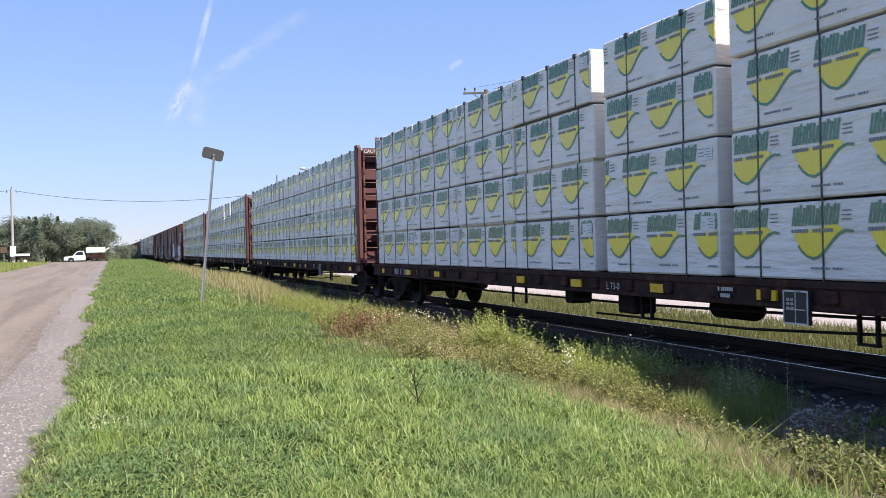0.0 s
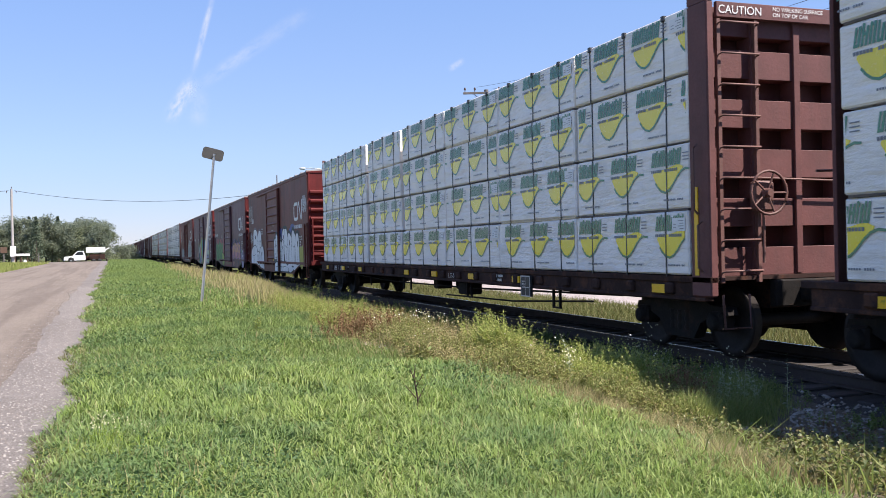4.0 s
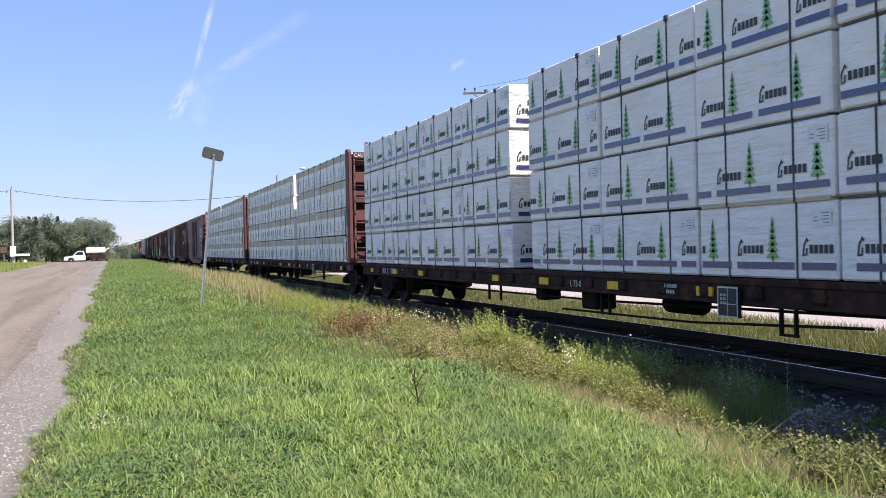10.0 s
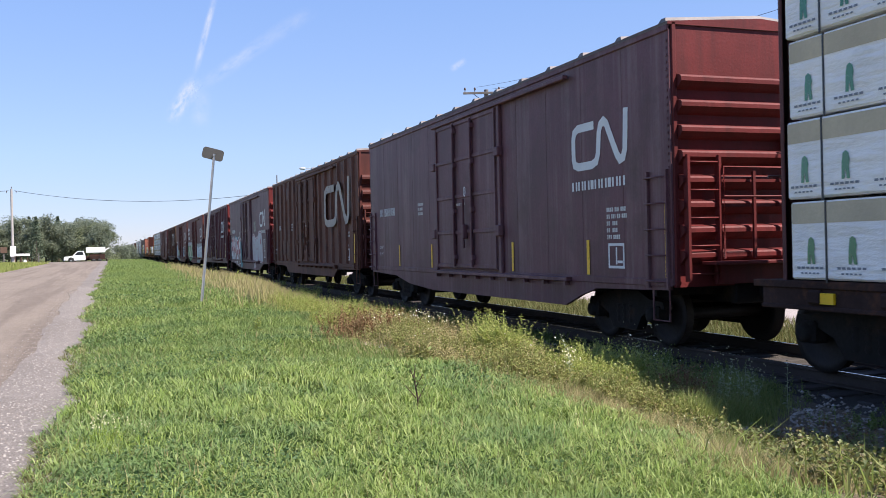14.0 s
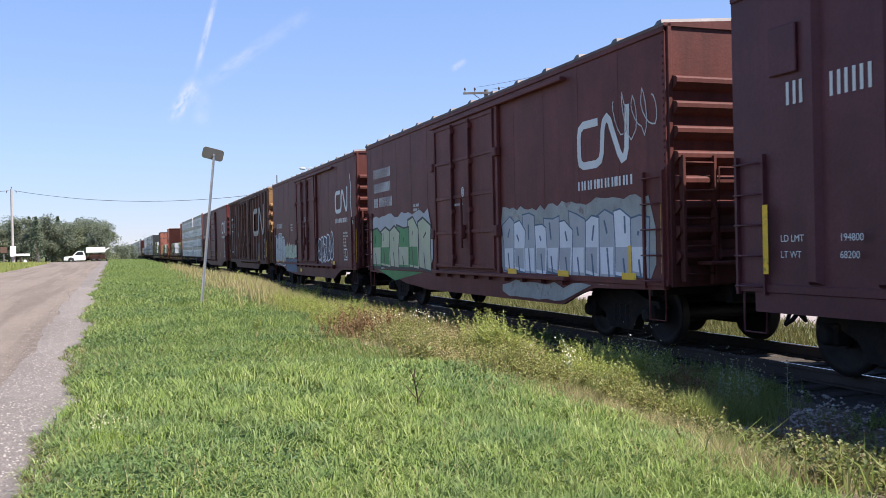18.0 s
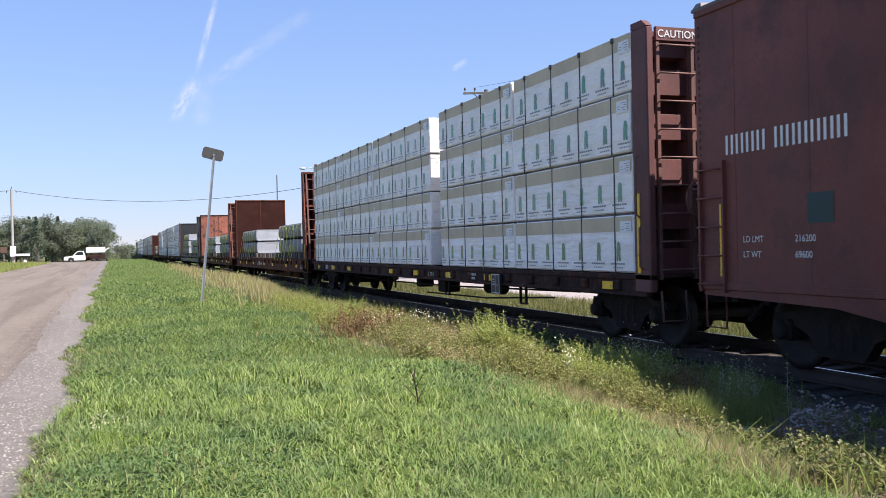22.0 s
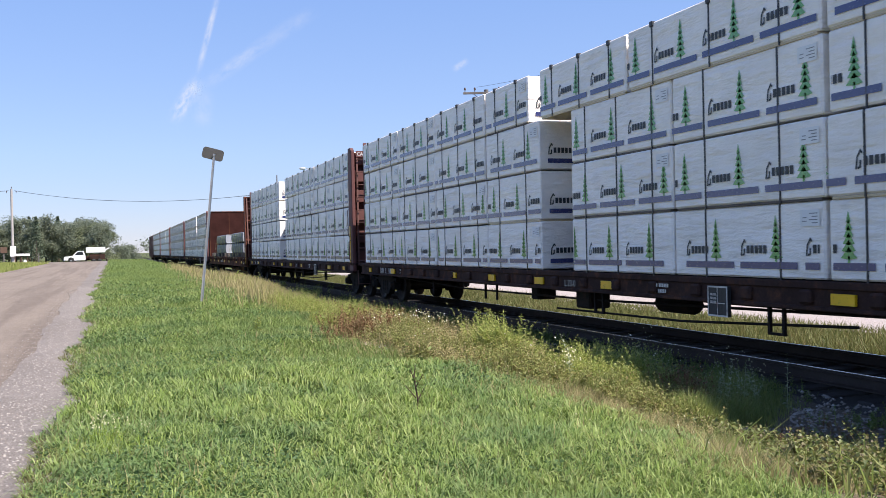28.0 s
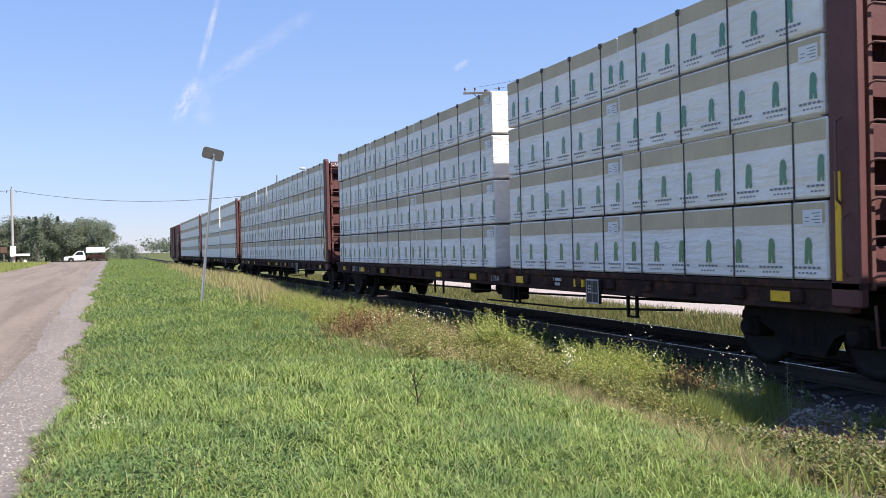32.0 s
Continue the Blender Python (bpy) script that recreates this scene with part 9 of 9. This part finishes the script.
# ---- clouds: flat, far off, adrift ----
def cloud_material(name, strength, scale, seed, sharp):
    m, n, l, p = tree_of(name)
    n.remove(p)
    tc = n.new("ShaderNodeTexCoord")
    sep = n.new("ShaderNodeSeparateXYZ")
    l.new(tc.outputs["Generated"], sep.inputs[0])
    def math_node(op, a, b=None, c=None):
        q = n.new("ShaderNodeMath")
        q.operation = op
        q.use_clamp = op != "SUBTRACT"
        for sock, v in zip(q.inputs, (a, b)):
            if v is None:
                continue
            if isinstance(v, (int, float)):
                sock.default_value = v
            else:
                l.new(v, sock)
        return q.outputs[0]
    fall = None
    for k in (0, 1):
        d = math_node("SUBTRACT", sep.outputs[k], 0.5)
        ab = n.new("ShaderNodeMath")
        ab.operation = "ABSOLUTE"
        l.new(d, ab.inputs[0])
        r = n.new("ShaderNodeMapRange")
        r.interpolation_type = "SMOOTHSTEP"
        r.inputs[1].default_value, r.inputs[2].default_value, r.inputs[3].default_value, r.inputs[4].default_value = 0.5, (0.0 if k == 0 else 0.12), 0.0, 1.0
        l.new(ab.outputs[0], r.inputs[0])
        fall = r.outputs[0] if fall is None else math_node("MULTIPLY", fall, r.outputs[0])
    mp = n.new("ShaderNodeMapping")
    mp.inputs["Scale"].default_value = scale
    mp.inputs["Location"].default_value = (seed, seed * 1.7, 0)
    l.new(tc.outputs["Generated"], mp.inputs[0])
    t = noise_of(n, l, mp.outputs[0], 1.0, 6.0, 0.6)
    al = math_node("MULTIPLY", fall, math_node("MULTIPLY", ramp(n, l, t, sharp[0], sharp[1]), strength))
    em = n.new("ShaderNodeEmission")
    em.inputs[0].default_value = (0.93, 0.96, 1.0, 1)
    em.inputs[1].default_value = 0.5
    tr = n.new("ShaderNodeBsdfTransparent")
    mx = n.new("ShaderNodeMixShader")
    l.new(al, mx.inputs[0])
    l.new(tr.outputs[0], mx.inputs[1])
    l.new(em.outputs[0], mx.inputs[2])
    l.new(mx.outputs[0], n["Material Output"].inputs[0])
    return m


def toward(u, v, dist):
    """A far point in the sky; u to the right of the track's line and v upward, as slopes."""
    return Vector((u, 1.0, v)).normalized() * dist


def cloud(name, a, b, width, strength, scale, seed, sharp, label, dist=3200, drift=20.0):
    """A soft strip of cloud from the slope point a to b."""
    A, B = toward(*a, dist), toward(*b, dist)
    mid = (A + B) / 2
    yv = (B - A).normalized()
    zv = -mid.normalized()
    xv = yv.cross(zv).normalized()
    zv = xv.cross(yv)
    L, W = (B - A).length / 2, width * dist / 2
    me = Shape().add([(-W, -L, 0), (W, -L, 0), (W, L, 0), (-W, L, 0)], [(0, 1, 2, 3)]).mesh(name, [cloud_material(name, strength, scale, seed, sharp)])
    ob = tagged(new(name, me), label, "cloud", kind="structure")
    rot = Matrix((xv, yv, zv)).transposed().to_4x4()
    CLOUDS.append((ob, Matrix.Translation(mid + EYE) @ rot, Matrix.Translation(mid + EYE + Vector((drift, 0, 0))) @ rot))
    ob.matrix_basis = CLOUDS[-1][1]
    ob.visible_shadow = False
    return ob


CLOUDS = []
cloud("contrail", (0.1096, 0.2796), (0.0832, 0.1803), 0.009, 0.60, (1.5, 6, 1), 3, (0.25, 0.6), "thin white contrail in a blue sky")
cloud("contrail_head", (0.0879, 0.1852), (0.0561, 0.1313), 0.022, 0.85, (4, 5, 1), 7, (0.35, 0.7), "broad bright end of a contrail")
cloud("cirrus", (0.1803, 0.2404), (0.0812, 0.1655), 0.020, 0.44, (2, 5, 1), 11, (0.3, 0.75), "faint feathered streak of cirrus")
cloud("cirrus_wisp", (0.2179, 0.2661), (0.1435, 0.2129), 0.022, 0.25, (2, 4, 1), 12, (0.3, 0.8), "faint wisp of cirrus")
cloud("haze_wisp", (0.0911, 0.1747), (0.086, 0.1243), 0.030, 0.35, (2, 3, 1), 13, (0.3, 0.8), "faint wisp below a contrail")
cloud("small_cloud", (0.3677, 0.2009), (0.3903, 0.2162), 0.010, 0.60, (2, 3, 1), 17, (0.3, 0.7), "tiny white cloud shred")
cloud("small_cloud", (0.2835, 0.1075), (0.2999, 0.1332), 0.016, 0.55, (2, 3, 1), 19, (0.35, 0.7), "tiny white cloud shred")
cloud("cumulus_shred", (0.8178, 0.2136), (1.007, 0.1863), 0.045, 0.76, (2.2, 4, 1), 23, (0.38, 0.68), "soft white cloud low in the sky")
cloud("cumulus_shred", (0.4657, 0.1288), (0.6611, 0.1575), 0.035, 0.44, (2, 4, 1), 29, (0.35, 0.75), "soft thin white cloud")
cloud("cumulus_shred", (0.4288, 0.1016), (0.5406, 0.1152), 0.022, 0.36, (2, 4, 1), 31, (0.35, 0.75), "soft thin white cloud")
cloud("cumulus_shred", (0.9314, 0.2909), (1.0386, 0.2424), 0.050, 0.28, (2, 3, 1), 37, (0.35, 0.75), "thin white cloud")


# ---- what moves ----
def motions():
    """The whole train rolls on at one speed; the clouds drift."""
    start = {ob.name: y for ob, x, y, z in RIDES}
    for ob, x, y, z in RIDES:
        walk(ob, [(0, pose(x, y, z)), (32, pose(x, y - SPEED * 32, z))])
    for w, car, u, du in WHEELSETS:          # wheels turn while they roll past
        y = start[car.name] + u
        t0, t1 = max(0.0, (y - 42) / SPEED), min(32.0, (y - 1) / SPEED)
        if t1 - t0 < 0.2:
            continue
        n = int((t1 - t0) * FPS)
        rows = [(t0 + k / FPS, pose(0, du, 0.46, math.degrees(SPEED * k / FPS / 0.46) % 360)) for k in range(n + 1)]
        walk(w, ([(0, rows[0][1])] if t0 > 0.1 else []) + rows + ([(32, rows[-1][1])] if t1 < 31.9 else []))
    for ob, m0, m1 in CLOUDS:
        walk(ob, [(0, m0), (32, m1)])


motions()
